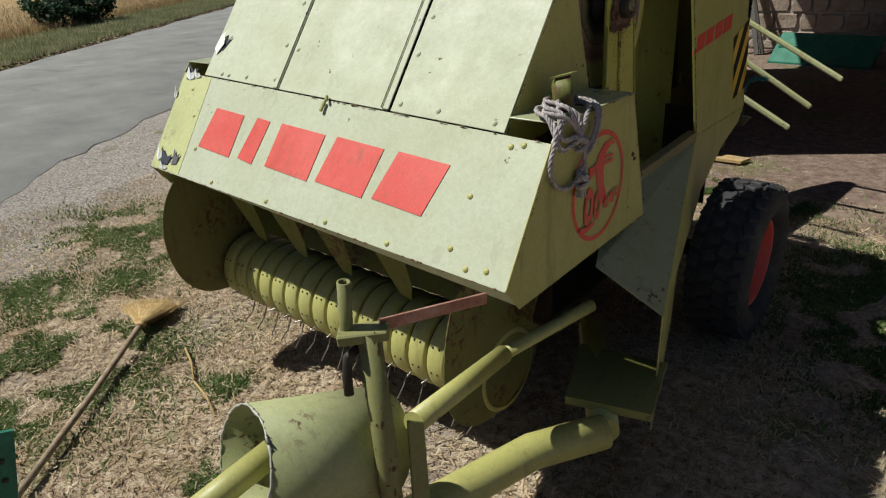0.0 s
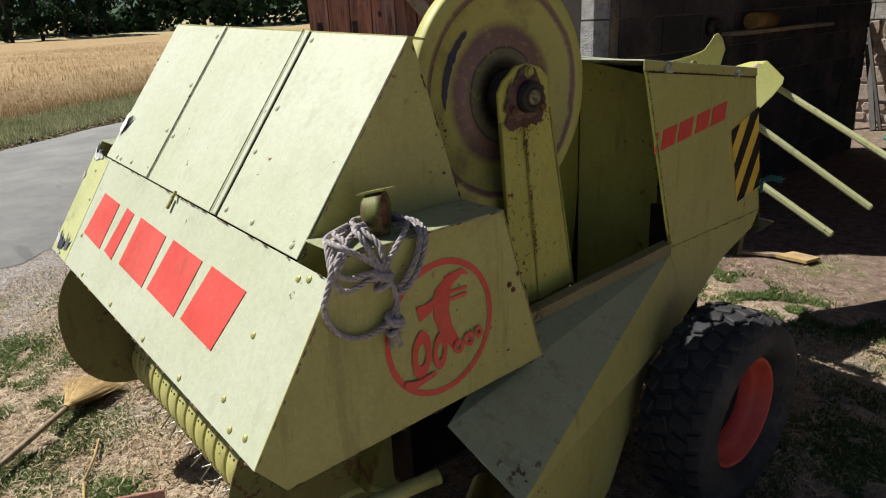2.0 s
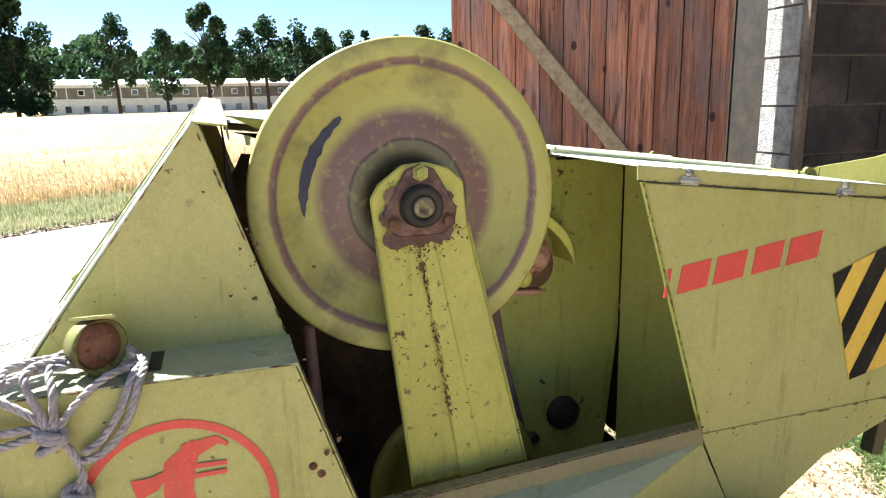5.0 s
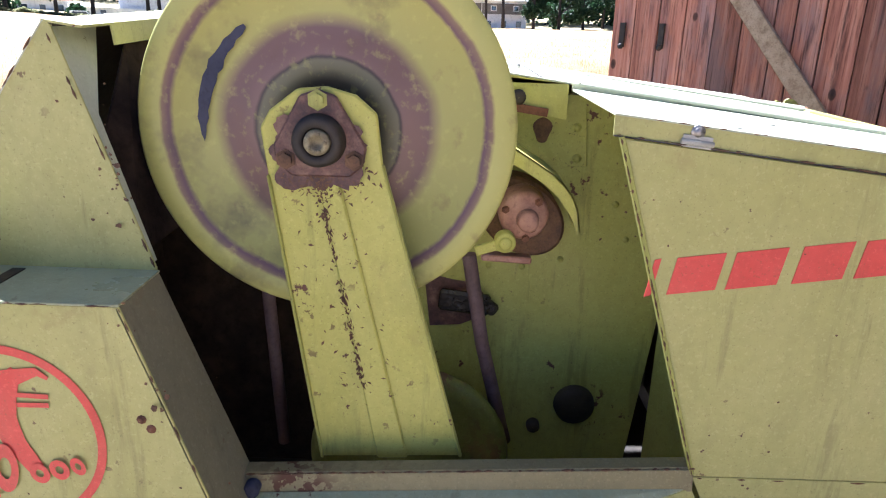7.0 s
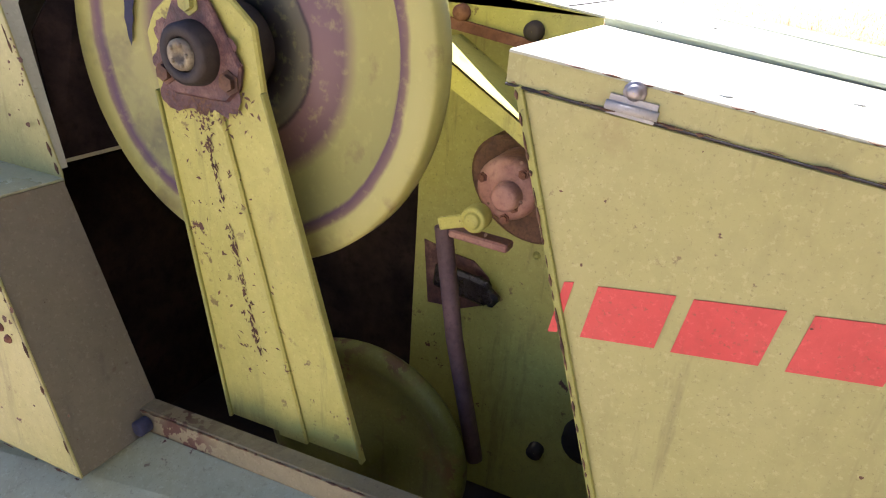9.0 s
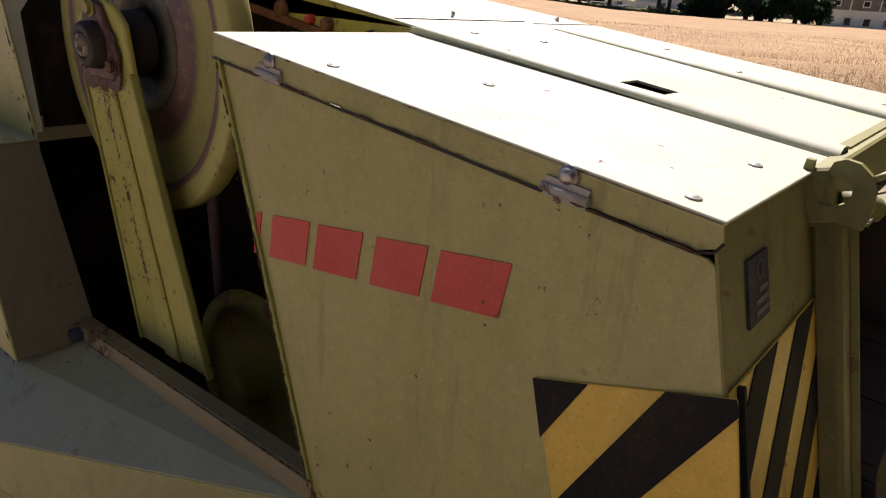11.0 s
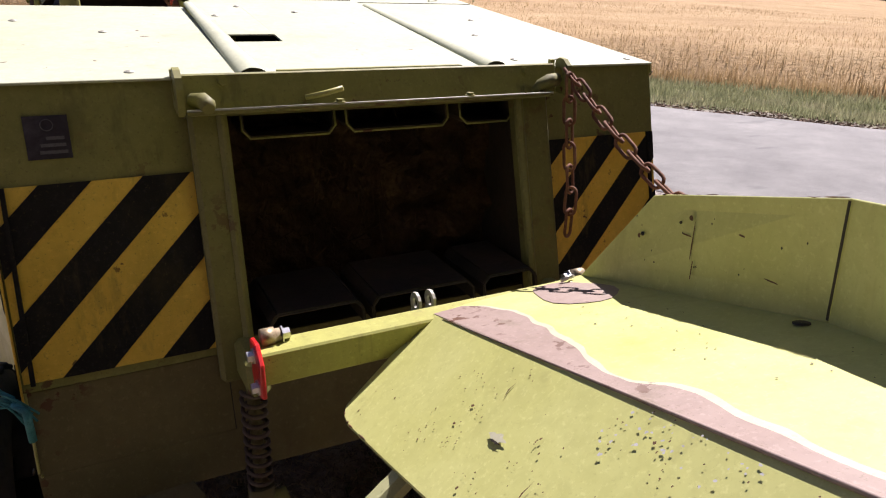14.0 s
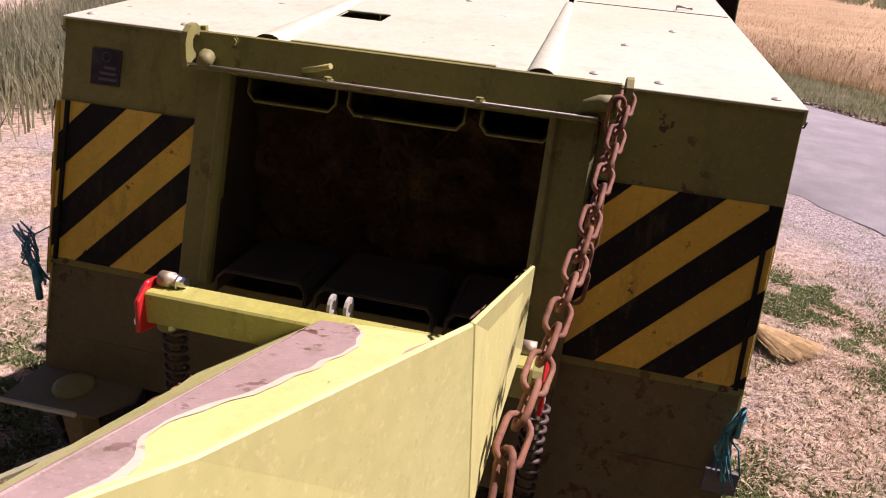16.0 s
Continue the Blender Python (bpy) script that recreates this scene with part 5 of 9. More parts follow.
# small wire handles on the lids, and the rusty side below the middle lid
for x, y in ((0.055, -0.991), (-0.009, -0.773), (-0.50, -0.825)):
    bm = bmesh.new()
    z = lid_z(y, x)
    tube(bm, [(x - 0.02, y - 0.02, z), (x - 0.02, y - 0.02, z + 0.006), (x + 0.02, y + 0.01, z + 0.008), (x + 0.02, y + 0.01, z)], 0.003, 6)
    part("wire_handle", bm, STEEL, baler)
bm = bmesh.new()
poly_plate(bm, [(0.214, -1.44, lid_z(-1.44, 0) - 0.004), (0.214, -0.68, lid_z(-0.68, 0) - 0.004), (0.214, -0.68, lid_z(-0.68, 0) - 0.075), (0.214, -1.44, lid_z(-1.44, 0) - 0.035), (0.214, -1.25, lid_z(-1.25, 0) - 0.035), (0.214, -1.24, lid_z(-1.24, 0) - 0.075)], 0.004, (1, 0, 0))
deck_side = part("deck_side", bm, ARM_PAINT, baler, "rusty yellow-green side below the middle lid")
for y, r, mat in ((-1.04, 0.018, RUST), (-0.95, 0.010, RED), (-0.90, 0.014, RUST), (-0.78, 0.016, DARK)):
    bm = bmesh.new()
    lathe(bm, (0.216, y, lid_z(y, 0) - 0.045), (1, 0, 0), [(0, r), (0.012, r * 0.9), (0.014, r * 0.5), (0.014, 0.0004)], 14)
    part("bolt_head", bm, mat, deck_side)
bm = bmesh.new()
beam(bm, (0.222, -1.15, lid_z(-1.15, 0) - 0.060), (0.222, -0.72, lid_z(-0.72, 0) - 0.066), 0.010, 0.016)
part("deck_rail", bm, RUST, deck_side)
# dark body below the lids
bm = bmesh.new()
box(bm, (-0.60, -1.22, 1.20), (-0.585, -0.02, 1.34))
part("far_wall", bm, DARK, baler)
bm = bmesh.new()
box(bm, (-0.60, -1.59, 0.45), (-0.588, -0.4, 1.2))
part("far_wall", bm, DARK, baler)

# ------------------------------------------------ rear hinge bar, springs, ramp
bm = bmesh.new()
beam(bm, (0.298, 0.252, 0.975), (-0.285, 0.262, 0.982), 0.045, 0.052)
hinge_bar = part("hinge_bar", bm, LIME_OLD, baler, "square green hinge bar of the ramp", bevel=0.003)
for x in (0.320, -0.315):
    bm = bmesh.new()
    beam(bm, (x * 0.92, 0.09, 0.925), (x * 0.92, 0.236, 0.940), 0.034, 0.060)
    part("bracket", bm, REAR_PAINT, baler, "dark olive bracket", bevel=0.008)
    s = 1 if x > 0 else -1
    bm = bmesh.new()
    poly_plate(bm, [(x - 0.016 * s, 0.232, 1.010), (x - 0.016 * s, 0.262, 1.014), (x - 0.016 * s, 0.290, 0.992), (x - 0.016 * s, 0.292, 0.940), (x - 0.016 * s, 0.250, 0.930), (x - 0.016 * s, 0.232, 0.955)], 0.008, (1, 0, 0))
    red = part("red_lug", bm, RED_GLOSS, baler, "freshly painted red lug", bevel=0.002)
    for y, z in ((0.255, 0.992), (0.272, 0.950)):
        bm = bmesh.new()
        hexbolt(bm, (x + 0.0 * s - 0.016 * s, y, z), (s, 0, 0), 0.0085, 0.010)
        part("lug_bolt", bm, BRIGHT, red, "shiny zinc bolt")
    bm = bmesh.new()
    lathe(bm, (x - 0.030 * s, 0.240, 1.010), (-s, 0, 0), [(0, 0.0005), (0, 0.013), (0.020, 0.013), (0.020, 0.010), (0.030, 0.010), (0.030, 0.0005)], 16)
    part("lug_bush", bm, BRASS, red, "yellow zinc bush")
    bm = bmesh.new()
    hexbolt(bm, (x - 0.060 * s, 0.240, 1.010), (-s, 0, 0), 0.009, 0.012)
    part("lug_bolt", bm, BRIGHT, red, "shiny zinc bolt")
    # spring
    bm = bmesh.new()
    xs, ys = (0.300, 0.200) if x > 0 else (-0.300, 0.205)
    pts = [(xs + 0.018 * math.cos(k * 0.55), ys + 0.018 * math.sin(k * 0.55), 0.905 - k * 0.0016) for k in range(118)]
    tube(bm, pts, 0.0036, 6)
    spring = part("coil_spring", bm, SPRING_M, baler, "dark coil spring")
    bm = bmesh.new()
    tube(bm, [(xs, ys, 0.95), (xs, ys, 0.68)], 0.010, 8)
    tube(bm, [(xs, ys, 0.72), (xs, ys + 0.01, 0.685)], 0.022, 10)
    part("spring_rod", bm, MUD_PAINT, spring)
    bm = bmesh.new()
    tube(bm, [(xs - 0.04, ys + 0.01, 0.70), (xs + 0.01, ys + 0.012, 0.690), (xs + 0.05, ys + 0.03, 0.672)], [0.012, 0.018, 0.010], 10)
    lathe(bm, (xs + 0.052, ys + 0.032, 0.672), (0.8, 0.5, -0.2), [(0, 0.016), (0.014, 0.015), (0.014, 0.0005)], 12)
    part("crank", bm, REAR_PAINT, spring, "short crank with knob")
for x in (0.030, 0.004):
    bm = bmesh.new()
    c = V3((x, 0.205, 1.000))
    for k in range(12):
        t0, t1 = 2 * math.pi * k / 12, 2 * math.pi * (k + 1) / 12
        poly_plate(bm, [c + V3((0, r * math.cos(t), r * math.sin(t))) for r, t in ((0.009, t0), (0.018, t0), (0.018, t1), (0.009, t1))], 0.005, (1, 0, 0))
    box(bm, (x - 0.005, 0.19, 0.95), (x, 0.225, 0.985))
    part("eye_lug", bm, BARE, hinge_bar, "worn steel eye")


def floor_z(x, y):
    return 1.0005 - 0.062 * (x - 0.0246) + 0.2648 * (y - 0.25)


def fold_x(y):
    """Where the floor sheet is folded down into the side flap."""
    return 0.0199 + 0.0189 * y


def rf(x, y, up=0.0):
    return V3((x, y, floor_z(x, y) + up))


ramp_thing = thing("bale_ramp", (0, 0.7, 0.0), "bright lime sheet-metal bale ramp with worn brown streak", "bale ramp")
ramp_thing.parent = None
bm = bmesh.new()
poly_plate(bm, [rf(0.0246, 0.250), rf(-0.262, 0.262), rf(-0.257, 0.705), rf(-0.118, 1.08), rf(-0.03, 1.24), rf(fold_x(1.27), 1.27)], 0.004, (0, -0.2, 1))
floor_ob = part("ramp_floor", bm, LIME_RAMP, ramp_thing, "sunlit lime floor sheet")
bm = bmesh.new()
outer = [(0.176, 0.303, 0.9135), (0.188, 0.310, 0.9085), (0.1965, 0.326, 0.9045), (0.1995, 0.350, 0.9045), (0.199, 0.50, 0.940), (0.196, 0.65, 0.975), (0.190, 0.80, 1.012), (0.182, 0.95, 1.050), (0.172, 1.10, 1.092), (0.160, 1.22, 1.135), (0.145, 1.262, 1.158), (0.115, 1.270, 1.180)]
outer = [(x, y, z + 0.0285 * (y - 0.25)) for x, y, z in outer]
inner = [rf(fold_x(y) + 0.0005, y) for y in (0.250, 0.262, 0.280, 0.31, 0.46, 0.62, 0.78, 0.94, 1.09, 1.20, 1.25, 1.27)]
for lift in (0.0, -0.004):
    va = [bm.verts.new(p + V3((0, 0, lift))) for p in inner]
    vb = [bm.verts.new(V3(p) + V3((0, 0, lift))) for p in outer]
    for k in range(len(va) - 1):
        bm.faces.new((va[k], vb[k], vb[k + 1], va[k + 1]))
    if lift == 0.0:
        v0 = vb
for k in range(len(v0) - 1):
    bm.faces.new((v0[k], vb[k], vb[k + 1], v0[k + 1]))
part("side_flap", bm, LIME_RAMP, ramp_thing, "sloping lime side flap with scratches")
bm = bmesh.new()
wall_f = [rf(-0.262, 0.262, -0.002), V3((-0.266, 0.404, 1.205)), V3((-0.265, 0.43, 1.214)), V3((-0.244, 0.7065, 1.288)), rf(-0.257, 0.7065, -0.002)]
poly_plate(bm, wall_f, 0.004, (1, 0, 0))
part("upright_wall", bm, LIME_RAMP, ramp_thing, "upright lime side wall in shade", bevel=0.001)
bm = bmesh.new()
poly_plate(bm, [rf(-0.257, 0.707, -0.002), V3((-0.244, 0.707, 1.288)), V3((-0.174, 0.90, 1.320)), V3((-0.148, 0.975, 1.343)), V3((-0.137, 1.005, 1.378)), V3((-0.128, 1.030, 1.416)), V3((-0.118, 1.055, 1.420)), V3((-0.108, 1.078, 1.392)), V3((-0.100, 1.097, 1.340)), rf(-0.118, 1.08, -0.002)], 0.004, (0.95, -0.31, 0))
part("upright_wall", bm, LIME_RAMP, ramp_thing, "bent-in rear part of the lime side wall", bevel=0.001)
# worn streak along the fold and the scraped band beside it
STREAK = ((0.262, 0.055), (0.29, 0.076), (0.33, 0.088), (0.40, 0.084), (0.47, 0.070), (0.53, 0.055), (0.60, 0.033), (0.645, 0.020), (0.685, 0.020), (0.71, 0.036), (0.75, 0.040), (0.80, 0.030), (0.86, 0.024), (0.92, 0.020), (1.25, 0.018))
MARGIN = ((0.262, 0.002), (0.32, 0.012), (0.42, 0.012), (0.50, 0.018), (0.60, 0.014), (0.66, 0.006), (0.70, 0.010), (0.78, 0.020), (0.85, 0.018), (0.92, 0.015), (1.25, 0.012))


def profile(y, rows):
    """The value at y of a line through the rows."""
    for (a, va), (b, vb) in zip(rows, rows[1:]):
        if y <= b:
            return va + (vb - va) * max(0.0, (y - a) / (b - a))
    return rows[-1][1]


rng = random.Random(3)
brown, pale, edge = [], [], []
N = 90
for k in range(N):
    y = 0.262 + (1.22 - 0.262) * k / (N - 1)
    wv = noise.noise(V3((y * 4.0, 0.3, 0)))
    w = profile(y, STREAK) * (1 + 0.18 * noise.noise(V3((y * 22.0, 1.3, 0))) + 0.10 * wv)
    fx = fold_x(y) - 0.0015
    edge.append((fx, y))
    brown.append((fx - w, y))
    pale.append((fx - w - 0.62 * profile(y, MARGIN) * (1 + 0.5 * noise.noise(V3((y * 30.0, 4.3, 0)))), y))
bm = bmesh.new()
for k in range(N - 1):
    bm.faces.new([bm.verts.new(rf(x, y, 0.0012)) for x, y in (edge[k], edge[k + 1], brown[k + 1], brown[k])])
part("worn_streak", bm, WORN, floor_ob, "brown worn primer streak")
bm = bmesh.new()
for k in range(N - 1):
    bm.faces.new([bm.verts.new(rf(x, y, 0.0012)) for x, y in (brown[k], brown[k + 1], pale[k + 1], pale[k])])
part("scraped_band", bm, SCRAPED, floor_ob, "pale scraped band")
bm = bmesh.new()
pts = [(-0.182 + 0.056 * math.cos(t) * (1 + 0.12 * math.sin(3 * t)), 0.345 + 0.080 * math.sin(t)) for t in [2 * math.pi * k / 18 for k in range(18)]]
bm.faces.new([bm.verts.new(rf(x, max(0.268, y), 0.0012)) for x, y in pts])
part("worn_patch", bm, WORN, floor_ob, "brown worn patch")
# scrapes and specks on the flap
rng = random.Random(12)


def on_flap(s, y, up=0.001):
    """A point of the side flap, s metres out from the fold."""
    t = min(1.0, max(0.0, (y - 0.312) / 0.9))
    o = V3((0.193, y, 0.908 + 0.2685 * (y - 0.34)))
    a = rf(fold_x(y) + 0.0005, y)
    return a.lerp(o, s / 0.17) + V3((0.42, -0.2, 0.88)) * up


bm = bmesh.new()
clumps = [(rng.uniform(0.45, 1.15), rng.uniform(0.02, 0.15), rng.uniform(0.006, 0.03)) for i in range(26)]
for i in range(150):
    if i < 110:
        cy, cs, cr = clumps[int(rng.random() ** 1.5 * len(clumps))]
        y, s_out = cy + rng.gauss(0, cr), cs + rng.gauss(0, cr * 0.6)
    else:
        y, s_out = rng.uniform(0.36, 1.18), rng.uniform(0.005, 0.16)
    if not (0.34 < y < 1.2 and 0.003 < s_out < 0.16):
        continue
    r = rng.uniform(0.0004, 0.0011) * (2.2 if rng.random() < 0.12 else 1)
    a0 = rng.uniform(0, 6.283)
    bm.faces.new([bm.verts.new(on_flap(s_out + r * rng.uniform(0.5, 1.6) * math.cos(a0 + k * 1.257), y + r * rng.uniform(0.5, 1.8) * math.sin(a0 + k * 1.257))) for k in range(5)])
for y, s_out, L, w in ((0.92, 0.07, 0.034, 0.0008), (0.56, 0.045, 0.012, 0.0008), (0.70, 0.12, 0.016, 0.0009), (1.02, 0.05, 0.02, 0.0007)):
    bm.faces.new([bm.verts.new(on_flap(a, b)) for a, b in ((s_out - L, y), (s_out, y + w), (s_out + L, y + 0.006), (s_out, y - w))])
part("chipped_speck", bm, STAIN, ramp_thing, "dark specks and scrapes", weld=False)["kind"] = "stuff"
bm = bmesh.new()
rim = [(0.172, 0.648), (0.160, 0.662), (0.151, 0.680), (0.147, 0.70), (0.146, 0.722), (0.140, 0.745), (0.138, 0.768), (0.141, 0.79), (0.148, 0.806), (0.160, 0.822), (0.172, 0.83)]
bm.faces.new([bm.verts.new(on_flap(a + 0.003 * noise.noise(V3((a * 300, b * 90, 0))), b, 0.0010)) for a, b in rim])
part("primer_patch", bm, PRIMER_M, ramp_thing, "grey primer showing through the paint")
# ragged chips down to grey primer, in loose chains
bm = bmesh.new()
for cs, cy, n_, sp in ((0.014, 0.74, 9, 0.016), (0.044, 0.736, 6, 0.012), (0.030, 0.776, 7, 0.014), (0.124, 0.74, 4, 0.006), (0.020, 0.86, 12, 0.016), (0.06, 0.90, 10, 0.02), (0.10, 0.83, 8, 0.014), (0.05, 0.97, 10, 0.02), (0.013, 0.80, 10, 0.016)):
    for i in range(n_):
        ss_, yy = cs + rng.gauss(0, sp * 0.6), cy + rng.gauss(0, sp)
        if not 0.004 < ss_ < 0.165:
            continue
        r = rng.uniform(0.0007, 0.0022)
        a0 = rng.uniform(0, 6.283)
        bm.faces.new([bm.verts.new(on_flap(ss_ + r * rng.uniform(0.3, 1.2) * math.cos(a0 + k * 0.785), yy + r * rng.uniform(0.3, 1.5) * math.sin(a0 + k * 0.785), 0.0013)) for k in range(8)])
part("primer_chip", bm, PRIMER_M, ramp_thing, "ragged grey chips in the paint", weld=False)["kind"] = "stuff"
bm = bmesh.new()
for cs, cy, n_, sp in ((0.014, 0.74, 6, 0.016), (0.044, 0.736, 4, 0.012), (0.030, 0.776, 5, 0.014), (0.118, 0.552, 9, 0.007), (0.045, 0.50, 6, 0.008), (0.156, 0.70, 5, 0.004), (0.08, 0.66, 6, 0.006), (0.155, 0.335, 10, 0.02), (0.10, 0.30, 8, 0.012), (0.05, 0.275, 8, 0.006)):
    for i in range(n_):
        ss_, yy = cs + rng.gauss(0, sp * 0.7), cy + rng.gauss(0, sp)
        if not 0.004 < ss_ < 0.160 or yy < 0.262 + 0.3 * ss_:
            continue
        r, a0 = rng.uniform(0.0005, 0.0017), rng.uniform(0, 6.283)
        bm.faces.new([bm.verts.new(on_flap(ss_ + r * rng.uniform(0.3, 1.4) * math.cos(a0 + k * 1.05), yy + r * rng.uniform(0.3, 1.4) * math.sin(a0 + k * 1.05), 0.0016)) for k in range(6)])
part("chipped_speck", bm, STAIN, ramp_thing, "dark rusty chips", weld=False)["kind"] = "stuff"
# dark ridge where the sheet is folded
bm = bmesh.new()
tube(bm, [rf(fold_x(y) + 0.001, y, 0.0008) for y in (0.30, 0.42, 0.55, 0.70, 0.85, 1.0, 1.15)], [0.0006, 0.0014, 0.0016, 0.0022, 0.0026, 0.0026, 0.002], 6)
part("fold_ridge", bm, WORN, ramp_thing, "worn brown ridge along the fold")
# marks on the upright wall
bm = bmesh.new()
for y, z, ry, rz in ((0.490, 1.198, 0.004, 0.004), (0.498, 1.165, 0.0012, 0.030), (0.504, 1.125, 0.001, 0.016), (0.486, 1.172, 0.010, 0.0014), (0.393, 1.140, 0.004, 0.0045), (0.576, 1.201, 0.006, 0.0016), (0.63, 1.16, 0.014, 0.001)):
    x = -0.2585 + 0.03 * (y - 0.40)
    bm.faces.new([bm.verts.new((x, y + ry * math.cos(a) * rng.uniform(0.7, 1.2), z + rz * math.sin(a) * rng.uniform(0.7, 1.2))) for a in [k * 0.785 for k in range(8)]])
part("wall_stain", bm, STAIN, ramp_thing, "brown scratch and drip marks", weld=False)["kind"] = "stuff"
for (cs, cy, rs, ry), mat in (((0.092, 0.612, 0.0045, 0.014), SCRAPED), ((0.0965, 0.614, 0.0016, 0.009), DARK)):
    bm = bmesh.new()
    bm.faces.new([bm.verts.new(on_flap(cs + rs * math.cos(t) * (1 + 0.35 * math.sin(5 * t + cy * 9)), cy + ry * math.sin(t) * (1 + 0.25 * math.cos(4 * t)), 0.0012 if mat is BARE else 0.0018)) for t in [2 * math.pi * k / 22 for k in range(22)]])
    part("bare_spot", bm, mat, ramp_thing, "chipped bare spot")
rusty_edge(ramp_thing, [(x, y, z + 0.001) for x, y, z in outer[:8]], 51, 0.4, 0.0014)
rusty_edge(ramp_thing, [(-0.266, 0.405, 1.206), (-0.265, 0.43, 1.215), (-0.244, 0.705, 1.289)], 52, 0.5, 0.001)
# specks on the floor sheet and the upright wall
bm = bmesh.new()
for i in range(40):
    x, y = rng.uniform(-0.2, -0.06), rng.uniform(0.35, 0.85)
    r = rng.uniform(0.0005, 0.0015)
    bm.faces.new([bm.verts.new(rf(x + r * math.cos(a) * rng.uniform(0.5, 2.5), y + r * math.sin(a), 0.0012)) for a in (0, 1.6, 3.1, 4.7)])
for i in range(14):
    y = rng.uniform(0.36, 0.68)
    z = rng.uniform(floor_z(-0.25, y) + 0.02, floor_z(-0.25, y) + 0.12)
    r = rng.uniform(0.0007, 0.0016)
    x = -0.2605 + 0.02 * (y - 0.36) / 0.34 + 0.01 * (z - 1.1) / 0.1 * 0.8
    bm.faces.new([bm.verts.new((x, y + r * math.cos(a), z + r * math.sin(a) * 1.6)) for a in (0, 1.6, 3.1, 4.7)])
bm.faces.new([bm.verts.new(p) for p in ((-0.2545, 0.705, 1.142), (-0.2545, 0.7085, 1.142), (-0.2415, 0.7085, 1.286), (-0.2415, 0.705, 1.286))])
part("speck", bm, DARK, ramp_thing, weld=False)["kind"] = "stuff"
for y, z, r in ((0.40, 1.145, 0.003), (0.47, 1.185, 0.002)):
    bm = bmesh.new()
    lathe(bm, (-0.2595, y, z), (1, 0, 0), [(0, r), (0.002, r), (0.002, 0.0004)], 12)
    part("punched_hole", bm, DARK, ramp_thing)
bm = bmesh.new()
lathe(bm, rf(-0.236, 0.690, 0.001), (0, -0.2, 1), [(0, 0.010), (0.001, 0.010), (0.001, 0.0004)], 14)
part("punched_hole", bm, DARK, ramp_thing)
bm = bmesh.new()
tube(bm, [rf(-0.235, 0.275, 0.006), rf(-0.222, 0.285, 0.010), rf(-0.205, 0.283, 0.006)], 0.004, 6)
part("wire_end", bm, STEEL, ramp_thing)
# rods that hang out from under the flap
for a, b in (((0.12, 1.255, 1.135), (0.80, 1.32, 0.745)), ((0.16, 0.915, 1.01), (0.715, 1.03, 0.635)), ((0.17, 0.511, 0.943), (0.715, 0.605, 0.608))):
    bm = bmesh.new()
    beam(bm, a, b, 0.030, 0.030)
    part("slide_rod", bm, SLIDE_PAINT, ramp_thing, "pale slanting slide rod", bevel=0.008)

# ------------------------------------------------ chain
chain = thing("chain", (-0.34, 0.06, 1.35), "rusty steel chain from the top hook down to the ramp", "chain")


def link(p, d, turn, L=0.054, w=0.0112, r=0.0031):
    """One oval link centred at p, along d, turned about it."""
    d = d.normalized()
    s = d.orthogonal().normalized()
    s = Matrix.Rotation(turn, 3, d) @ s
    pts = []
    h = L / 2 - w
    for k in range(7):
        t = math.pi * k / 6 - math.pi / 2
        pts.append(p + d * (h + w * math.cos(t)) + s * (w * math.sin(t)))
    for k in range(7):
        t = math.pi * k / 6 + math.pi / 2
        pts.append(p + d * (-h + w * math.cos(t)) + s * (w * math.sin(t)))
    b = bmesh.new()
    tube(b, pts, r, 7, closed=True)
    part("link", b, RUST, chain)


def run_chain(pts, step=0.0425):
    acc, n = 0.0, 0
    for a, b in zip(pts, pts[1:]):
        a, b = V3(a), V3(b)
        L = (b - a).length
        while acc < L:
            link(a.lerp(b, acc / L), b - a, (n % 2) * math.pi / 2 + 0.35, )
            acc += step
            n += 1
        acc -= L


main_path = []
for k in range(15):
    t = k / 14
    p = V3((-0.350, 0.075, 1.336)).lerp(V3((-0.278, 0.66, 1.150)), t)
    p.z -= 0.035 * math.sin(math.pi * t)
    main_path.append(p)
main_path.append(V3((-0.282, 0.74, 1.095)))
run_chain(main_path)
run_chain([(-0.338, 0.085, 1.318), (-0.336, 0.105, 1.20), (-0.334, 0.125, 1.11), (-0.330, 0.13, 1.05)])

# ------------------------------------------------ rope
rope = thing("rope_coil", (0.70, -1.70, 1.16), "grey weathered rope coiled over the box corner and socket", "rope")


def twisted(path, r, turns=60, name="rope_strand"):
    """Three strands laid round a path."""
    path = [V3(p) for p in path]
    fine = []
    for i in range(len(path) - 1):
        p0, p1, p2, p3 = path[max(0, i - 1)], path[i], path[i + 1], path[min(len(path) - 1, i + 2)]
        for k in range(10):
            t = k / 10
            fine.append(0.5 * ((2 * p1) + (p2 - p0) * t + (2 * p0 - 5 * p1 + 4 * p2 - p3) * t * t + (3 * p1 - p0 - 3 * p2 + p3) * t ** 3))
    fine.append(path[-1])
    L = [0.0]
    for a, b in zip(fine, fine[1:]):
        L.append(L[-1] + (b - a).length)
    b = bmesh.new()
    for s in range(3):
        pts, ref = [], None
        for i, p in enumerate(fine):
            d = (fine[min(i + 1, len(fine) - 1)] - fine[max(i - 1, 0)]).normalized()
            if ref is None:
                ref = d.orthogonal().normalized()
            ref = (ref - d * ref.dot(d)).normalized()
            a = L[i] * turns * 2 + s * 2 * math.pi / 3
            pts.append(p + (ref * math.cos(a) + d.cross(ref) * math.sin(a)) * r * 0.52)
        tube(b, pts, r * 0.60, 5)
    part(name, b, ROPE_M, rope, weld=False)


rng = random.Random(21)
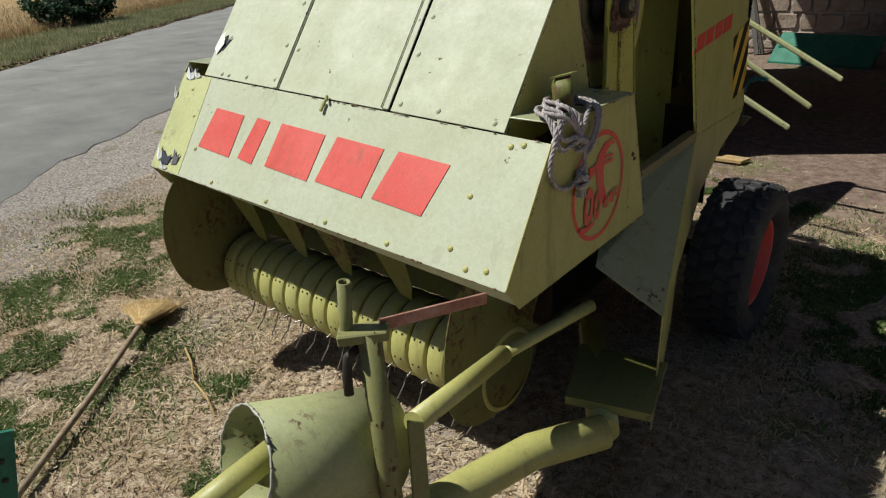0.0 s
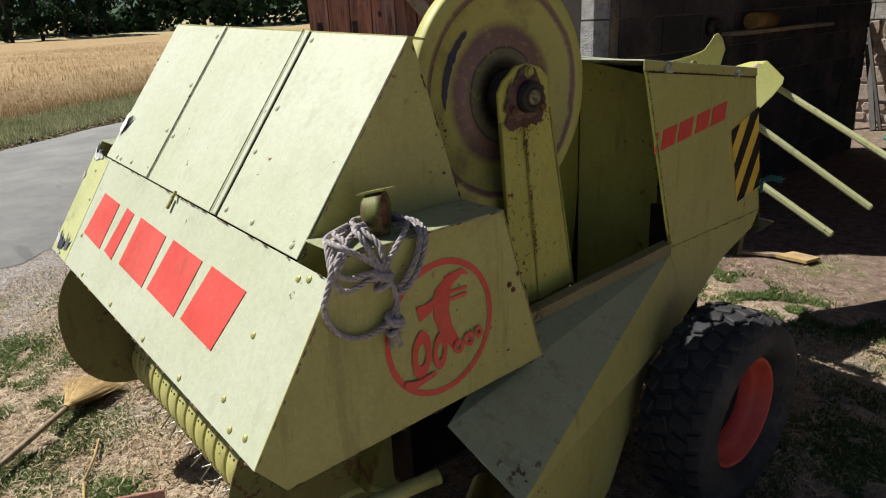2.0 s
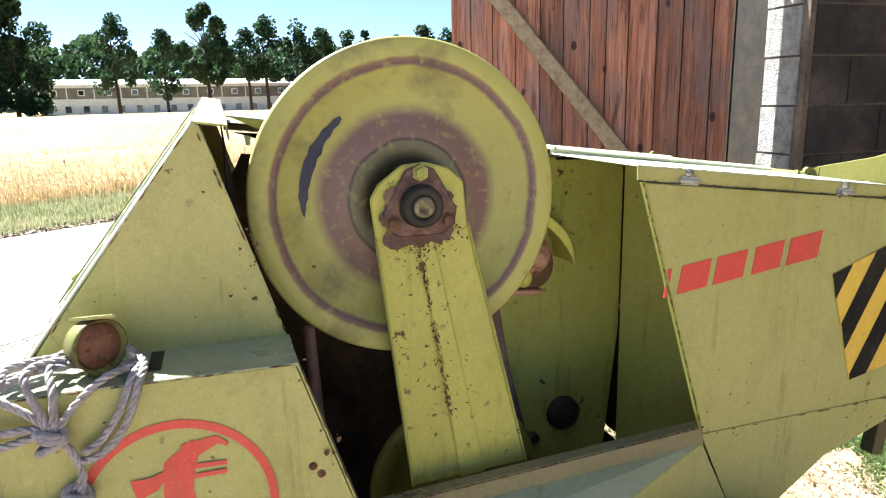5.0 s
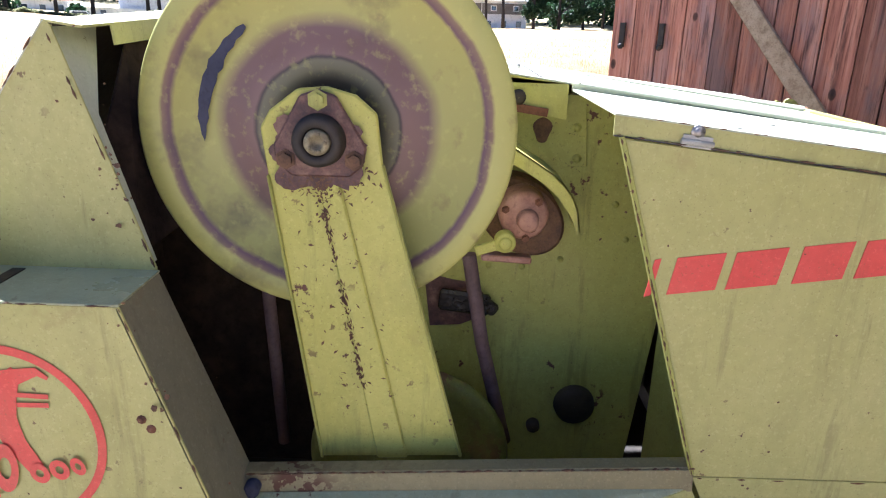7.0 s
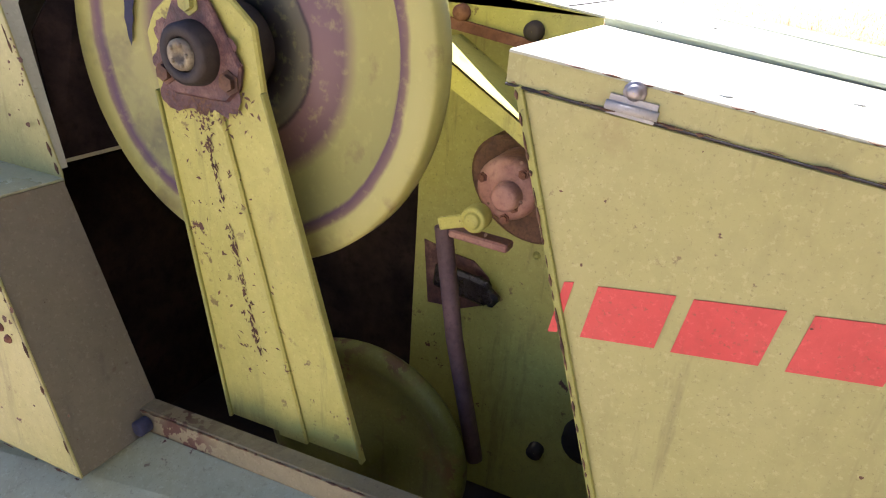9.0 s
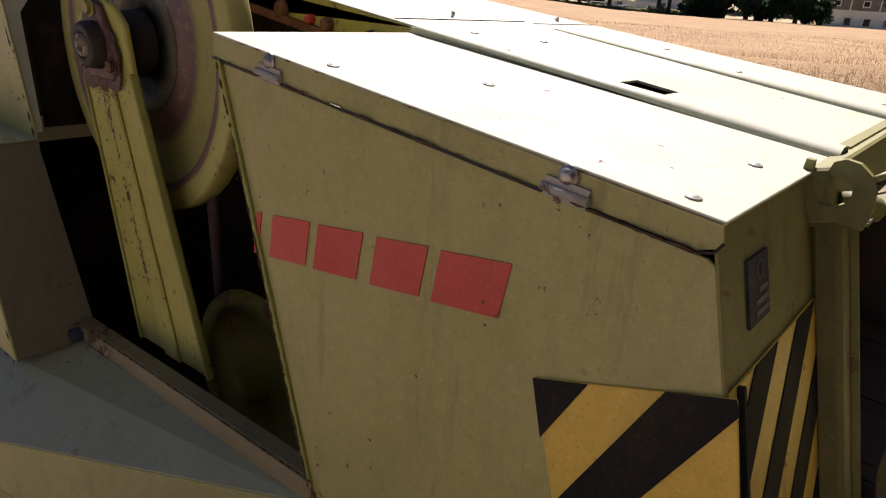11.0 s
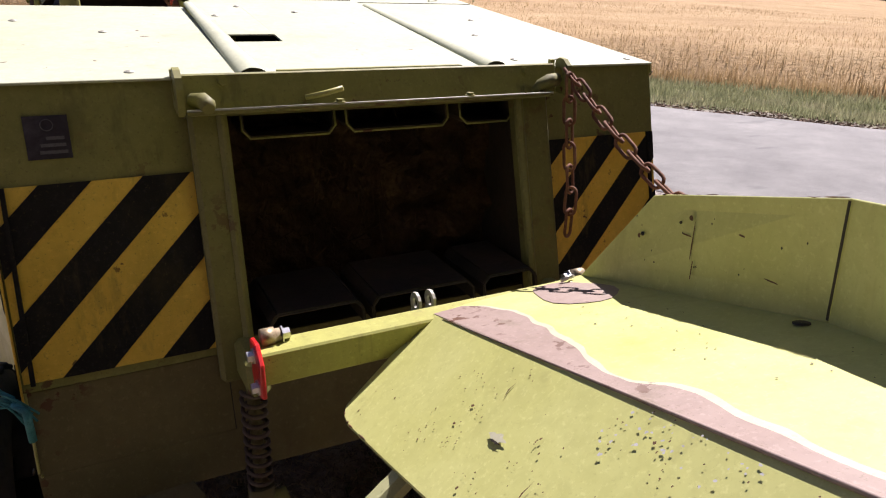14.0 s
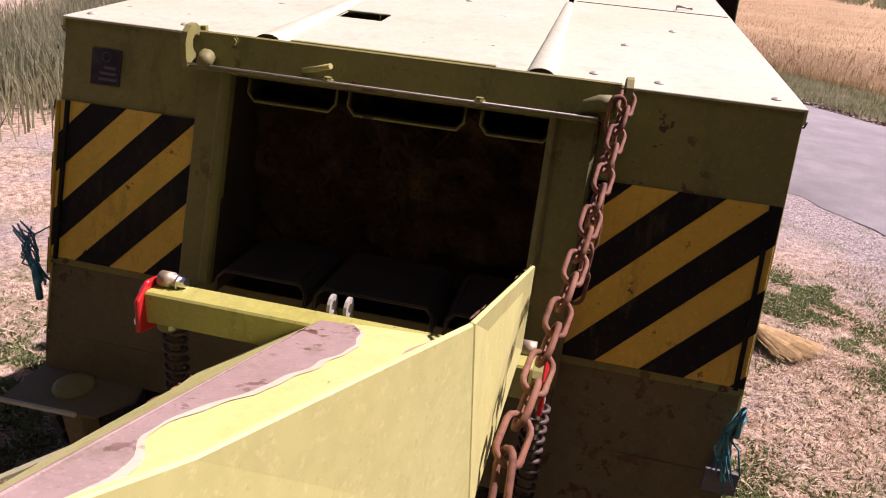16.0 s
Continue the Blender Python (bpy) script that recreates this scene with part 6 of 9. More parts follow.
# the pile on the corner
for path in (
    [(0.655, -1.700, 1.172), (0.660, -1.750, 1.172), (0.700, -1.806, 1.172), (0.742, -1.832, 1.150), (0.748, -1.849, 1.110), (0.746, -1.860, 1.079), (0.744, -1.855, 1.046), (0.744, -1.834, 1.012), (0.744, -1.797, 0.990), (0.744, -1.755, 0.987), (0.746, -1.722, 1.001), (0.748, -1.700, 1.030)],
    [(0.668, -1.640, 1.168), (0.690, -1.620, 1.172), (0.735, -1.660, 1.172), (0.748, -1.708, 1.131), (0.750, -1.730, 1.098)],
    [(0.650, -1.625, 1.180), (0.704, -1.606, 1.176), (0.742, -1.612, 1.160), (0.750, -1.626, 1.120), (0.750, -1.650, 1.080), (0.750, -1.680, 1.058), (0.752, -1.705, 1.056)],
    [(0.690, -1.612, 1.172), (0.736, -1.622, 1.166), (0.749, -1.640, 1.125), (0.748, -1.668, 1.085), (0.750, -1.695, 1.068)],
    [(0.755, -1.730, 1.100), (0.754, -1.712, 1.080), (0.752, -1.700, 1.040), (0.752, -1.707, 0.999), (0.752, -1.711, 0.980)],
    [(0.700, -1.815, 1.182), (0.738, -1.808, 1.178), (0.752, -1.790, 1.165), (0.754, -1.755, 1.138), (0.756, -1.728, 1.108)],
    [(0.690, -1.715, 1.182), (0.705, -1.760, 1.184), (0.740, -1.812, 1.166), (0.752, -1.830, 1.138), (0.753, -1.803, 1.118), (0.755, -1.760, 1.118), (0.757, -1.735, 1.112)],
    [(0.680, -1.716, 1.190), (0.700, -1.752, 1.192), (0.738, -1.760, 1.182), (0.756, -1.735, 1.120)],
    [(0.665, -1.712, 1.178), (0.640, -1.750, 1.176), (0.672, -1.800, 1.178), (0.712, -1.822, 1.172), (0.745, -1.836, 1.130), (0.750, -1.822, 1.098), (0.751, -1.790, 1.096), (0.753, -1.752, 1.106)],
    [(0.650, -1.735, 1.186), (0.690, -1.790, 1.190), (0.735, -1.795, 1.180), (0.748, -1.818, 1.150), (0.748, -1.845, 1.120)],
    [(0.685, -1.625, 1.186), (0.640, -1.640, 1.190), (0.632, -1.690, 1.188), (0.650, -1.725, 1.190), (0.700, -1.735, 1.186), (0.745, -1.725, 1.160), (0.755, -1.728, 1.110)],
):
    twisted([(x, y, z) for x, y, z in path], 0.0060, 70)
b = bmesh.new()
for i in range(26):
    a = rng.uniform(0, 6.28)
    p = V3((0.752, -1.712, 0.982))
    tube(b, [p, p + V3((0.008 * math.cos(a), 0.010 * math.sin(a), -0.015)), p + V3((0.012 * math.cos(a), 0.016 * math.sin(a), -0.036))], 0.0018, 4)
part("frayed_end", b, ROPE_M, rope, "frayed rope end", weld=False)
for cpt in ((0.757, -1.732, 1.100), (0.753, -1.710, 0.995)):
    b = bmesh.new()
    for k in range(3):
        pts = [V3(cpt) + V3((0.012 * math.cos(t) * (0.8 if k == 1 else 1), 0.017 * math.sin(t), 0.010 * math.sin(t + k * 2.1) + (k - 1) * 0.009)) for t in [2 * math.pi * j / 10 for j in range(10)]]
        tube(b, pts, 0.0070, 6, closed=True)
    part("knot", b, ROPE_M, rope, "knot in the rope", weld=False)

# ------------------------------------------------ twine
for name, path in (("twine_tuft", [(0.60, 0.14, 0.90), (0.615, 0.135, 0.925), (0.64, 0.115, 0.94), (0.665, 0.085, 0.948), (0.70, 0.055, 0.95)]), ("twine_tuft", [(-0.600, 0.135, 0.905), (-0.585, 0.15, 0.885), (-0.590, 0.155, 0.85), (-0.598, 0.16, 0.81)])):
    tuft = thing(name, path[0], "frayed blue baling twine tied at the rear corner", "twine", "twine on the rear corners")
    b = bmesh.new()
    rng = random.Random(7)
    for i in range(15):
        pts = []
        for k, p in enumerate(path):
            s = 0.0065 * (1 + k * 0.25)
            pts.append(V3(p) + V3((rng.gauss(0, s), rng.gauss(0, s), rng.gauss(0, s * 0.6))) * (0.5 if k == 1 else 1))
        tube(b, pts, 0.0018, 4)
    part("frayed_end", b, TWINE_M, tuft, weld=False)
    b = bmesh.new()
    tube(b, [V3(path[0]) + V3((0, 0.01, -0.03)), V3(path[0]) + V3((0.0, 0.012, 0.02)), V3(path[1])], 0.006, 6)
    part("knot", b, TWINE_M, tuft)
bm = bmesh.new()
box(bm, (-0.62, 0.150, 0.775), (-0.57, 0.156, 0.815))
solo("hanging_tag", bm, PALE, "pale tag hanging from the blue twine", "tag")

# ------------------------------------------------ step plate behind the wheel
bm = bmesh.new()
poly_plate(bm, [(0.62, 0.11, 0.725), (0.40, 0.15, 0.735), (0.385, 0.20, 0.736), (0.42, 0.262, 0.736), (0.61, 0.258, 0.727)], 0.006, (0, 0, 1))
beam(bm, (0.50, 0.21, 0.726), (0.50, 0.19, 0.58), 0.04, 0.04)
part("step_plate", bm, MUD_PAINT, baler, "muddy step plate", bevel=0.002)
bm = bmesh.new()
lathe(bm, (0.512, 0.195, 0.731), (0, 0, 1), [(0, 0.036), (0.007, 0.034), (0.009, 0.028), (0.009, 0.0005)], 24)
part("round_cap", bm, REAR_PAINT, baler, "round lime cap")
# sunlit edge put in as a strip of paler colour
bm = bmesh.new()
beam(bm, (0.612, 0.262, 0.727), (0.452, 0.266, 0.735), 0.006, 0.008)
part("plate_edge", bm, LIME_TOP, baler, "pale sunlit edge of the step plate", bevel=0.001)

# ------------------------------------------------ wheels


def tyre_wheel(cx, cy, cz, R, W, sgn):
    c = V3((cx, cy, cz))
    prof = [(-W * 0.30, R * 0.56), (-W * 0.45, R * 0.63), (-W * 0.53, R * 0.76), (-W * 0.47, R * 0.92), (-W * 0.36, R * 0.965), (0, R * 0.975), (W * 0.36, R * 0.965), (W * 0.47, R * 0.92), (W * 0.53, R * 0.76), (W * 0.45, R * 0.63), (W * 0.30, R * 0.56)]
    b = bmesh.new()
    lathe(b, c, (1, 0, 0), [(h * sgn, r) for h, r in prof], 64)
    rim_b = bmesh.new()
    k = sgn
    lathe(rim_b, c, (1, 0, 0), [(k * W * 0.33, R * 0.585), (k * W * 0.36, R * 0.56), (k * W * 0.34, R * 0.535), (k * W * 0.20, R * 0.52), (k * W * 0.14, R * 0.475), (k * W * 0.10, R * 0.445), (-k * W * 0.05, R * 0.43)], 40)
    disc_b = bmesh.new()
    lathe(disc_b, c, (1, 0, 0), [(-k * W * 0.05, R * 0.432), (-k * W * 0.22, R * 0.40), (-k * W * 0.24, R * 0.24), (-k * W * 0.18, R * 0.16), (k * W * 0.04, R * 0.14), (k * W * 0.06, R * 0.10), (k * W * 0.06, 0.0005)], 40)
    w = part("wheel", b, RUBBER, baler, "worn black tyre with blocky tread")
    # tread blocks in four staggered rows
    n = 30
    shared = {}
    for row, (h, wd) in enumerate(((-0.36, 0.17), (-0.12, 0.19), (0.12, 0.19), (0.36, 0.17))):
        for i in range(n):
            a = 2 * math.pi * (i + 0.5 * (row % 2) + 0.12 * row) / n
            drop = 0.955 if abs(h) > 0.3 else 0.97
            skew = 0.16 if row % 2 else -0.16
            m = Matrix.Translation(c) @ Matrix.Rotation(a, 4, "X") @ Matrix.Translation((h * W, 0, R * drop)) @ Matrix.Rotation(skew * 2, 4, "Z") @ Matrix.Rotation(radians(16) * (1 if h > 0 else -1) * (1 if abs(h) > 0.3 else 0.25), 4, "Y")
            if row not in shared:
                blk = bmesh.new()
                box(blk, (-W * wd / 2 * 1.1, -R * 0.072, -0.012), (W * wd / 2 * 1.1, R * 0.072, R * 0.036))
                shared[row] = finish(blk, "tread_block", RUBBER, 0.004)
            ob = new("tread_block", shared[row])
            ob.parent = w
            ob.matrix_basis = m
    part("rim", rim_b, RED, w, "red painted wheel rim")
    part("disc", disc_b, DARK, w, "dark dished wheel disc")
    for i in range(5):
        a = 2 * math.pi * i / 5
        bb = bmesh.new()
        hexbolt(bb, c + V3((-sgn * W * 0.21, R * 0.19 * math.cos(a), R * 0.19 * math.sin(a))), (sgn, 0, 0), 0.012, 0.014)
        part("wheel_nut", bb, RUST, w)


tyre_wheel(0.842, -0.50, 0.322, 0.325, 0.235, 1)
tyre_wheel(-0.46, -0.50, 0.322, 0.325, 0.20, -1)
bm = bmesh.new()
tube(bm, [(-0.42, -0.50, 0.322), (0.80, -0.50, 0.322)], 0.035, 12)
part("axle", bm, DARK, baler)

# ------------------------------------------------ pick-up drum, tines, shields
PC, PR = V3((0, -1.74, 0.335)), 0.140
for i in range(17):
    x = -0.785 + i * 0.0785
    c = V3((x, PC.y, PC.z + lean(x) * 0.6))
    bm = bmesh.new()
    lathe(bm, c, (1, 0, 0), [(0, PR - 0.016), (0.001, PR - 0.002), (0.004, PR), (0.033, PR + 0.003), (0.062, PR), (0.066, PR - 0.002), (0.067, PR - 0.016)], 44)
    band = part("pickup_band", bm, LIME, baler, "curved pale green pick-up band")
    for t in (0.17, 0.27, 0.36):
        a = 2 * math.pi * t
        d = V3((0, -math.sin(a), math.cos(a)))
        for h in (0.020, 0.045):
            bm = bmesh.new()
            lathe(bm, c + V3((h, 0, 0)) + d * (PR + 0.0015), d, [(0, 0.0045), (0.002, 0.0035), (0.002, 0.0004)], 6)
            part("rivet", bm, DARK, band)
bm = bmesh.new()
lathe(bm, (-0.80, PC.y, PC.z + 0.012), (1, 0, 0), [(0, 0.0005), (0, PR - 0.02), (1.33, PR - 0.02), (1.33, 0.0005)], 32)
part("pickup_drum", bm, DARK, baler)
for i in range(16):
    for row, (t, dx) in enumerate(((0.43, 0.0), (0.33, 0.012), (0.53, 0.006))):
        x = -0.7135 + i * 0.0785
        a = 2 * math.pi * t
        d = V3((0, -math.sin(a), math.cos(a)))
        e = V3((0, math.cos(a), math.sin(a)))
        bm = bmesh.new()
        p = V3((x, PC.y, PC.z + lean(x) * 0.6))
        reach = 0.245 if row != 1 else 0.165
        tube(bm, [p + d * 0.11, p + d * reach * 0.8, p + d * reach + e * 0.02 + V3((0.006 * ((i * 7) % 5 - 2), 0, 0))], 0.0028, 5)
        part("tine", bm, STEEL, baler)
# end shields
for x, r in ((-0.815, 0.0), (0.535, 0.0)):
    bm = bmesh.new()
    k = lean(x) * 0.6
    if x < 0:
        o = [(-1.60, 0.78), (-1.95, 0.80), (-2.04, 0.72), (-2.085, 0.58), (-2.07, 0.42), (-2.0, 0.30), (-1.88, 0.25), (-1.74, 0.26), (-1.60, 0.36)]
    else:
        o = [(-1.55, 0.74), (-1.97, 0.74), (-2.03, 0.62), (-2.055, 0.46), (-2.03, 0.33), (-1.95, 0.24), (-1.82, 0.20), (-1.68, 0.22), (-1.55, 0.32)]
    for _ in range(2):
        o = [q for a, b in zip(o, o[1:] + o[:1]) for q in ((0.75 * a[0] + 0.25 * b[0], 0.75 * a[1] + 0.25 * b[1]), (0.25 * a[0] + 0.75 * b[0], 0.25 * a[1] + 0.75 * b[1]))]
    poly_plate(bm, [(x, y, z + k) for y, z in o], 0.005, (1, 0, 0))
    # end shields lie in shade, so they get the darkened pillar paint
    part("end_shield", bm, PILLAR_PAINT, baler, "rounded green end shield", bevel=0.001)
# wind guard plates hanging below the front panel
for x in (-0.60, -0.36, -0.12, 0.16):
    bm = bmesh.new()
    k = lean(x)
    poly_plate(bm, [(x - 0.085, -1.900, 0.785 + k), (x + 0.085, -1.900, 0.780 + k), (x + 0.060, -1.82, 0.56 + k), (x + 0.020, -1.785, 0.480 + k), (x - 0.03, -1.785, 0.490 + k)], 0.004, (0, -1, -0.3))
    # guard plates darkened in colour for the shade under the panel lip
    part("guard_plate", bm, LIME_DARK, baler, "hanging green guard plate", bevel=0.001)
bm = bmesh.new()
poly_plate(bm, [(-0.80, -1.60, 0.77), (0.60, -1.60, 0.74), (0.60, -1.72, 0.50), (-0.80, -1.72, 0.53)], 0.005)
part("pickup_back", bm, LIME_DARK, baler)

# ------------------------------------------------ drawbar, stand, shaft guard
bm = bmesh.new()
tube(bm, [(0.60, -2.60, 0.31), (0.69, -2.24, 0.29), (0.765, -1.965, 0.285), (0.88, -1.77, 0.28)], 0.050, 16)
tube(bm, [(0.88, -1.77, 0.28), (0.62, -1.35, 0.33)], 0.046, 14)
drawbar = part("drawbar", bm, LIME, baler, "thick green drawbar tube")
bm = bmesh.new()
tube(bm, [(0.735, -2.388, 0.640), (0.665, -1.955, 0.556)], 0.026, 14)
tube(bm, [(0.665, -1.955, 0.556), (0.75, -1.62, 0.58)], 0.018, 12)
part("brace_tube", bm, LIME, baler, "diagonal green brace tube")
bm = bmesh.new()
tube(bm, [(0.706, -2.462, 0.895), (0.735, -2.475, 0.62), (0.760, -2.485, 0.05)], 0.024, 14)
stand = part("parking_stand", bm, STAND_PAINT, baler, "chipped green parking stand")
bm = bmesh.new()
rng = random.Random(91)
for i in range(70):
    zz = rng.uniform(0.45, 0.89)
    c = V3((0.706, -2.462, 0.895)).lerp(V3((0.735, -2.475, 0.62)), (0.895 - zz) / 0.275) if zz > 0.62 else V3((0.735, -2.475, 0.62)).lerp(V3((0.760, -2.485, 0.05)), (0.62 - zz) / 0.57)
    a, w, h = rng.uniform(0, 6.283), rng.uniform(0.06, 0.34) * rng.random() + 0.03, rng.uniform(0.002, 0.014)
    bm.faces.new([bm.verts.new(c + V3((math.cos(a + w * math.cos(t) * rng.uniform(0.6, 1.3)) * 0.0247, math.sin(a + w * math.cos(t)) * 0.0247, h * math.sin(t) * rng.uniform(0.6, 1.4)))) for t in [k * 0.785 for k in range(8)]])
part("flaked_paint", bm, STAIN, stand, "dark flakes of missing paint", weld=False)["kind"] = "stuff"
bm = bmesh.new()
lathe(bm, (0.665, -2.482, 0.885), (0.08, 0, 1), [(0, 0.0135), (0.115, 0.0135), (0.115, 0.010), (0.06, 0.010)], 14)
part("stand_handle", bm, STAND_PAINT, stand)
bm = bmesh.new()
beam(bm, (0.66, -2.50, 0.885), (0.735, -2.435, 0.893), 0.050, 0.022)
part("stand_head", bm, STAND_PAINT, stand, bevel=0.003)
bm = bmesh.new()
tube(bm, [(0.690, -2.475, 0.86), (0.680, -2.50, 0.845), (0.678, -2.505, 0.80), (0.684, -2.510, 0.765)], 0.010, 10)
part("stand_pin", bm, DARK, stand, "bent locking pin")
bm = bmesh.new()
beam(bm, (0.715, -2.440, 0.900), (0.80, -2.205, 0.880), 0.006, 0.026)
part("strap_bar", bm, STRAP_M, baler, "rusty flat strap bar", bevel=0.001)
bm = bmesh.new()
GA, GC = V3((0.22, 0.95, -0.36)).normalized(), V3((0.576, -2.574, 0.606))
lathe(bm, GC, GA, [(-0.12, 0.116), (0.20, 0.126), (0.20, 0.122), (-0.12, 0.112), (-0.12, 0.116)], 40)
guard = part("shaft_guard", bm, GUARD_PAINT, baler, "dull green drum-shaped shaft guard")
rng = random.Random(77)
gs = GA.orthogonal().normalized()
gt = GA.cross(gs)
ring = [GC - GA * (0.120 + rng.uniform(0, 0.003)) + (gs * math.cos(t) + gt * math.sin(t)) * (0.1145 + rng.uniform(-0.0015, 0.0015)) for t in [2 * math.pi * k / 60 for k in range(61)]]
bm = bmesh.new()
tube(bm, ring, [rng.uniform(0.0012, 0.0042) for _ in ring], 6)
part("torn_rim", bm, BARE, guard, "pale torn rim")
rusty_edge(guard, [p + GA * 0.002 + (p - GC) * 0.01 for p in ring], 78, 0.35, 0.003)
bm = bmesh.new()
tube(bm, [(0.47, -2.86, 0.53), (0.555, -2.62, 0.635)], 0.030, 14)
part("drive_shaft", bm, LIME, baler, "pale drive shaft tube")
bm = bmesh.new()
poly_plate(bm, [(0.750, -2.425, 0.68), (0.762, -2.39, 0.66), (0.775, -2.40, 0.40), (0.765, -2.445, 0.40)], 0.008)
part("stand_bracket", bm, STAND_PAINT, stand, bevel=0.002)
bm = bmesh.new()
poly_plate(bm, [(0.752, -1.765, 0.345), (0.99, -1.70, 0.345), (0.93, -1.45, 0.355), (0.66, -1.50, 0.355)], 0.012, (0, 0, 1))
poly_plate(bm, [(0.752, -1.766, 0.345), (0.99, -1.701, 0.345), (0.99, -1.701, 0.318), (0.752, -1.766, 0.318)], 0.005, (0.26, -0.96, 0))
part("under_tray", bm, REAR_PAINT, baler, "green tray under the skirt")

# ---------------------------------------------------------------- the place around


def ground_material():
    m, nt, b = base("dry_grass_ground", 0.95, 0.0, 0.2)
    straw = ramp(nt, [(0.38, (0.12, 0.08, 0.055)), (0.46, (0.38, 0.275, 0.19)), (0.54, (0.58, 0.46, 0.335)), (0.64, (0.74, 0.635, 0.49))], tex(nt, 22, 10, 0.8))
    grit = ramp(nt, [(0.41, (0.16, 0.135, 0.12)), (0.51, (0.36, 0.32, 0.29)), (0.62, (0.55, 0.505, 0.455))], tex(nt, 55, 7, 0.78))
    c = mix(nt, straw, grit, ramp(nt, [(0.47, 0.0), (0.62, 0.7)], tex(nt, 1.1, 4, 0.6)))
    c = mix(nt, c, (0.42, 0.28, 0.18), ramp(nt, [(0.54, 0.0), (0.66, 0.4)], tex(nt, 2.6, 6, 0.72, shift=(7, 3, 0))))
    co = nt.nodes.new("ShaderNodeTexCoord")
    dist = nt.nodes.new("ShaderNodeVectorMath")
    dist.operation = "DOT_PRODUCT"
    dist.inputs[1].default_value = (0.877, 0.48, 0)
    nt.links.new(co.outputs["Object"], dist.inputs[0])
    wob = nt.nodes.new("ShaderNodeMath")
    wob.operation = "MULTIPLY_ADD"
    wob.inputs[1].default_value = 1.6
    nt.links.new(tex(nt, 1.6, 5, 0.65), wob.inputs[0])
    nt.links.new(dist.outputs["Value"], wob.inputs[2])
    soil = ramp(nt, [(0.36, (0.13, 0.085, 0.065)), (0.5, (0.24, 0.17, 0.135)), (0.64, (0.36, 0.275, 0.225))], tex(nt, 14, 9, 0.78, shift=(3, 3, 1)))
    xyz = nt.nodes.new("ShaderNodeSeparateXYZ")
    nt.links.new(co.outputs["Object"], xyz.inputs[0])
    depth = nt.nodes.new("ShaderNodeMath")
    depth.operation = "MULTIPLY_ADD"
    depth.inputs[1].default_value = 2.4
    nt.links.new(tex(nt, 2.2, 5, 0.65, shift=(6, 1, 2)), depth.inputs[0])
    nt.links.new(xyz.outputs["Y"], depth.inputs[2])
    by_shed = nt.nodes.new("ShaderNodeMapRange")
    by_shed.inputs["From Min"].default_value, by_shed.inputs["From Max"].default_value = 2.10, 2.60
    nt.links.new(depth.outputs[0], by_shed.inputs["Value"])
    c = mix(nt, c, soil, by_shed.outputs[0])
    near_road = nt.nodes.new("ShaderNodeMapRange")
    near_road.inputs["From Min"].default_value, near_road.inputs["From Max"].default_value = -2.0, -2.9
    nt.links.new(wob.outputs[0], near_road.inputs["Value"])
    c = mix(nt, c, grit, near_road.outputs[0])
    verge = ramp(nt, [(0.36, (0.10, 0.12, 0.05)), (0.52, (0.20, 0.20, 0.09)), (0.66, (0.36, 0.29, 0.16))], tex(nt, 3.0, 7, 0.75, shift=(2, 8, 0)))
    far_side = nt.nodes.new("ShaderNodeMapRange")
    far_side.inputs["From Min"].default_value, far_side.inputs["From Max"].default_value = -8.1, -8.7
    nt.links.new(wob.outputs[0], far_side.inputs["Value"])
    c = mix(nt, c, verge, far_side.outputs[0])
    green = ramp(nt, [(0.35, (0.07, 0.10, 0.03)), (0.65, (0.22, 0.25, 0.09))], tex(nt, 30, 5, 0.7))
    c = mix(nt, c, green, ramp(nt, [(0.56, 0.0), (0.66, 0.75)], tex(nt, 1.7, 6, 0.7, shift=(4, 2, 0))))
    c = mix(nt, c, (0.08, 0.05, 0.03), ramp(nt, [(0.6, 0.0), (0.75, 0.6)], tex(nt, 90, 3, 0.6)))
    nt.links.new(c, b.inputs["Base Color"])
    bump(nt, b, tex(nt, 60, 8, 0.75), 0.9, 0.02)
    return m


def asphalt():
    m, nt, b = base("old_asphalt", 0.85, 0.0, 0.35)
    c = ramp(nt, [(0.3, (0.16, 0.155, 0.15)), (0.55, (0.23, 0.225, 0.215)), (0.75, (0.30, 0.29, 0.275))], tex(nt, 1.3, 8, 0.7))
    c = mix(nt, c, (0.09, 0.09, 0.09), ramp(nt, [(0.5, 0.0), (0.7, 0.5)], tex(nt, 160, 2, 0.6)))
    c = mix(nt, c, (0.10, 0.10, 0.10), ramp(nt, [(0.66, 0.0), (0.70, 0.45)], tex(nt, 0.8, 3, 0.5, (1.0, 4.0, 1))))
    nt.links.new(c, b.inputs["Base Color"])
    bump(nt, b, tex(nt, 220, 3, 0.7), 0.5, 0.006)
    return m


GROUND_M, ROAD_M = ground_material(), asphalt()
WHEAT_M = mottled("ripe_wheat", [(0.32, 0.21, 0.098), (0.40, 0.272, 0.132), (0.46, 0.333, 0.176)], 0.35, 0.95, 0.8, 0.1, fine=30)
WHEAT_B = mottled("wheat_stalks", [(0.35, 0.235, 0.108), (0.47, 0.332, 0.167), (0.54, 0.405, 0.225)], 2.0, 0.9, 0.2, 0.01, island=0.40)
GRASS_B = mottled("verge_grass", [(0.25, 0.275, 0.13), (0.38, 0.39, 0.215), (0.52, 0.47, 0.31)], 1.2, 0.85, 0.2, 0.01, island=0.5)
DRY_B = mottled("dry_blades", [(0.50, 0.36, 0.21), (0.74, 0.59, 0.39), (0.88, 0.78, 0.58)], 3.0, 0.9, 0.2, 0.01, island=0.62)
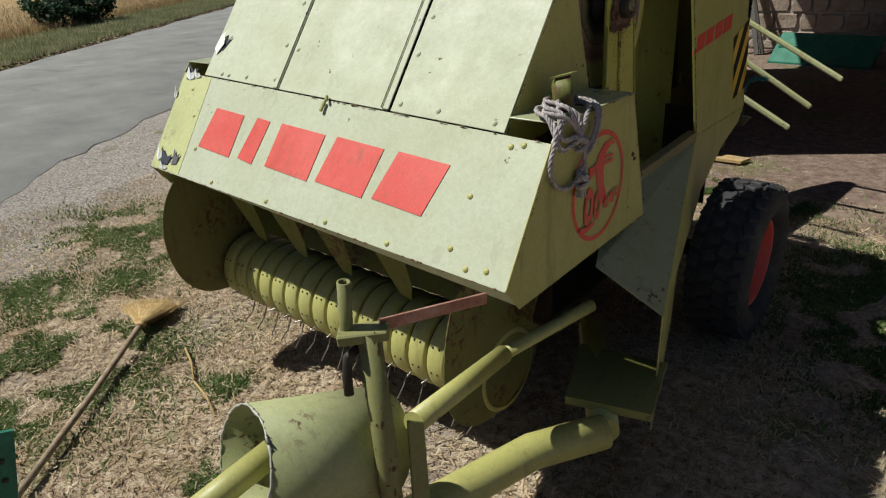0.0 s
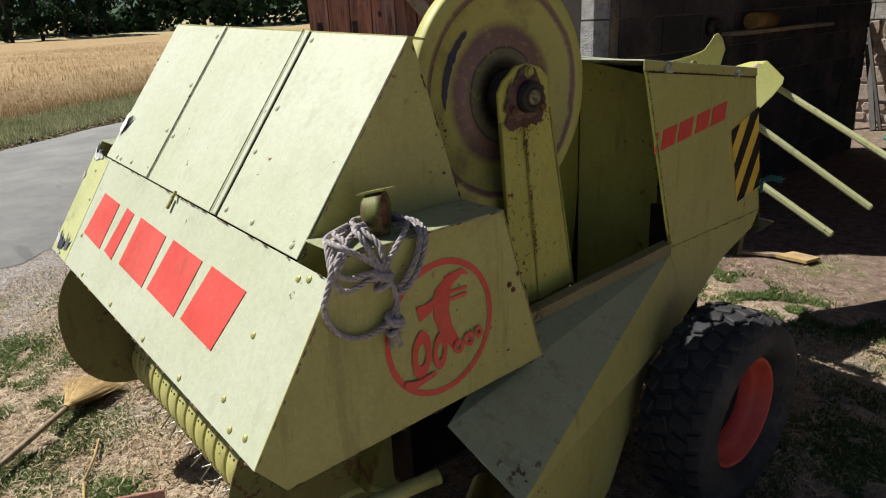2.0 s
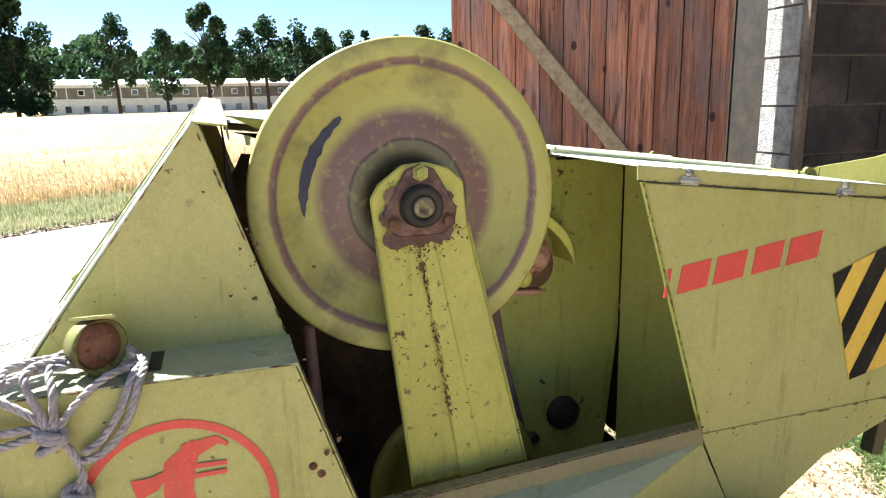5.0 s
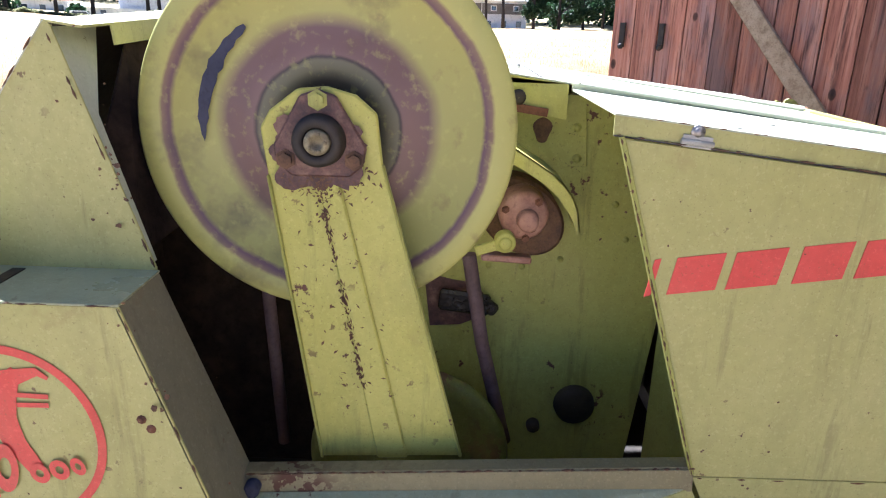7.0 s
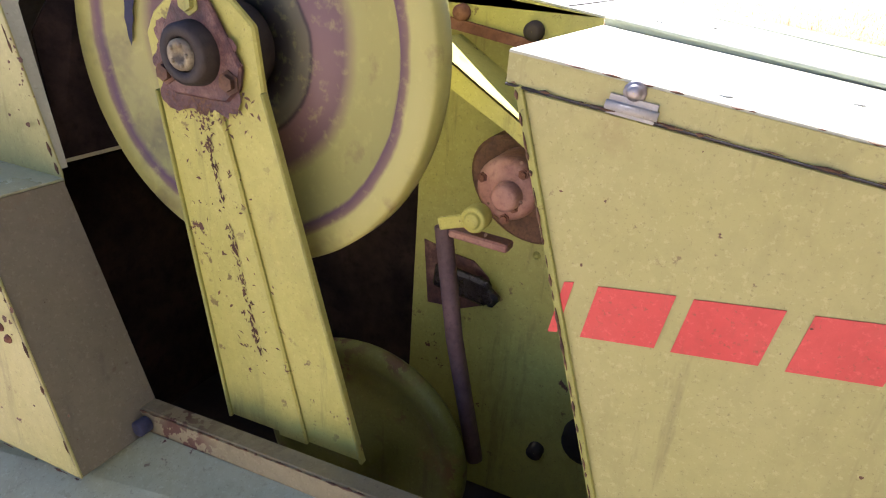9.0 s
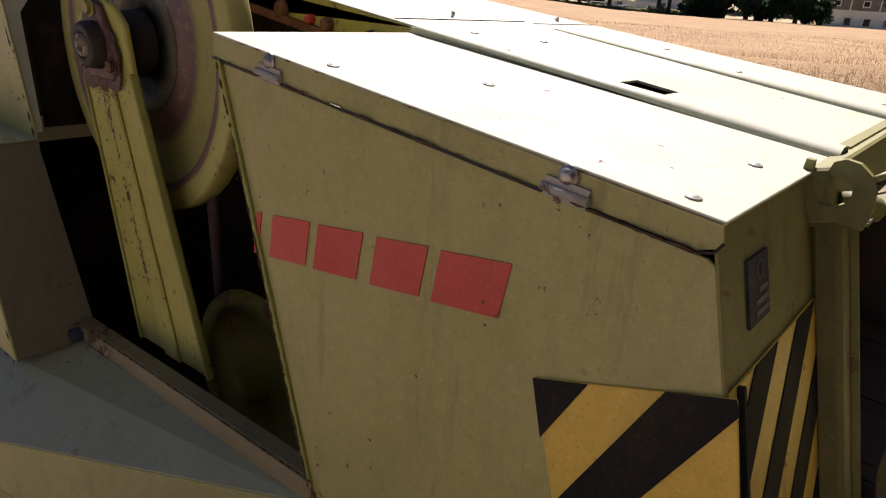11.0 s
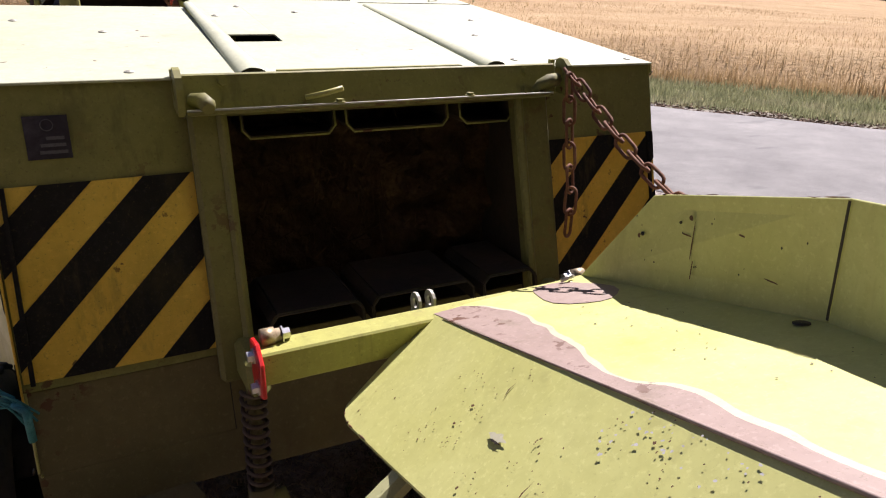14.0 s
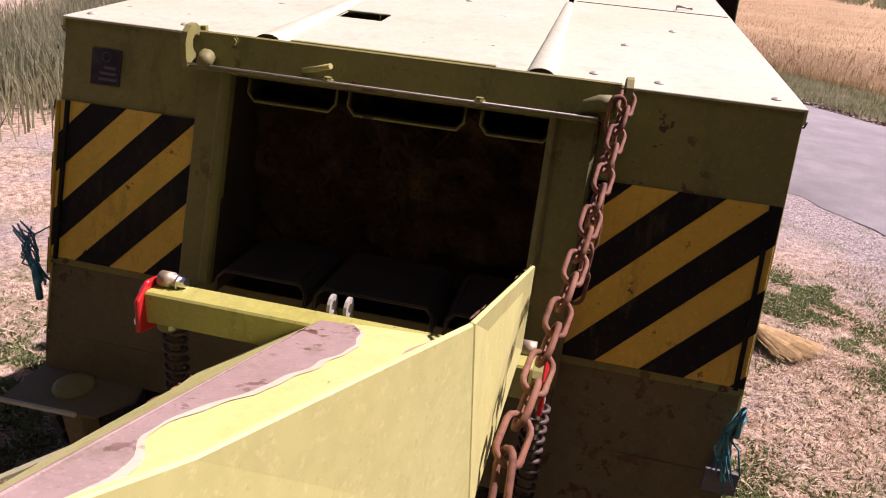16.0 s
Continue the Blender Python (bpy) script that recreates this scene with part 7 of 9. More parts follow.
WEED_M = mottled("clover_leaves", [(0.11, 0.175, 0.05), (0.19, 0.275, 0.085), (0.31, 0.38, 0.14)], 3.0, 0.7, 0.2, 0.01, island=0.5)
STRIP_M = mottled("strip_weeds", [(0.20, 0.22, 0.11), (0.31, 0.32, 0.17), (0.44, 0.40, 0.23)], 0.5, 0.85, 0.2, 0.01, island=0.45)
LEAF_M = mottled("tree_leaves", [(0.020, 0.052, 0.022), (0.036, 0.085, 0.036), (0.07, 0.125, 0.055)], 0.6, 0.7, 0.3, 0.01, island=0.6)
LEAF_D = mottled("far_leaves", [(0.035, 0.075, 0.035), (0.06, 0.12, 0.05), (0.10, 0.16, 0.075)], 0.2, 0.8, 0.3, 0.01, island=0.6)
for leafy, share in ((STRIP_M, 0.5), (WHEAT_B, 0.5), (GRASS_B, 0.45), (DRY_B, 0.35), (WEED_M, 0.45), (LEAF_M, 0.4), (LEAF_D, 0.3)):
    nt = leafy.node_tree
    b = nt.nodes["Principled BSDF"]
    tr, mx = nt.nodes.new("ShaderNodeBsdfTranslucent"), nt.nodes.new("ShaderNodeMixShader")
    nt.links.new(b.inputs["Base Color"].links[0].from_socket, tr.inputs["Color"])
    mx.inputs[0].default_value = share
    nt.links.new(b.outputs[0], mx.inputs[1])
    nt.links.new(tr.outputs[0], mx.inputs[2])
    nt.links.new(mx.outputs[0], nt.nodes["Material Output"].inputs["Surface"])
BARK_M = mottled("bark", [(0.018, 0.016, 0.014), (0.035, 0.030, 0.026), (0.06, 0.052, 0.045)], 4, 0.95, 0.8, 0.03)
WALL_W = mottled("white_render", [(0.72, 0.73, 0.74), (0.80, 0.81, 0.82), (0.85, 0.86, 0.87)], 0.4, 0.9, 0.2, 0.01)
ROOF_G = mottled("grey_roof", [(0.22, 0.22, 0.23), (0.32, 0.32, 0.33), (0.40, 0.40, 0.41)], 0.5, 0.8, 0.2, 0.01)
ROOF_R = mottled("red_tile_roof", [(0.16, 0.07, 0.045), (0.24, 0.11, 0.07), (0.3, 0.16, 0.1)], 1.0, 0.85, 0.3, 0.02)
PANE_M = base("window_glass", 0.08, 0.0, 0.8)[0]
PANE_M.node_tree.nodes["Principled BSDF"].inputs["Base Color"].default_value = (0.02, 0.03, 0.04, 1)
CLAD_M = mottled("grey_cladding", [(0.13, 0.125, 0.12), (0.19, 0.18, 0.17), (0.25, 0.24, 0.22)], 0.6, 0.9, 0.3, 0.01)
HILL_M = mottled("wooded_hill", [(0.03, 0.06, 0.03), (0.05, 0.09, 0.045), (0.08, 0.12, 0.06)], 0.05, 0.95, 0.8, 0.5)

# the road runs past the far side of the machine
RD = V3((-0.48, 0.877, 0)).normalized()
RNV = V3((0.877, 0.48, 0)).normalized()


def rd(s, d, z=0.0):
    """A point s metres along the road, d metres across (towards the machine); it bends away further on."""
    d -= 0.18 * (math.sqrt(s * s + 9) + s) / 2
    return RD * s + RNV * d + V3((0, 0, z))


NEAR, FAR = -4.1, -8.5
bm = bmesh.new()
# ground: fine near the machine, coarse to the horizon
def ground_h(x, y):
    r = math.hypot(x, y + 1)
    h = 0.018 * noise.noise(V3((x * 1.3, y * 1.3, 0))) + 0.008 * noise.noise(V3((x * 5, y * 5, 2)))
    return h * max(0.0, 1 - r / 9) - 0.005


coords = [-2200, -700, -250, -90, -40, -20, -12] + [-9 + 0.12 * i for i in range(126)] + [6.5, 9, 14, 25, 60, 250, 700, 2200]
vs = [[bm.verts.new((x, y - 1, ground_h(x, y - 1))) for x in coords] for y in coords]
for j in range(len(coords) - 1):
    for i in range(len(coords) - 1):
        f = bm.faces.new((vs[j][i], vs[j][i + 1], vs[j + 1][i + 1], vs[j + 1][i]))
        f.smooth = True
solo("ground", bm, GROUND_M, "dry trampled grass and grit yard", "ground", kind="structure", weld=False)
bm = bmesh.new()
rng = random.Random(2)
rows = []
for i in range(961):
    s = -60 + i * 0.25
    n1, n2 = 0.22 * noise.noise(V3((s * 0.9, 0, 0))) + 0.14 * noise.noise(V3((s * 2.6, 5, 0))) + 0.07 * noise.noise(V3((s * 7.0, 2, 0))), 0.12 * noise.noise(V3((s * 0.8, 9, 0)))
    rows.append([bm.verts.new(rd(s, NEAR + n1, 0.000)), bm.verts.new(rd(s, NEAR + n1 - 0.12, 0.028)), bm.verts.new(rd(s, (NEAR + FAR) / 2, 0.06)), bm.verts.new(rd(s, FAR + n2 + 0.1, 0.03)), bm.verts.new(rd(s, FAR + n2, 0.0))])
for a, b in zip(rows, rows[1:]):
    for k in range(4):
        f = bm.faces.new((a[k], a[k + 1], b[k + 1], b[k]))
        f.smooth = True
solo("road", bm, ROAD_M, "grey worn asphalt lane with dark patches", "road", kind="structure", weld=False)
def rise(p):
    """The land climbs gently far off to one side."""
    a = math.degrees(math.atan2(-(p.x - 1.2), p.y + 1.0)) % 360
    k = min(1.0, max(0.0, (a - 112) / 34))
    return 0.042 * k * k * (3 - 2 * k) * max(0.0, math.hypot(p.x - 1.2, p.y + 1) - 22)


# wheat field: a raised, uneven sheet of ears
bm = bmesh.new()
WD = [FAR - 3.3 - d for d in (0, 0.6, 1.1, 1.6, 2.1, 3.4, 5, 8, 12, 18, 26, 38, 55, 80, 109)]
ss = [-260, -200, -160, -110, -75, -50, -35, -24, -16, -10, -6, -3, 0, 3, 6, 9, 12, 16, 20, 25, 31, 38, 46, 56, 70, 90, 120, 160]
vs = [[bm.verts.new(rd(s, d, (0.0 if j == 0 else (0.30 if j == 1 else 0.50 if j == 2 else 0.62) + 0.10 * noise.noise(V3((s * 0.7, d * 0.7, 0))) + rise(rd(s, d))))) for s in ss] for j, d in enumerate(WD)]
for j in range(len(WD) - 1):
    for i in range(len(ss) - 1):
        f = bm.faces.new((vs[j][i], vs[j][i + 1], vs[j + 1][i + 1], vs[j + 1][i]))
        f.smooth = True
solo("wheat_field", bm, WHEAT_M, "ripe golden wheat field across the road", "wheat field", kind="stuff", weld=False)


def blades(name, count, place, h, w, mat, label, category, bend=0.35, seed=1):
    """Thin upright blades at random places, as one mesh."""
    r = random.Random(seed)
    verts, faces = [], []
    for i in range(count):
        p = place(r)
        if p is None:
            continue
        hh, ww, a = h * r.uniform(0.5, 1.25), w * r.uniform(0.6, 1.4), r.uniform(0, 6.283)
        lx, ly = math.cos(a) * bend * hh * r.random(), math.sin(a) * bend * hh * r.random()
        b = r.uniform(0, 3.14)
        wx, wy = math.cos(b) * ww / 2, math.sin(b) * ww / 2
        n = len(verts)
        verts += [(p[0] - wx, p[1] - wy, p[2]), (p[0] + wx, p[1] + wy, p[2]), (p[0] + lx * 0.4 + wx * 0.8, p[1] + ly * 0.4 + wy * 0.8, p[2] + hh * 0.6), (p[0] + lx * 0.4 - wx * 0.8, p[1] + ly * 0.4 - wy * 0.8, p[2] + hh * 0.6), (p[0] + lx, p[1] + ly, p[2] + hh)]
        faces += [(n, n + 1, n + 2, n + 3), (n + 3, n + 2, n + 4)]
    me = bpy.data.meshes.new(name)
    me.from_pydata(verts, [], faces)
    me.materials.append(mat)
    return tagged(new(name, me), label, category, kind="stuff")


def wheat_place(r):
    d = FAR - 3.0 - 26 * r.random() ** 2.0
    s = r.uniform(-45, 45)
    p = rd(s, d)
    return (p.x, p.y, max(0.0, min(0.45, 0.42 * (FAR - 3.4 - d))) + rise(p))


blades("wheat_stalks", 150000, wheat_place, 0.24, 0.012, WHEAT_B, "golden wheat stalks at the field edge", "wheat", 0.25, 3)


def verge_place(r):
    d = FAR - 0.3 - 3.6 * r.random()
    p = rd(r.uniform(-40, 40), d)
    if noise.noise(V3((p.x * 1.3, p.y * 1.3, 5.0))) < -0.15 - 0.5 * (FAR - 0.2 - d) + r.uniform(-0.1, 0.1):
        return None
    return (p.x, p.y, 0.0)


blades("verge_grass", 230000, verge_place, 0.105, 0.010, GRASS_B, "green roadside verge grass", "grass", 0.6, 4)


def dry_verge_place(r):
    p = rd(r.uniform(-40, 40), FAR - 2.3 - 1.9 * r.random() ** 0.6)
    return (p.x, p.y, 0.0)


blades("dry_verge_grass", 14000, dry_verge_place, 0.27, 0.010, WHEAT_B, "tall dry grass along the edge of the wheat", "grass", 0.6, 14)
LITTER_M = mottled("brown_leaf_litter", [(0.12, 0.075, 0.05), (0.25, 0.165, 0.11), (0.42, 0.31, 0.22)], 3.0, 0.95, 0.3, 0.01, island=0.6)
blades("leaf_litter", 26000, lambda r: tuple(rd(r.uniform(-30, 40), FAR + 0.05 - 0.75 * r.random() ** 1.4)), 0.018, 0.05, LITTER_M, "brown leaf litter along the road edge", "leaf litter", 2.5, 21)
# yard grass: dry blades everywhere, green tufts in patches


def patchy(x, y, k, lo):
    return noise.noise(V3((x * k, y * k, 3.7))) > lo


def yard(r, lo, near):
    q = r.random()
    if q < 0.62:
        x, y = r.uniform(-3.6, 1.2), r.uniform(-3.4, 0.6)
    elif q < 0.82:
        x, y = r.uniform(-0.6, 2.2), r.uniform(-1.2, 2.2)
    else:
        x, y = r.uniform(-4.2, 3.2), r.uniform(-6.0, 3.2)
    if RNV.x * x + RNV.y * y < NEAR + 0.1 or not patchy(x, y, 0.9, lo) or (y > 1.05 and not patchy(x, y, 2.1, 0.25)):
        return None
    return (x, y, ground_h(x, y) - 0.002)


GREEN_SPOTS = [(-1.36, -2.34, 0.40, 0.32), (-2.2, -2.17, 0.13, 0.12), (-2.49, -1.41, 0.40, 0.25), (-1.89, -1.81, 0.10, 0.08), (-0.60, -2.06, 0.06, 0.05), (-1.07, -2.70, 0.07, 0.06), (-0.15, -2.46, 0.07, 0.05), (-1.6, -2.75, 0.22, 0.15), (0.35, 1.10, 0.35, 0.14), (-0.35, 1.25, 0.25, 0.12), (1.25, 0.15, 0.3, 0.4), (1.6, -0.4, 0.3, 0.3), (-1.0, -0.2, 0.4, 0.3), (-0.85, -0.75, 0.25, 0.3), (-1.7, -0.6, 0.3, 0.3), (0.9, -3.0, 0.3, 0.15)]
SPOT_W = [(a * b) ** 0.7 for _, _, a, b in GREEN_SPOTS]


def green_place(r):
    cx, cy, rx, ry = r.choices(GREEN_SPOTS, SPOT_W)[0]
    x, y = cx + r.gauss(0, rx * 0.8), cy + r.gauss(0, ry * 0.8)
    if noise.noise(V3((x * 7, y * 7, 1.5))) < -0.12:
        return None
    return (x, y, ground_h(x, y) - 0.002)


blades("dry_grass", 150000, lambda r: yard(r, -0.35, 0), 0.018, 0.0034, DRY_B, "dry trampled grass blades", "grass", 1.6, 5)
blades("green_weeds", 170000, green_place, 0.022, 0.007, WEED_M, "green weeds and clover patches", "weeds", 1.6, 6)


def weed_place(r):
    t = r.random()
    x, y = 4.6 + 5.5 * t + r.gauss(0, 0.5), -4.5 - 9.5 * t + r.gauss(0, 0.9)
    return (x, y, 0.0)


blades("tall_weeds", 26000, weed_place, 0.42, 0.014, GRASS_B, "tall grey-green weeds at the edge of the yard", "weeds", 0.5, 9)
# loose straw and leaf bits
rng = random.Random(17)
verts, faces = [], []
for i in range(130000):
    x, y = rng.uniform(-3.4, 2.2), rng.uniform(-3.8, 2.2)
    if RNV.x * x + RNV.y * y < NEAR or (y > 1.0 and rng.random() < 0.85):
        continue
    if math.hypot((x + 0.6) / 2.8, (y + 0.8) / 3.0) + 0.3 * noise.noise(V3((x, y, 4))) > rng.uniform(0.6, 1.05):
        continue
    a, L, w = rng.uniform(0, 6.283), rng.uniform(0.006, 0.045), rng.uniform(0.0006, 0.0030)
    z = ground_h(x, y) + rng.uniform(0.002, 0.016)
    dx, dy = math.cos(a), math.sin(a)
    n = len(verts)
    z2 = z + rng.uniform(-0.004, 0.012)
    verts += [(x - dy * w, y + dx * w, z), (x + dy * w, y - dx * w, z), (x + dx * L + dy * w, y + dy * L - dx * w, z2), (x + dx * L - dy * w, y + dy * L + dx * w, z2)]
    faces.append((n, n + 1, n + 2, n + 3))
me = bpy.data.meshes.new("straw_litter")
me.from_pydata(verts, [], faces)
me.materials.append(DRY_B)
tagged(new("straw_litter", me), "loose straw and dry leaf bits on the yard", "straw", kind="stuff")
# pebbles on the gritty strip by the road
verts, faces = [], []
for i in range(2600):
    s, d = rng.uniform(-8, 8), NEAR + rng.expovariate(1.1) * 0.8 - 0.1
    p = rd(s, d)
    r = rng.uniform(0.004, 0.014)
    n = len(verts)
    z = ground_h(p.x, p.y) + 0.002
    ring = [(p.x + r * rng.uniform(0.7, 1.2) * math.cos(k * 1.05), p.y + r * rng.uniform(0.7, 1.2) * math.sin(k * 1.05), z) for k in range(6)]
    verts += ring + [(p.x, p.y, z + r * 0.7)]
    faces += [(n + k, n + (k + 1) % 6, n + 6) for k in range(6)]
me = bpy.data.meshes.new("gravel")
me.from_pydata(verts, [], faces)
me.materials.append(MORTAR)
tagged(new("gravel", me), "grey grit at the road edge", "gravel", kind="stuff")


# ------------------------------------------------ barn: door, block wall, stone wall
def planks(bm_list, a, b, z0, z1, n, thick, seed, gap=-0.0008):
    r = random.Random(seed)
    a, b = V3(a), V3(b)
    d = (b - a)
    L = d.length
    d.normalize()
    nrm = d.cross(V3((0, 0, 1)))
    cuts = [0]
    for i in range(n):
        cuts.append(cuts[-1] + r.uniform(0.75, 1.3))
    for i in range(n):
        u0, u1 = cuts[i] / cuts[-1] * L + gap, cuts[i + 1] / cuts[-1] * L - gap
        off = r.uniform(0, 0.008)
        m = bmesh.new()
        p, q = a + d * u0 + nrm * off, a + d * u1 + nrm * off
        lo = z0 + r.uniform(-0.02, 0.02)
        poly_plate(m, [(p.x, p.y, lo), (q.x, q.y, lo + r.uniform(-0.01, 0.01)), (q.x, q.y, z1), (p.x, p.y, z1)], thick, nrm)
        bm_list.append(m)


DOOR_A, DOOR_B = V3((-2.46, -0.01, 0)), V3((-1.235, 1.287, 0))
door = thing("barn_door", (-1.9, 0.55, 0.0), "weathered red-brown plank barn door standing open", "barn door")
lst = []
planks(lst, DOOR_A, DOOR_A.lerp(DOOR_B, 0.925), 0.10, 2.5, 12, 0.026, 5, 0.0035)
for m in lst:
    part("plank", m, BOARD_M, door)
dd = (DOOR_B - DOOR_A).normalized()
dn = dd.cross(V3((0, 0, 1)))


def dp(u, z, off):
    p = DOOR_A + dd * u + dn * off
    return V3((p.x, p.y, z))


# added, unseen: keeps the bright field from showing through the joints
bm = bmesh.new()
poly_plate(bm, [dp(0.02, 0.14, -0.05), dp(1.63, 0.14, -0.05), dp(1.63, 2.48, -0.05), dp(0.02, 2.48, -0.05)], 0.012, dn)
part("backing", bm, DARK, door, "added dark sheet that closes the plank joints")
bm = bmesh.new()
beam(bm, dp(0.125, 2.40, 0.03), dp(1.55, 0.693, 0.03), 0.09, 0.035, dn)
part("brace", bm, STICK_M, door, "diagonal grey brace board", bevel=0.004)
for u, z in ((0.075, 1.50), (0.31, 1.50)):
    bm = bmesh.new()
    beam(bm, dp(u, z - 0.06, 0.018), dp(u, z + 0.07, 0.018), 0.030, 0.014, dn)
    lathe(bm, dp(u, z - 0.055, 0.025), dn, [(0, 0.016), (0.010, 0.015), (0.010, 0.0005)], 12)
    part("iron_strap", bm, DARK, door, "dark iron strap")
# battens nailed across the back by the free edge
for u0, z0, u1, z1, h in ((-0.265, 1.095, 0.385, 0.930, 0.06), (-0.098, 1.185, 0.33, 1.045, 0.11)):
    bm = bmesh.new()
    beam(bm, dp(u0, z0, 0.032 if h < 0.08 else 0.030), dp(u1, z1, 0.032 if h < 0.08 else 0.030), 0.03, h)
    part("batten", bm, GREYWOOD, door, "grey nailed batten", bevel=0.002)

# boards added to fill the dark gap between door edge and block wall
bm = bmesh.new()
for k in range(3):
    box(bm, (-1.76 + 0.165 * k, 1.43 + 0.006 * (k % 2), 0.0), (-1.60 + 0.165 * k, 1.47, 2.6))
solo("wall_boards", bm, DARK, "dark boarded wall added behind the door edge", "wall", kind="structure")
block_wall = thing("wall_block", (-1.1, 3.2, 0), "sooty concrete block wall of the open shed, darkened for shade", "wall")
block_wall["kind"] = "structure"
WA, WB = V3((-0.99, 1.37, 0)), V3((-0.99, 5.60, 0))
wd = (WB - WA).normalized()
wn_ = wd.cross(V3((0, 0, 1)))
bm = bmesh.new()
vs_ = [WA + wn_ * -0.012, WB + wn_ * -0.012, WB - wn_ * 0.25, WA - wn_ * 0.25]
poly_plate(bm, [(p.x, p.y, 3.3) for p in vs_], 3.3, (0, 0, 1))
part("mortar_core", bm, SOOT_SHADE_MORTAR, block_wall, "sooty brown mortar, darkened for shade")
rng = random.Random(8)
row_h, L = 0.25, (WB - WA).length
for r_ in range(13):
    u = -0.0
    n_ = 0
    while u < L:
        w = 0.03 if u == 0 else (0.49 if n_ > 1 or r_ % 2 else 0.25)
        e = min(u + w, L)
        bm = bmesh.new()
        z0 = r_ * row_h + 0.006
        o = rng.uniform(-0.004, 0.006)
        p, q = WA + wd * (u - (0.012 if u == 0 else -0.006)) + wn_ * o, WA + wd * (e - 0.006) + wn_ * o
        if u == 0:
            p, q = p - wn_ * (0.055 + rng.uniform(0, 0.012)), q - wn_ * (0.055 + rng.uniform(0, 0.012))
        p2, q2 = p - wn_ * (0.225 if u == 0 else 0.265), q - wn_ * (0.225 if u == 0 else 0.265)
        poly_plate(bm, [(p.x, p.y, z0 + row_h - 0.012), (q.x, q.y, z0 + row_h - 0.012), (q2.x, q2.y, z0 + row_h - 0.012), (p2.x, p2.y, z0 + row_h - 0.012)], row_h - 0.012, (0, 0, 1))
        # wall end in the sunlit copy, the rest in the shaded one
        part("block", bm, PALE_BLOCK if u == 0 else SOOT_SHADE_M, block_wall)
        u = e
        n_ += 1

stone_wall = thing("wall_stone", (0.5, 7.6, 0), "old field-stone back wall of the shed in patchy sun", "wall")
stone_wall["kind"] = "structure"
bm = bmesh.new()
box(bm, (-3.6, 7.52, 0), (5.0, 7.9, 3.4))
part("mortar_core", bm, MORTAR, stone_wall)
rng = random.Random(14)
z = 0.0
cnt = 0
while z < 1.15 and cnt < 150:
    h = rng.uniform(0.12, 0.24)
    x = -2.4
    while x < 1.2:
        w = rng.uniform(0.14, 0.42)
        bm = bmesh.new()
        r = 0.03
        o = rng.uniform(0.0, 0.03)
        pts = [(x + r, z + 0.012), (x + w - r, z + 0.012 + rng.uniform(0, 0.02)), (x + w - 0.012, z + h * 0.5), (x + w - r, z + h - 0.01), (x + r, z + h - rng.uniform(0, 0.02)), (x + 0.008, z + h * 0.5)]
        poly_plate(bm, [(a, 7.50 - o, b) for a, b in pts], 0.06, (0, -1, 0))
        part("stone", bm, STONE_M, stone_wall, bevel=0.012)
        x += w
        cnt += 1
    z += h
for r_ in range(10):
    x = -2.4 - 0.2 * (r_ % 2)
    while x < 1.2:
        bm = bmesh.new()
        z0 = z + r_ * 0.20
        box(bm, (x + 0.006, 7.495 - rng.uniform(0, 0.01), z0 + 0.008), (x + 0.394, 7.53, z0 + 0.194))
        part("block", bm, BLOCK_M, stone_wall)
        x += 0.40
# roof that shades the shed
bm = bmesh.new()
box(bm, (-2.7, 1.45, 3.3), (5.0, 7.9, 3.42))
solo("roof", bm, STICK_M, "plank roof over the open shed", "roof", kind="structure")
# unseen side wall, added to keep the shed dark
bm = bmesh.new()
box(bm, (4.9, 1.5, 0), (5.1, 7.6, 3.3))
solo("wall_east", bm, BLOCK_M, "unseen plain block wall added to close the shed", "wall", kind="structure")
# unseen wall, added to keep sky light off the baler's rear
bm = bmesh.new()
box(bm, (-1.45, 1.45, 2.9), (5.1, 1.70, 6.2))
solo("wall_facade", bm, BLOCK_M, "unseen plain block wall added above the shed opening to block sky light", "wall", kind="structure")
# things in the shed
for i, (xb, xt, zt, w) in enumerate(((-1.46, -1.74, 1.38, 0.085), (-1.22, -1.60, 0.98, 0.065), (-1.16, -1.64, 1.24, 0.04))):
    bm = bmesh.new()
    beam(bm, (xb, 6.85 + 0.05 * i, 0.0), (xt, 7.42, zt), w, 0.03, (0, -1, 0))
    solo("leaning_board", bm, DARK, "dark wooden board leaning on the stone wall", "board", "boards leaning on the stone wall", bevel=0.003)
bm = bmesh.new()
tube(bm, [(-1.88, 7.42, 1.62), (-1.90, 7.40, 1.48), (-1.85, 7.41, 1.36), (-1.80, 7.42, 1.24)], [0.03, 0.06, 0.05, 0.035], 9)
solo("sack_bundle", bm, STRAW_M, "pale yellow sack bundle hung on the stone wall", "sack")
bm = bmesh.new()
poly_plate(bm, [(-0.93, 6.35, 0.02), (0.25, 6.25, 0.02), (0.30, 6.60, 0.34), (-0.88, 6.70, 0.34)], 0.05, (0, 0, 1))
box(bm, (-0.86, 6.50, 0.0), (0.24, 6.68, 0.20))
solo("green_crate", bm, GREEN_M, "green painted flat crate by the stone wall", "crate", bevel=0.006)
bm = bmesh.new()
beam(bm, (-0.62, 1.60, 0.012), (0.17, 1.90, 0.022), 0.05, 0.02)
solo("loose_lath", bm, STICK_M, "loose lath lying on the ground", "lath", bevel=0.002)
bm = bmesh.new()
poly_plate(bm, [(-0.02, 1.80, 0.030), (0.17, 1.80, 0.032), (0.20, 1.92, 0.032), (0.03, 1.93, 0.030)], 0.02, (0, 0, 1))
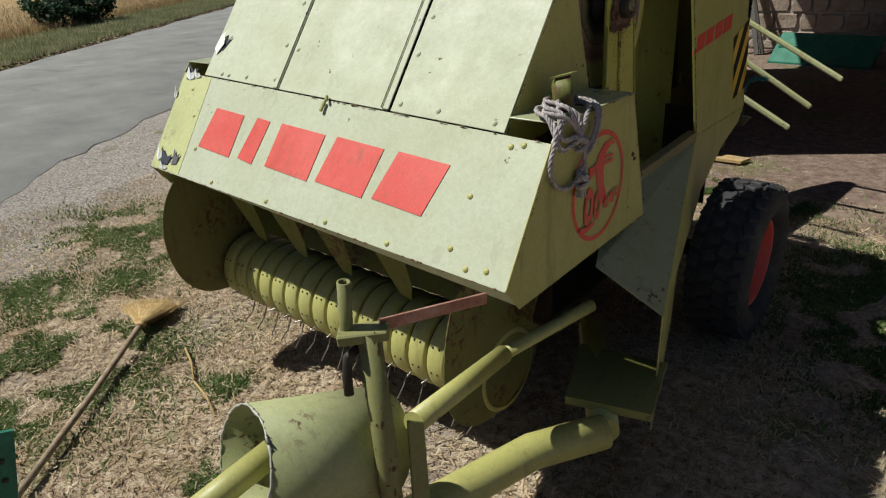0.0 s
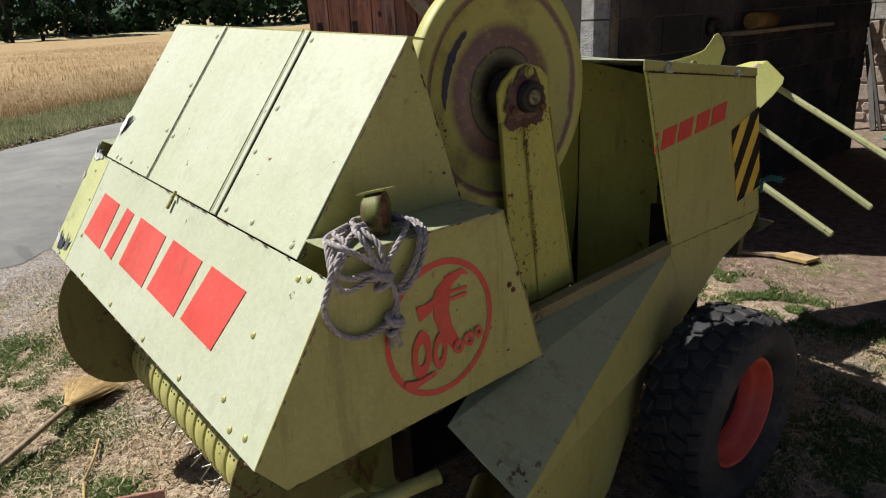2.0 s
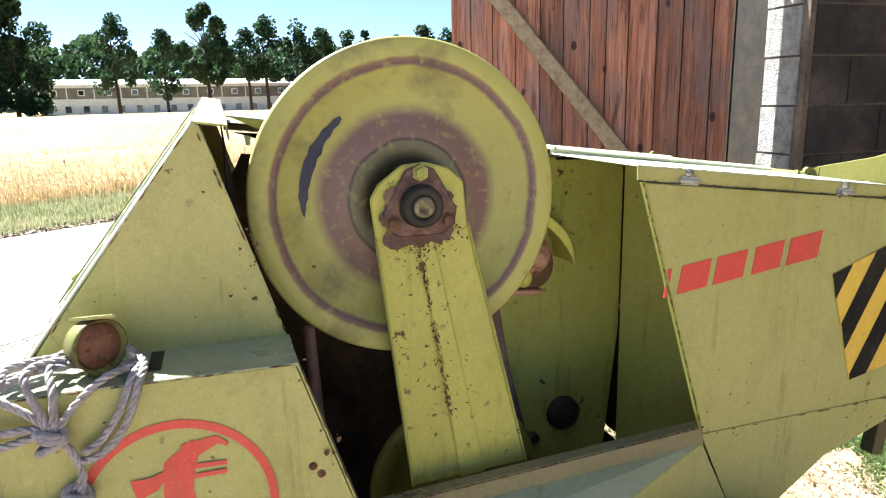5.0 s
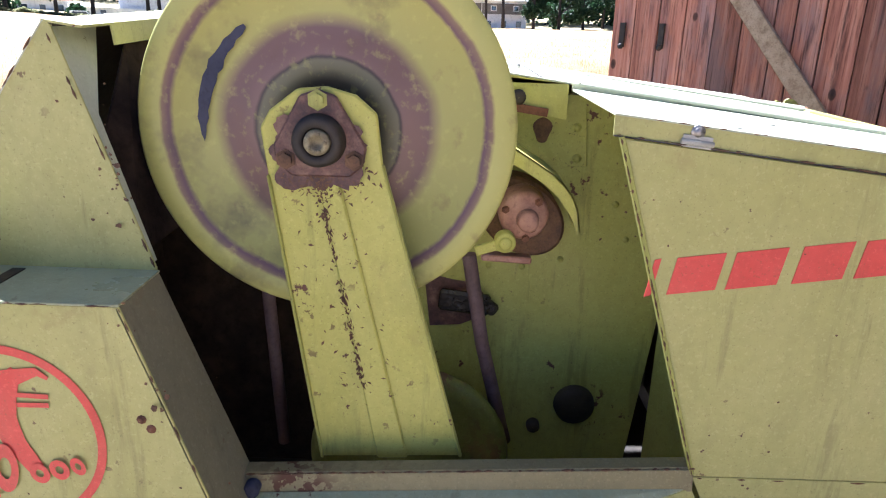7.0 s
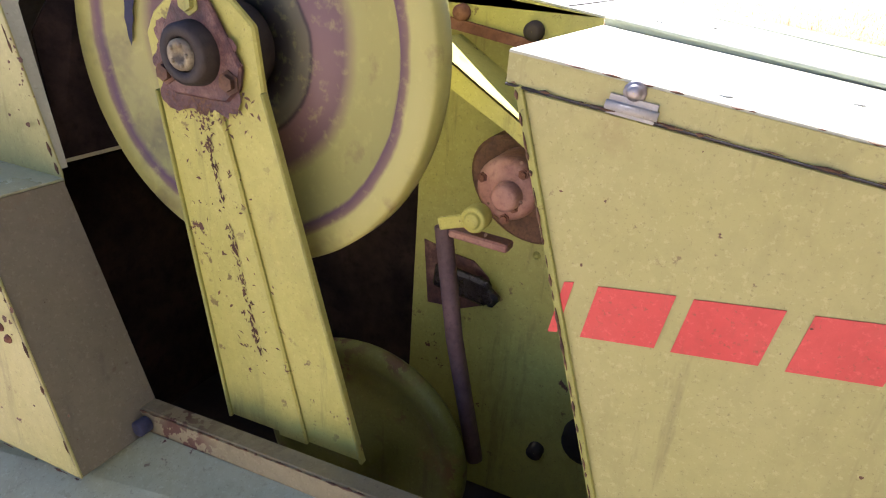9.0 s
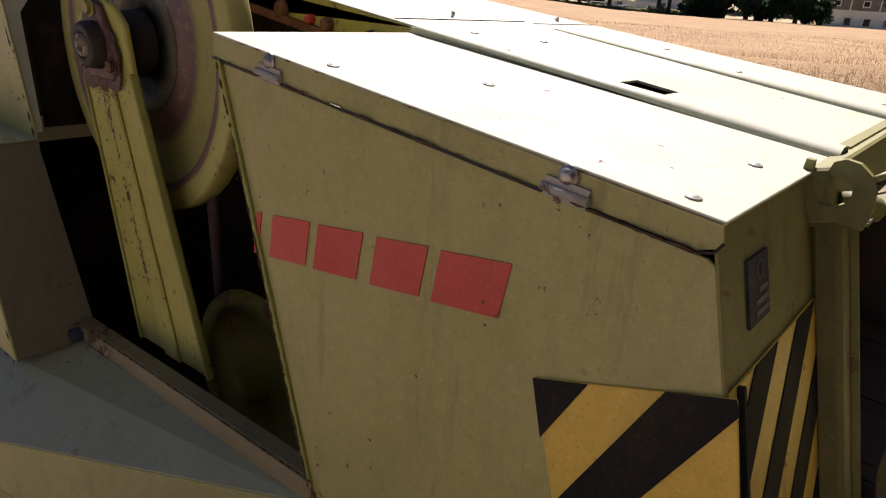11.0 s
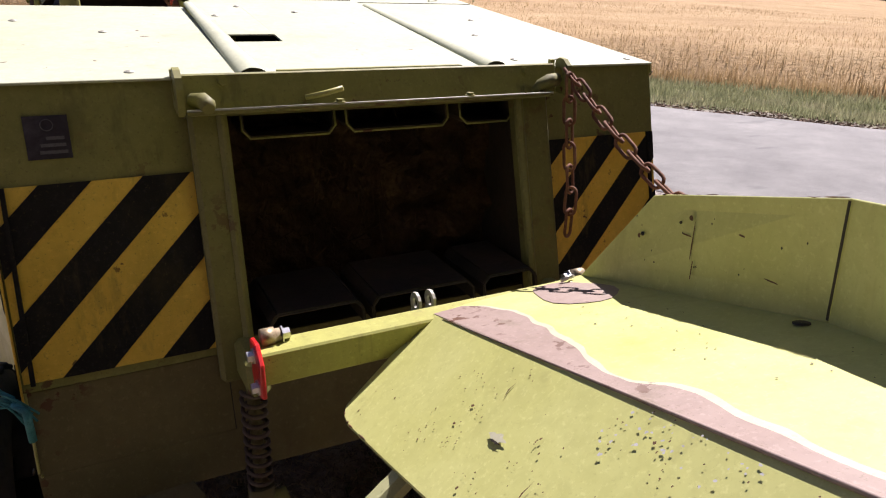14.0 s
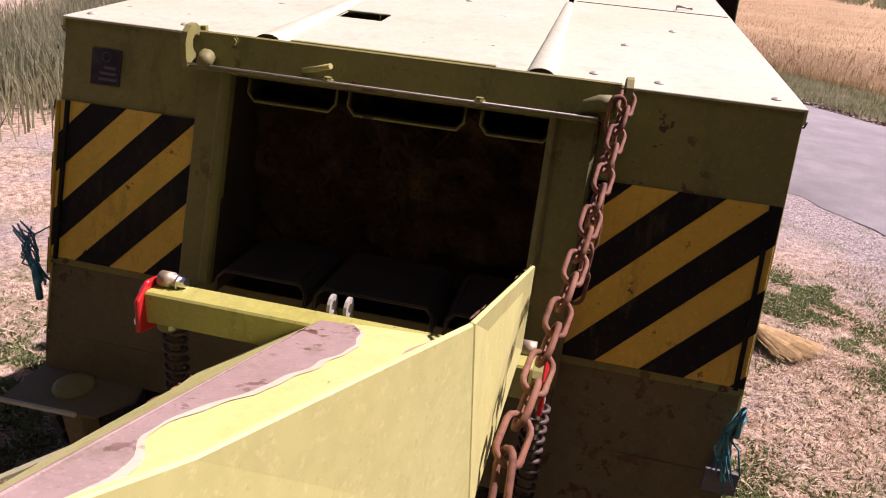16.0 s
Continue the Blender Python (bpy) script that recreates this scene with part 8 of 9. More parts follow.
solo("broken_board", bm, STRAW_M, "short broken orange board on the ground", "board")
bm = bmesh.new()
beam(bm, (-0.90, 2.66, 1.345), (-0.90, 4.3, 1.345), 0.16, 0.03)
solo("wall_shelf", bm, STICK_M, "narrow wooden shelf on the block wall", "shelf", bevel=0.003)
bm = bmesh.new()
tube(bm, [(-0.89, 2.92, 1.423), (-0.885, 3.25, 1.423)], 0.062, 16)
solo("yellow_canister", bm, OCHRE_M, "yellow canister lying on the shelf", "canister")
bm = bmesh.new()
lathe(bm, (-0.96, 2.50, 1.405), (1, 0, 0), [(-0.03, 0.012), (-0.03, 0.065), (0.03, 0.060), (0.035, 0.03), (0.0, 0.012), (-0.03, 0.012)], 24)
solo("dark_ring", bm, DARK, "dark round machine part hung on the wall", "machine part")

# loose sheet and lath beside the free edge of the door
bm = bmesh.new()
poly_plate(bm, [(-2.11, -0.21, 0.0), (-2.06, 0.19, 0.0), (-2.04, 0.19, 0.665), (-2.09, -0.19, 0.655)], 0.004, (1, -0.1, 0))
poly_plate(bm, [(-2.09, -0.19, 0.655), (-2.04, 0.19, 0.665), (-2.065, 0.19, 0.67), (-2.115, -0.19, 0.66)], 0.004, (0, 0, 1))
solo("sheet_metal_panel", bm, LIME, "lime green sheet panel standing by the barn door", "sheet panel", bevel=0.001)
for k, (y0, y1, h) in enumerate(((-0.18, -0.14, 0.75), (-0.08, 0.06, 0.71))):
    bm = bmesh.new()
    beam(bm, (-2.22, y0 - 0.05, 0.0), (-2.135, y1, h), 0.06, 0.018, (1, 0, 0))
    solo("loose_board", bm, GREYWOOD, "grey weathered board leaning behind the sheet panel", "board", "boards by the barn door", bevel=0.002)

# ------------------------------------------------ broom
broom = thing("broom", (-1.35, -2.0, 0), "straw broom with a grey wooden stick lying on the ground", "broom")
BH, BE = V3((-1.27, -2.06, 0.055)), V3((-0.60, -2.86, 0.022))
bm = bmesh.new()
tube(bm, [BE, BE.lerp(BH, 0.5) + V3((0.006, 0.004, 0)), BH], [0.0125, 0.013, 0.013], 10)
part("stick", bm, STICK_M, broom, "grey wooden stick")
bm = bmesh.new()
rng = random.Random(6)
bd = (BH - BE).normalized()
bs = V3((-bd.y, bd.x, 0))
for i in range(900):
    u = rng.gauss(0, 0.4)
    u = max(-1, min(1, u))
    v = rng.uniform(-1, 1) * math.sqrt(max(0, 1 - u * u))
    p0 = BH + bs * (u * 0.022) + V3((0, 0, v * 0.02))
    p1 = BH + bd * 0.10 + bs * (u * 0.095) + V3((0, 0, v * 0.028 - 0.005))
    p2 = BH + bd * rng.uniform(0.20, 0.275) + bs * (u * 0.165 + 0.045) + V3((0, 0, v * 0.022 - 0.028))
    w = bs * 0.0022
    a, b, c = [V3(p) for p in (p0, p1, p2)]
    f1 = [bm.verts.new(q) for q in (a - w, a + w, b + w, b - w)]
    f2 = [f1[3], f1[2], bm.verts.new(c + w * 0.4), bm.verts.new(c - w * 0.4)]
    bm.faces.new(f1)
    bm.faces.new(f2)
part("head", bm, STRAW_M, broom, "yellow straw broom head", weld=False)
bm = bmesh.new()
rows = []
for t, w, h in ((-0.02, 0.016, 0.016), (0.03, 0.032, 0.024), (0.09, 0.066, 0.027), (0.14, 0.082, 0.024), (0.19, 0.09, 0.019)):
    c = BH + bd * t + bs * (0.10 * t) + V3((0, 0, -0.08 * t))
    rows.append([bm.verts.new(c + bs * (w * math.cos(a)) + V3((0, 0, h * math.sin(a)))) for a in [2 * math.pi * k / 16 for k in range(16)]])
for a, b in zip(rows, rows[1:]):
    for k in range(16):
        f = bm.faces.new((a[k], a[(k + 1) % 16], b[(k + 1) % 16], b[k]))
        f.smooth = True
part("binding", bm, STRAW_M, broom, "bound straw collar")
for (x0, y0, x1, y1) in ((-0.98, -2.02, -0.72, -2.14), (-0.72, -2.14, -0.45, -2.22)):
    bm = bmesh.new()
    tube(bm, [(x0, y0, 0.012), ((x0 + x1) / 2, (y0 + y1) / 2 + 0.01, 0.016), (x1, y1, 0.012)], 0.005, 6)
    solo("loose_twig", bm, STRAW_M, "pale dry stalk lying on the ground", "stalk", "stalks on the ground")

# ------------------------------------------------ tractor in front
tractor = thing("tractor", (-0.6, -4.6, 0), "green and red old tractor standing before the machine", "tractor")
TX, TY = -0.45, -4.3
bm = bmesh.new()
beam(bm, (TX - 0.01, TY, 0.75), (TX - 0.11, TY - 0.1, 2.1), 0.075, 0.075)
beam(bm, (TX - 0.75, TY - 0.2, 0.75), (TX - 0.80, TY - 0.3, 2.1), 0.075, 0.075)
beam(bm, (TX - 0.11, TY - 0.1, 2.1), (TX - 0.80, TY - 0.3, 2.1), 0.075, 0.075)
part("roll_bar", bm, RED_GLOSS, tractor, "red roll bar", bevel=0.008)
bm = bmesh.new()
box(bm, (TX - 0.72, TY - 1.9, 0.45), (TX - 0.12, TY - 0.2, 0.82))
part("chassis", bm, TGREEN, tractor, "green chassis", bevel=0.03)
for x in (TX + 0.10, TX - 1.12):
    bm = bmesh.new()
    lathe(bm, (x, TY - 0.75, 0.52), (1, 0, 0), [(0, 0.25), (0, 0.44), (0.05, 0.52), (0.22, 0.52), (0.27, 0.44), (0.27, 0.25)], 40)
    wheel = part("rear_wheel", bm, RUBBER, tractor)
    bm = bmesh.new()
    lathe(bm, (x + 0.06, TY - 0.75, 0.52), (1, 0, 0), [(0, 0.0005), (0, 0.25), (0.15, 0.25), (0.15, 0.0005)], 28)
    part("rim", bm, RED, wheel, "red wheel rim")
# scoop seat with a red rim
bm = bmesh.new()
sc = V3((-0.13, TY, 1.165))
rows = []
for f in (1.0, 0.85, 0.55, 0.2):
    rows.append([bm.verts.new(sc + V3((0.27 * f * math.cos(a), -0.10 * (1 - f * f), 0.105 * f * math.sin(a)))) for a in [2 * math.pi * k / 28 for k in range(28)]])
for a, b in zip(rows, rows[1:]):
    for k in range(28):
        f = bm.faces.new((a[k], a[(k + 1) % 28], b[(k + 1) % 28], b[k]))
        f.smooth = True
bm.faces.new(rows[-1])
seat = part("seat", bm, TGREEN, tractor, "green steel scoop seat")
bm = bmesh.new()
tube(bm, [sc + V3((0.27 * math.cos(a), 0.005, 0.012 + 0.105 * math.sin(a))) for a in [math.pi * (-0.12 + 1.24 * k / 20) for k in range(21)]], 0.021, 8)
part("seat_rim", bm, RED_GLOSS, seat, "red padded rim")
bm = bmesh.new()
tube(bm, [V3((-0.22 + 0.19 * math.cos(a), TY - 0.55 + 0.12 * math.sin(a), 1.42 + 0.13 * math.sin(a))) for a in [2 * math.pi * k / 28 for k in range(29)]], 0.014, 8)
tube(bm, [(-0.22, TY - 0.55, 1.42), (-0.24, TY - 0.75, 0.9)], 0.018, 8)
for a in (0.5, 2.6, 4.7):
    tube(bm, [(-0.22, TY - 0.55, 1.42), (-0.22 + 0.19 * math.cos(a), TY - 0.55 + 0.12 * math.sin(a), 1.42 + 0.13 * math.sin(a))], 0.008, 6)
part("steering_wheel", bm, DARK, tractor, "dark steering wheel")
# levers, hoses and the lift below the seat
for x0, z0, x1, z1, r_, mat in ((-0.20, 1.08, -0.19, 0.88, 0.022, STEEL), (-0.27, 1.08, -0.25, 0.87, 0.017, STEEL), (-0.325, 1.09, -0.31, 0.90, 0.03, BLUE_WEAR), (-0.36, 1.06, -0.50, 1.05, 0.009, DARK), (-0.40, 0.76, -0.432, 0.93, 0.009, DARK)):
    bm = bmesh.new()
    tube(bm, [(x0, TY + 0.02, z0), ((x0 + x1) / 2 + 0.006, TY + 0.03, (z0 + z1) / 2), (x1, TY + 0.02, z1)], r_, 9)
    if x1 == -0.432:
        lathe(bm, (x1, TY + 0.02, z1), (0, 0, 1), [(0, 0.0005), (0.006, 0.022), (0.030, 0.022), (0.036, 0.0005)], 14)
    part("lever", bm, mat, tractor)
bm = bmesh.new()
box(bm, (-0.305, TY - 0.20, 0.83), (-0.05, TY + 0.05, 0.895))
box(bm, (-0.305, TY - 0.10, 0.52), (-0.262, TY + 0.04, 0.83))
part("lift_housing", bm, TGREEN, tractor, "green lift housing", bevel=0.01)
rng = random.Random(44)
for k in range(9):
    x, z = rng.uniform(-0.44, -0.30), rng.uniform(0.50, 0.96)
    bm = bmesh.new()
    tube(bm, [(x, TY - 0.02, z), (x + rng.uniform(-0.06, 0.06), TY + 0.04, z + rng.uniform(-0.08, 0.08)), (x + rng.uniform(-0.09, 0.09), TY + 0.01, z + rng.uniform(-0.14, 0.06)), (x + 0.02, TY - 0.06, z - 0.15)], rng.uniform(0.008, 0.02), 8)
    part("hose", bm, DARK if k % 3 else STEEL, tractor)
bm = bmesh.new()
lathe(bm, (-0.36, TY - 0.04, 0.70), (0, 1, 0), [(0, 0.0005), (0, 0.07), (0.09, 0.075), (0.10, 0.05), (0.12, 0.045), (0.12, 0.0005)], 22)
part("drive_flange", bm, TGREEN, tractor, "green drive flange")
bm = bmesh.new()
box(bm, (TX - 0.70, TY - 3.0, 0.70), (TX - 0.14, TY - 1.4, 1.20))
part("bonnet", bm, TGREEN, tractor, "green bonnet", bevel=0.05)
bm = bmesh.new()
poly_plate(bm, [(-0.475, -3.04, 0.41), (-0.401, -2.834, 0.375), (-0.399, -2.882, 0.163), (-0.398, -2.915, 0.02), (-0.45, -3.07, 0.02)], 0.012, (1, -0.3, 0))
sheet = solo("green_sheet", bm, GREEN_M, "edge of a green painted steel sheet standing on the ground", "steel sheet")
for p in ((-0.4135, -2.885, 0.295), (-0.4115, -2.893, 0.234)):
    bm = bmesh.new()
    lathe(bm, V3(p) + V3((0.004, -0.001, 0)), (1, -0.3, 0), [(0, 0.009), (0.0012, 0.009), (0.0012, 0.0004)], 14)
    part("punched_hole", bm, DARK, sheet)



# ------------------------------------------------ trees, buildings, far hill
def tree(x, y, h, seed, crown=0.32, leaf=None, n=1500, trunk_clear=0.3):
    r = random.Random(seed)
    z = rise(V3((x, y, 0)))
    t = thing("tree", (x, y, z), "tall dark green roadside tree with slender trunk", "tree", "row of trees beyond the field")
    b = bmesh.new()
    lx, ly = r.uniform(-0.04, 0.04) * h, r.uniform(-0.04, 0.04) * h
    pts = [(x + lx * k / 4, y + ly * k / 4, z + h * 0.85 * k / 4 - 0.1) for k in range(5)]
    tube(b, pts, [h * 0.022, h * 0.018, h * 0.015, h * 0.010, h * 0.004], 8)
    for i in range(7):
        z0 = h * r.uniform(trunk_clear, 0.75)
        a = r.uniform(0, 6.28)
        tube(b, [(x + lx * z0 / h, y + ly * z0 / h, z + z0), (x + math.cos(a) * h * 0.10, y + math.sin(a) * h * 0.10, z + z0 + h * 0.10), (x + math.cos(a) * h * 0.2, y + math.sin(a) * h * 0.2, z + z0 + h * 0.17)], [h * 0.008, h * 0.005, h * 0.002], 5)
    part("trunk", b, BARK_M, t)
    verts, faces = [], []
    lumps = []
    for i in range(18):
        zz = h * (trunk_clear + (1 - trunk_clear) * r.random())
        f = (zz / h - trunk_clear) / (1 - trunk_clear)
        rad = h * crown * 0.55 * math.sin(math.pi * min(1, 0.18 + f * 0.8)) * r.uniform(0.4, 1.0)
        a = r.uniform(0, 6.28)
        lumps.append((x + math.cos(a) * rad, y + math.sin(a) * rad, z + zz, h * r.uniform(0.05, 0.12)))
    for i in range(n):
        cx, cy, cz, rr = r.choice(lumps)
        d = V3((r.gauss(0, 1), r.gauss(0, 1), r.gauss(0, 0.9))).normalized() * rr * r.random() ** 0.4
        p = V3((cx, cy, cz)) + d
        s = h * r.uniform(0.009, 0.024)
        u = V3((r.gauss(0, 1), r.gauss(0, 1), r.gauss(0, 1))).normalized() * s
        v = u.orthogonal().normalized() * s
        k = len(verts)
        verts += [p - u - v * 0.3, p + v, p + u - v * 0.2, p - v]
        faces.append((k, k + 1, k + 2, k + 3))
    me = bpy.data.meshes.new("crown")
    me.from_pydata(verts, [], faces)
    me.materials.append(leaf or LEAF_M)
    ob = new("crown", me)
    ob.parent = t
    ob.matrix_parent_inverse = t.matrix_basis.inverted()


def far_point(az, dist, z=0.0):
    """A place by compass bearing from the yard (degrees to the left of +y) and distance."""
    a = radians(az)
    return V3((1.2 - math.sin(a) * dist, -1.0 + math.cos(a) * dist, z))


def field_edge(az):
    """Distance to the far edge of the wheat field on a bearing."""
    return min(210.0, 126 / max(0.3, math.cos(radians(az - 118.7))))


def meadow_z(az, dist):
    return rise(far_point(az, dist)) + 0.05 * max(0.0, dist - 150) - (0.1 if dist < 140 else -0.02)


rng = random.Random(31)
az = 40.0
i = 0
while az < 74:
    p = far_point(az, field_edge(az) + rng.uniform(0, 8))
    tree(p.x, p.y, rng.uniform(15, 21), 100 + i, rng.uniform(0.36, 0.5), n=2600, trunk_clear=rng.uniform(0.12, 0.25))
    az += rng.uniform(1.8, 3.4)
    i += 1
# (bearing, height, crown width, clear trunk, leaves)
for az, h, cw, clear, n in ((75.6, 17, 0.3, 0.28, 1800), (76.7, 17, 0.3, 0.25, 1800), (78.2, 18, 0.36, 0.2, 2400), (79.7, 17, 0.5, 0.1, 3600), (81.6, 18, 0.5, 0.1, 3600), (83.6, 18, 0.36, 0.22, 2200), (86.0, 19, 0.36, 0.40, 2200), (87.4, 17, 0.3, 0.42, 1300), (90.5, 20, 0.55, 0.36, 4600), (93.6, 15, 0.34, 0.16, 2200), (97.0, 17, 0.42, 0.32, 2400),
        (101.9, 7, 0.5, 0.06, 1500), (103.6, 19, 0.55, 0.07, 5000), (105.2, 21, 0.55, 0.07, 5000), (106.9, 20, 0.55, 0.06, 5000), (108.5, 22, 0.55, 0.06, 5000), (110.0, 20, 0.5, 0.07, 4200), (112.4, 17, 0.34, 0.26, 1800), (113.2, 18, 0.40, 0.28, 1800), (116.9, 18, 0.42, 0.30, 2400), (119.2, 16, 0.42, 0.26, 2200), (122.2, 16, 0.42, 0.24, 2200), (125.2, 15, 0.45, 0.22, 2200), (130.2, 15, 0.4, 0.30, 1600), (134.5, 16, 0.4, 0.24, 1900), (139.0, 15, 0.44, 0.22, 2100)):
    p = far_point(az, field_edge(az) + rng.uniform(0, 5))
    tree(p.x, p.y, h, 200 + i, cw, n=n, trunk_clear=clear)
    i += 1
# dense wood behind the houses and the meadow
verts, faces = [], []


def leaf(p, s):
    u = V3((rng.gauss(0, 1), rng.gauss(0, 1), rng.gauss(0, 1))).normalized() * s
    v = u.orthogonal().normalized() * s
    k = len(verts)
    verts.extend([p - u - v * 0.3, p + v, p + u - v * 0.2, p - v])
    faces.append((k, k + 1, k + 2, k + 3))


for i in range(40000):
    a = rng.uniform(20, 176)
    d = rng.uniform(178, 196) if a < 110 else rng.uniform(236, 262)
    hmax = 14 + 5 * noise.noise(V3((a * 0.35, 0, 0)))
    if 72.5 < a < 77.5:
        hmax *= 0.25
    leaf(far_point(a, d, meadow_z(a, d) + max(0.2, hmax * rng.random() ** 0.7)), rng.uniform(0.4, 1.1))
me = bpy.data.meshes.new("far_wood")
me.from_pydata(verts, [], faces)
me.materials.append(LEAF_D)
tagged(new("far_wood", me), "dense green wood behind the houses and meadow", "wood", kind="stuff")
# round bushes and low hedges on the meadow
for a, dd_, rr, hh in ((122.4, 8, 2.6, 4.4), (124.4, 10, 2.8, 4.6), (117.9, 22, 2.0, 2.6), (121.0, 6, 2.2, 1.2), (127.3, 20, 1.6, 1.6), (131.8, 30, 2.0, 2.4), (136.5, 18, 2.6, 3.2), (143.0, 24, 3.0, 3.4), (109.4, 12, 2.4, 3.0)):
    d = field_edge(a) + dd_
    c = far_point(a, d, meadow_z(a, d))
    bush = thing("bush", c, "round dark green bush on the pale meadow", "bush", "bushes beyond the field")
    verts, faces = [], []
    for i in range(900):
        w = V3((rng.gauss(0, 1), rng.gauss(0, 1), abs(rng.gauss(0, 1)))).normalized() * rng.random() ** 0.3
        k_ = 1 + 0.25 * noise.noise(V3((w.x * 2 + a, w.y * 2, w.z * 2)))
        leaf(c + V3((w.x * rr * k_, w.y * rr * k_, 0.1 + w.z * hh * k_)), rng.uniform(0.15, 0.38))
    me = bpy.data.meshes.new("crown")
    me.from_pydata(verts, [], faces)
    me.materials.append(LEAF_M)
    ob = new("crown", me)
    ob.parent = bush
    ob.matrix_parent_inverse = bush.matrix_basis.inverted()
verts, faces = [], []
for i in range(9000):
    a = rng.uniform(108.5, 124)
    d = field_edge(a) + 1.5 + rng.uniform(0, 1.5)
    hh = 1.0 + 0.5 * noise.noise(V3((a * 1.3, 4, 0))) + (0.5 if 111 < a < 114 else 0)
    leaf(far_point(a, d, rise(far_point(a, d)) + hh * rng.random()), rng.uniform(0.10, 0.28))
me = bpy.data.meshes.new("hedge")
me.from_pydata(verts, [], faces)
me.materials.append(STRIP_M)
tagged(new("hedge", me), "low grey-green hedge along the far edge of the field", "hedge", kind="stuff")
# pale mown meadow that climbs behind the wheat
MEADOW_M = mottled("mown_meadow", [(0.20, 0.21, 0.09), (0.38, 0.31, 0.16), (0.50, 0.40, 0.24)], 0.06, 0.95, 0.6, 0.2, fine=18)
bm = bmesh.new()
ring = [[bm.verts.new(far_point(58 + 3 * i, d, meadow_z(58 + 3 * i, d))) for d in (118, 132, 139, 141, 150, 175, 200, 235, 290)] for i in range(41)]
for a, b in zip(ring, ring[1:]):
    for k in range(8):
        f = bm.faces.new((a[k], a[k + 1], b[k + 1], b[k]))
        f.smooth = True
solo("far_meadow", bm, MEADOW_M, "pale mown meadow beyond the wheat field", "meadow", kind="structure", weld=False)


def strip_place(r):
    a = 157 + r.triangular(-11, 13, 0)
    if noise.noise(V3((a * 1.1, 6, 0))) < -0.25 + r.uniform(-0.2, 0.2):
        return None
    p = far_point(a, 39 + (a - 148.6) * 1.57 + r.gauss(0, 3.2) + 2.5 * noise.noise(V3((a * 0.6, 2, 0))))
    return (p.x, p.y, 0.55 + rise(p))


blades("weed_strip", 15000, strip_place, 0.42, 0.045, STRIP_M, "grey-green strip of weeds across the wheat field", "weeds", 0.5, 12)
bm = bmesh.new()
cols = []
for i in range(80):
    a = -10 + i * 2.2
    hh = 14 + 9 * noise.noise(V3((a * 0.05, 3, 0))) + 3 * noise.noise(V3((a * 0.25, 7, 0)))
    cols.append([bm.verts.new(far_point(a, 270, -1)), bm.verts.new(far_point(a, 330, hh * 0.9)), bm.verts.new(far_point(a, 480, hh * 1.3))])
for a, b in zip(cols, cols[1:]):
    for k in range(2):
        f = bm.faces.new((a[k], a[k + 1], b[k + 1], b[k]))
        f.smooth = True
solo("backdrop_hill", bm, HILL_M, "wooded green hill in the distance", "hill", kind="structure", weld=False)


def building(name, az, dist, length, depth, h, roof, label, storeys, wins, turn=0.0):
    c = far_point(az, dist, rise(far_point(az, dist)))
    t = thing(name, c, label, "house")
    m = Matrix.Translation(c) @ Matrix.Rotation(radians(az + turn), 4, "Z")
    b = bmesh.new()
    box(b, (-length / 2, 0, 0), (length / 2, depth, h), m)
    part("wall", b, WALL_W, t, "white rendered wall")
    b = bmesh.new()
    o = 0.5
    r = [V3((-length / 2 - o, -o, h)), V3((length / 2 + o, -o, h)), V3((length / 2 + o, depth / 2, h + roof)), V3((-length / 2 - o, depth / 2, h + roof)), V3((length / 2 + o, depth + o, h)), V3((-length / 2 - o, depth + o, h))]
    v = [b.verts.new(m @ p) for p in r]
    for f in ((0, 1, 2, 3), (3, 2, 4, 5), (0, 3, 5), (1, 4, 2), (0, 5, 4, 1)):
        b.faces.new([v[k] for k in f])
    part("roof", b, ROOF_G if roof < 2.2 else ROOF_R, t)
    for s in range(storeys):
        for k in range(wins):
            x = -length / 2 + length * (k + 0.5) / wins
            z = h * (s + 0.32) / storeys if storeys > 1 else 0.8
            w, hh = 1.1, min(1.3, h / storeys * 0.45)
            b = bmesh.new()
            box(b, (x - w / 2, -0.06, z), (x + w / 2, 0.02, z + hh), m)
            part("window", b, PANE_M, t)
    return t


long_house = building("long_house", 93.2, 158, 50, 9, 6.4, 1.2, "long white house with a dark grey upper floor", 1, 15)
m = Matrix.Translation(far_point(93.2, 158)) @ Matrix.Rotation(radians(93.2), 4, "Z")
for k in range(10):
    b = bmesh.new()
    x = -25 + 5.0 * k
    box(b, (x + 0.12, -0.10, 3.55), (x + 4.88, 0.01, 5.75), m)
    part("cladding", b, CLAD_M, long_house, "grey-brown upper cladding")
    b = bmesh.new()
    box(b, (x + 2.0, -0.16, 4.15), (x + 3.3, -0.10, 5.35), m)
    win = part("window", b, WALL_W, long_house, "white window frame")
    b = bmesh.new()
    box(b, (x + 2.18, -0.20, 4.32), (x + 3.12, -0.16, 5.18), m)
    part("pane", b, PANE_M, win)
white_house = building("white_house", 113.0, 168, 12.5, 9, 7.6, 2.0, "white two-storey house beyond the field", 2, 3)
m = Matrix.Translation(far_point(113.0, 168)) @ Matrix.Rotation(radians(113.0), 4, "Z")
b = bmesh.new()
box(b, (-7.5, -3.2, 0), (-0.5, 0, 2.6), m)
part("terrace", b, WALL_W, white_house, "white walled terrace")
building("shed_house", 120.0, 172, 10, 7, 3.0, 2.6, "low house with a red-brown roof", 1, 3)
building("garage", 116.9, 166, 8, 5, 2.4, 0.6, "low grey-roofed garage beside the house", 1, 2)
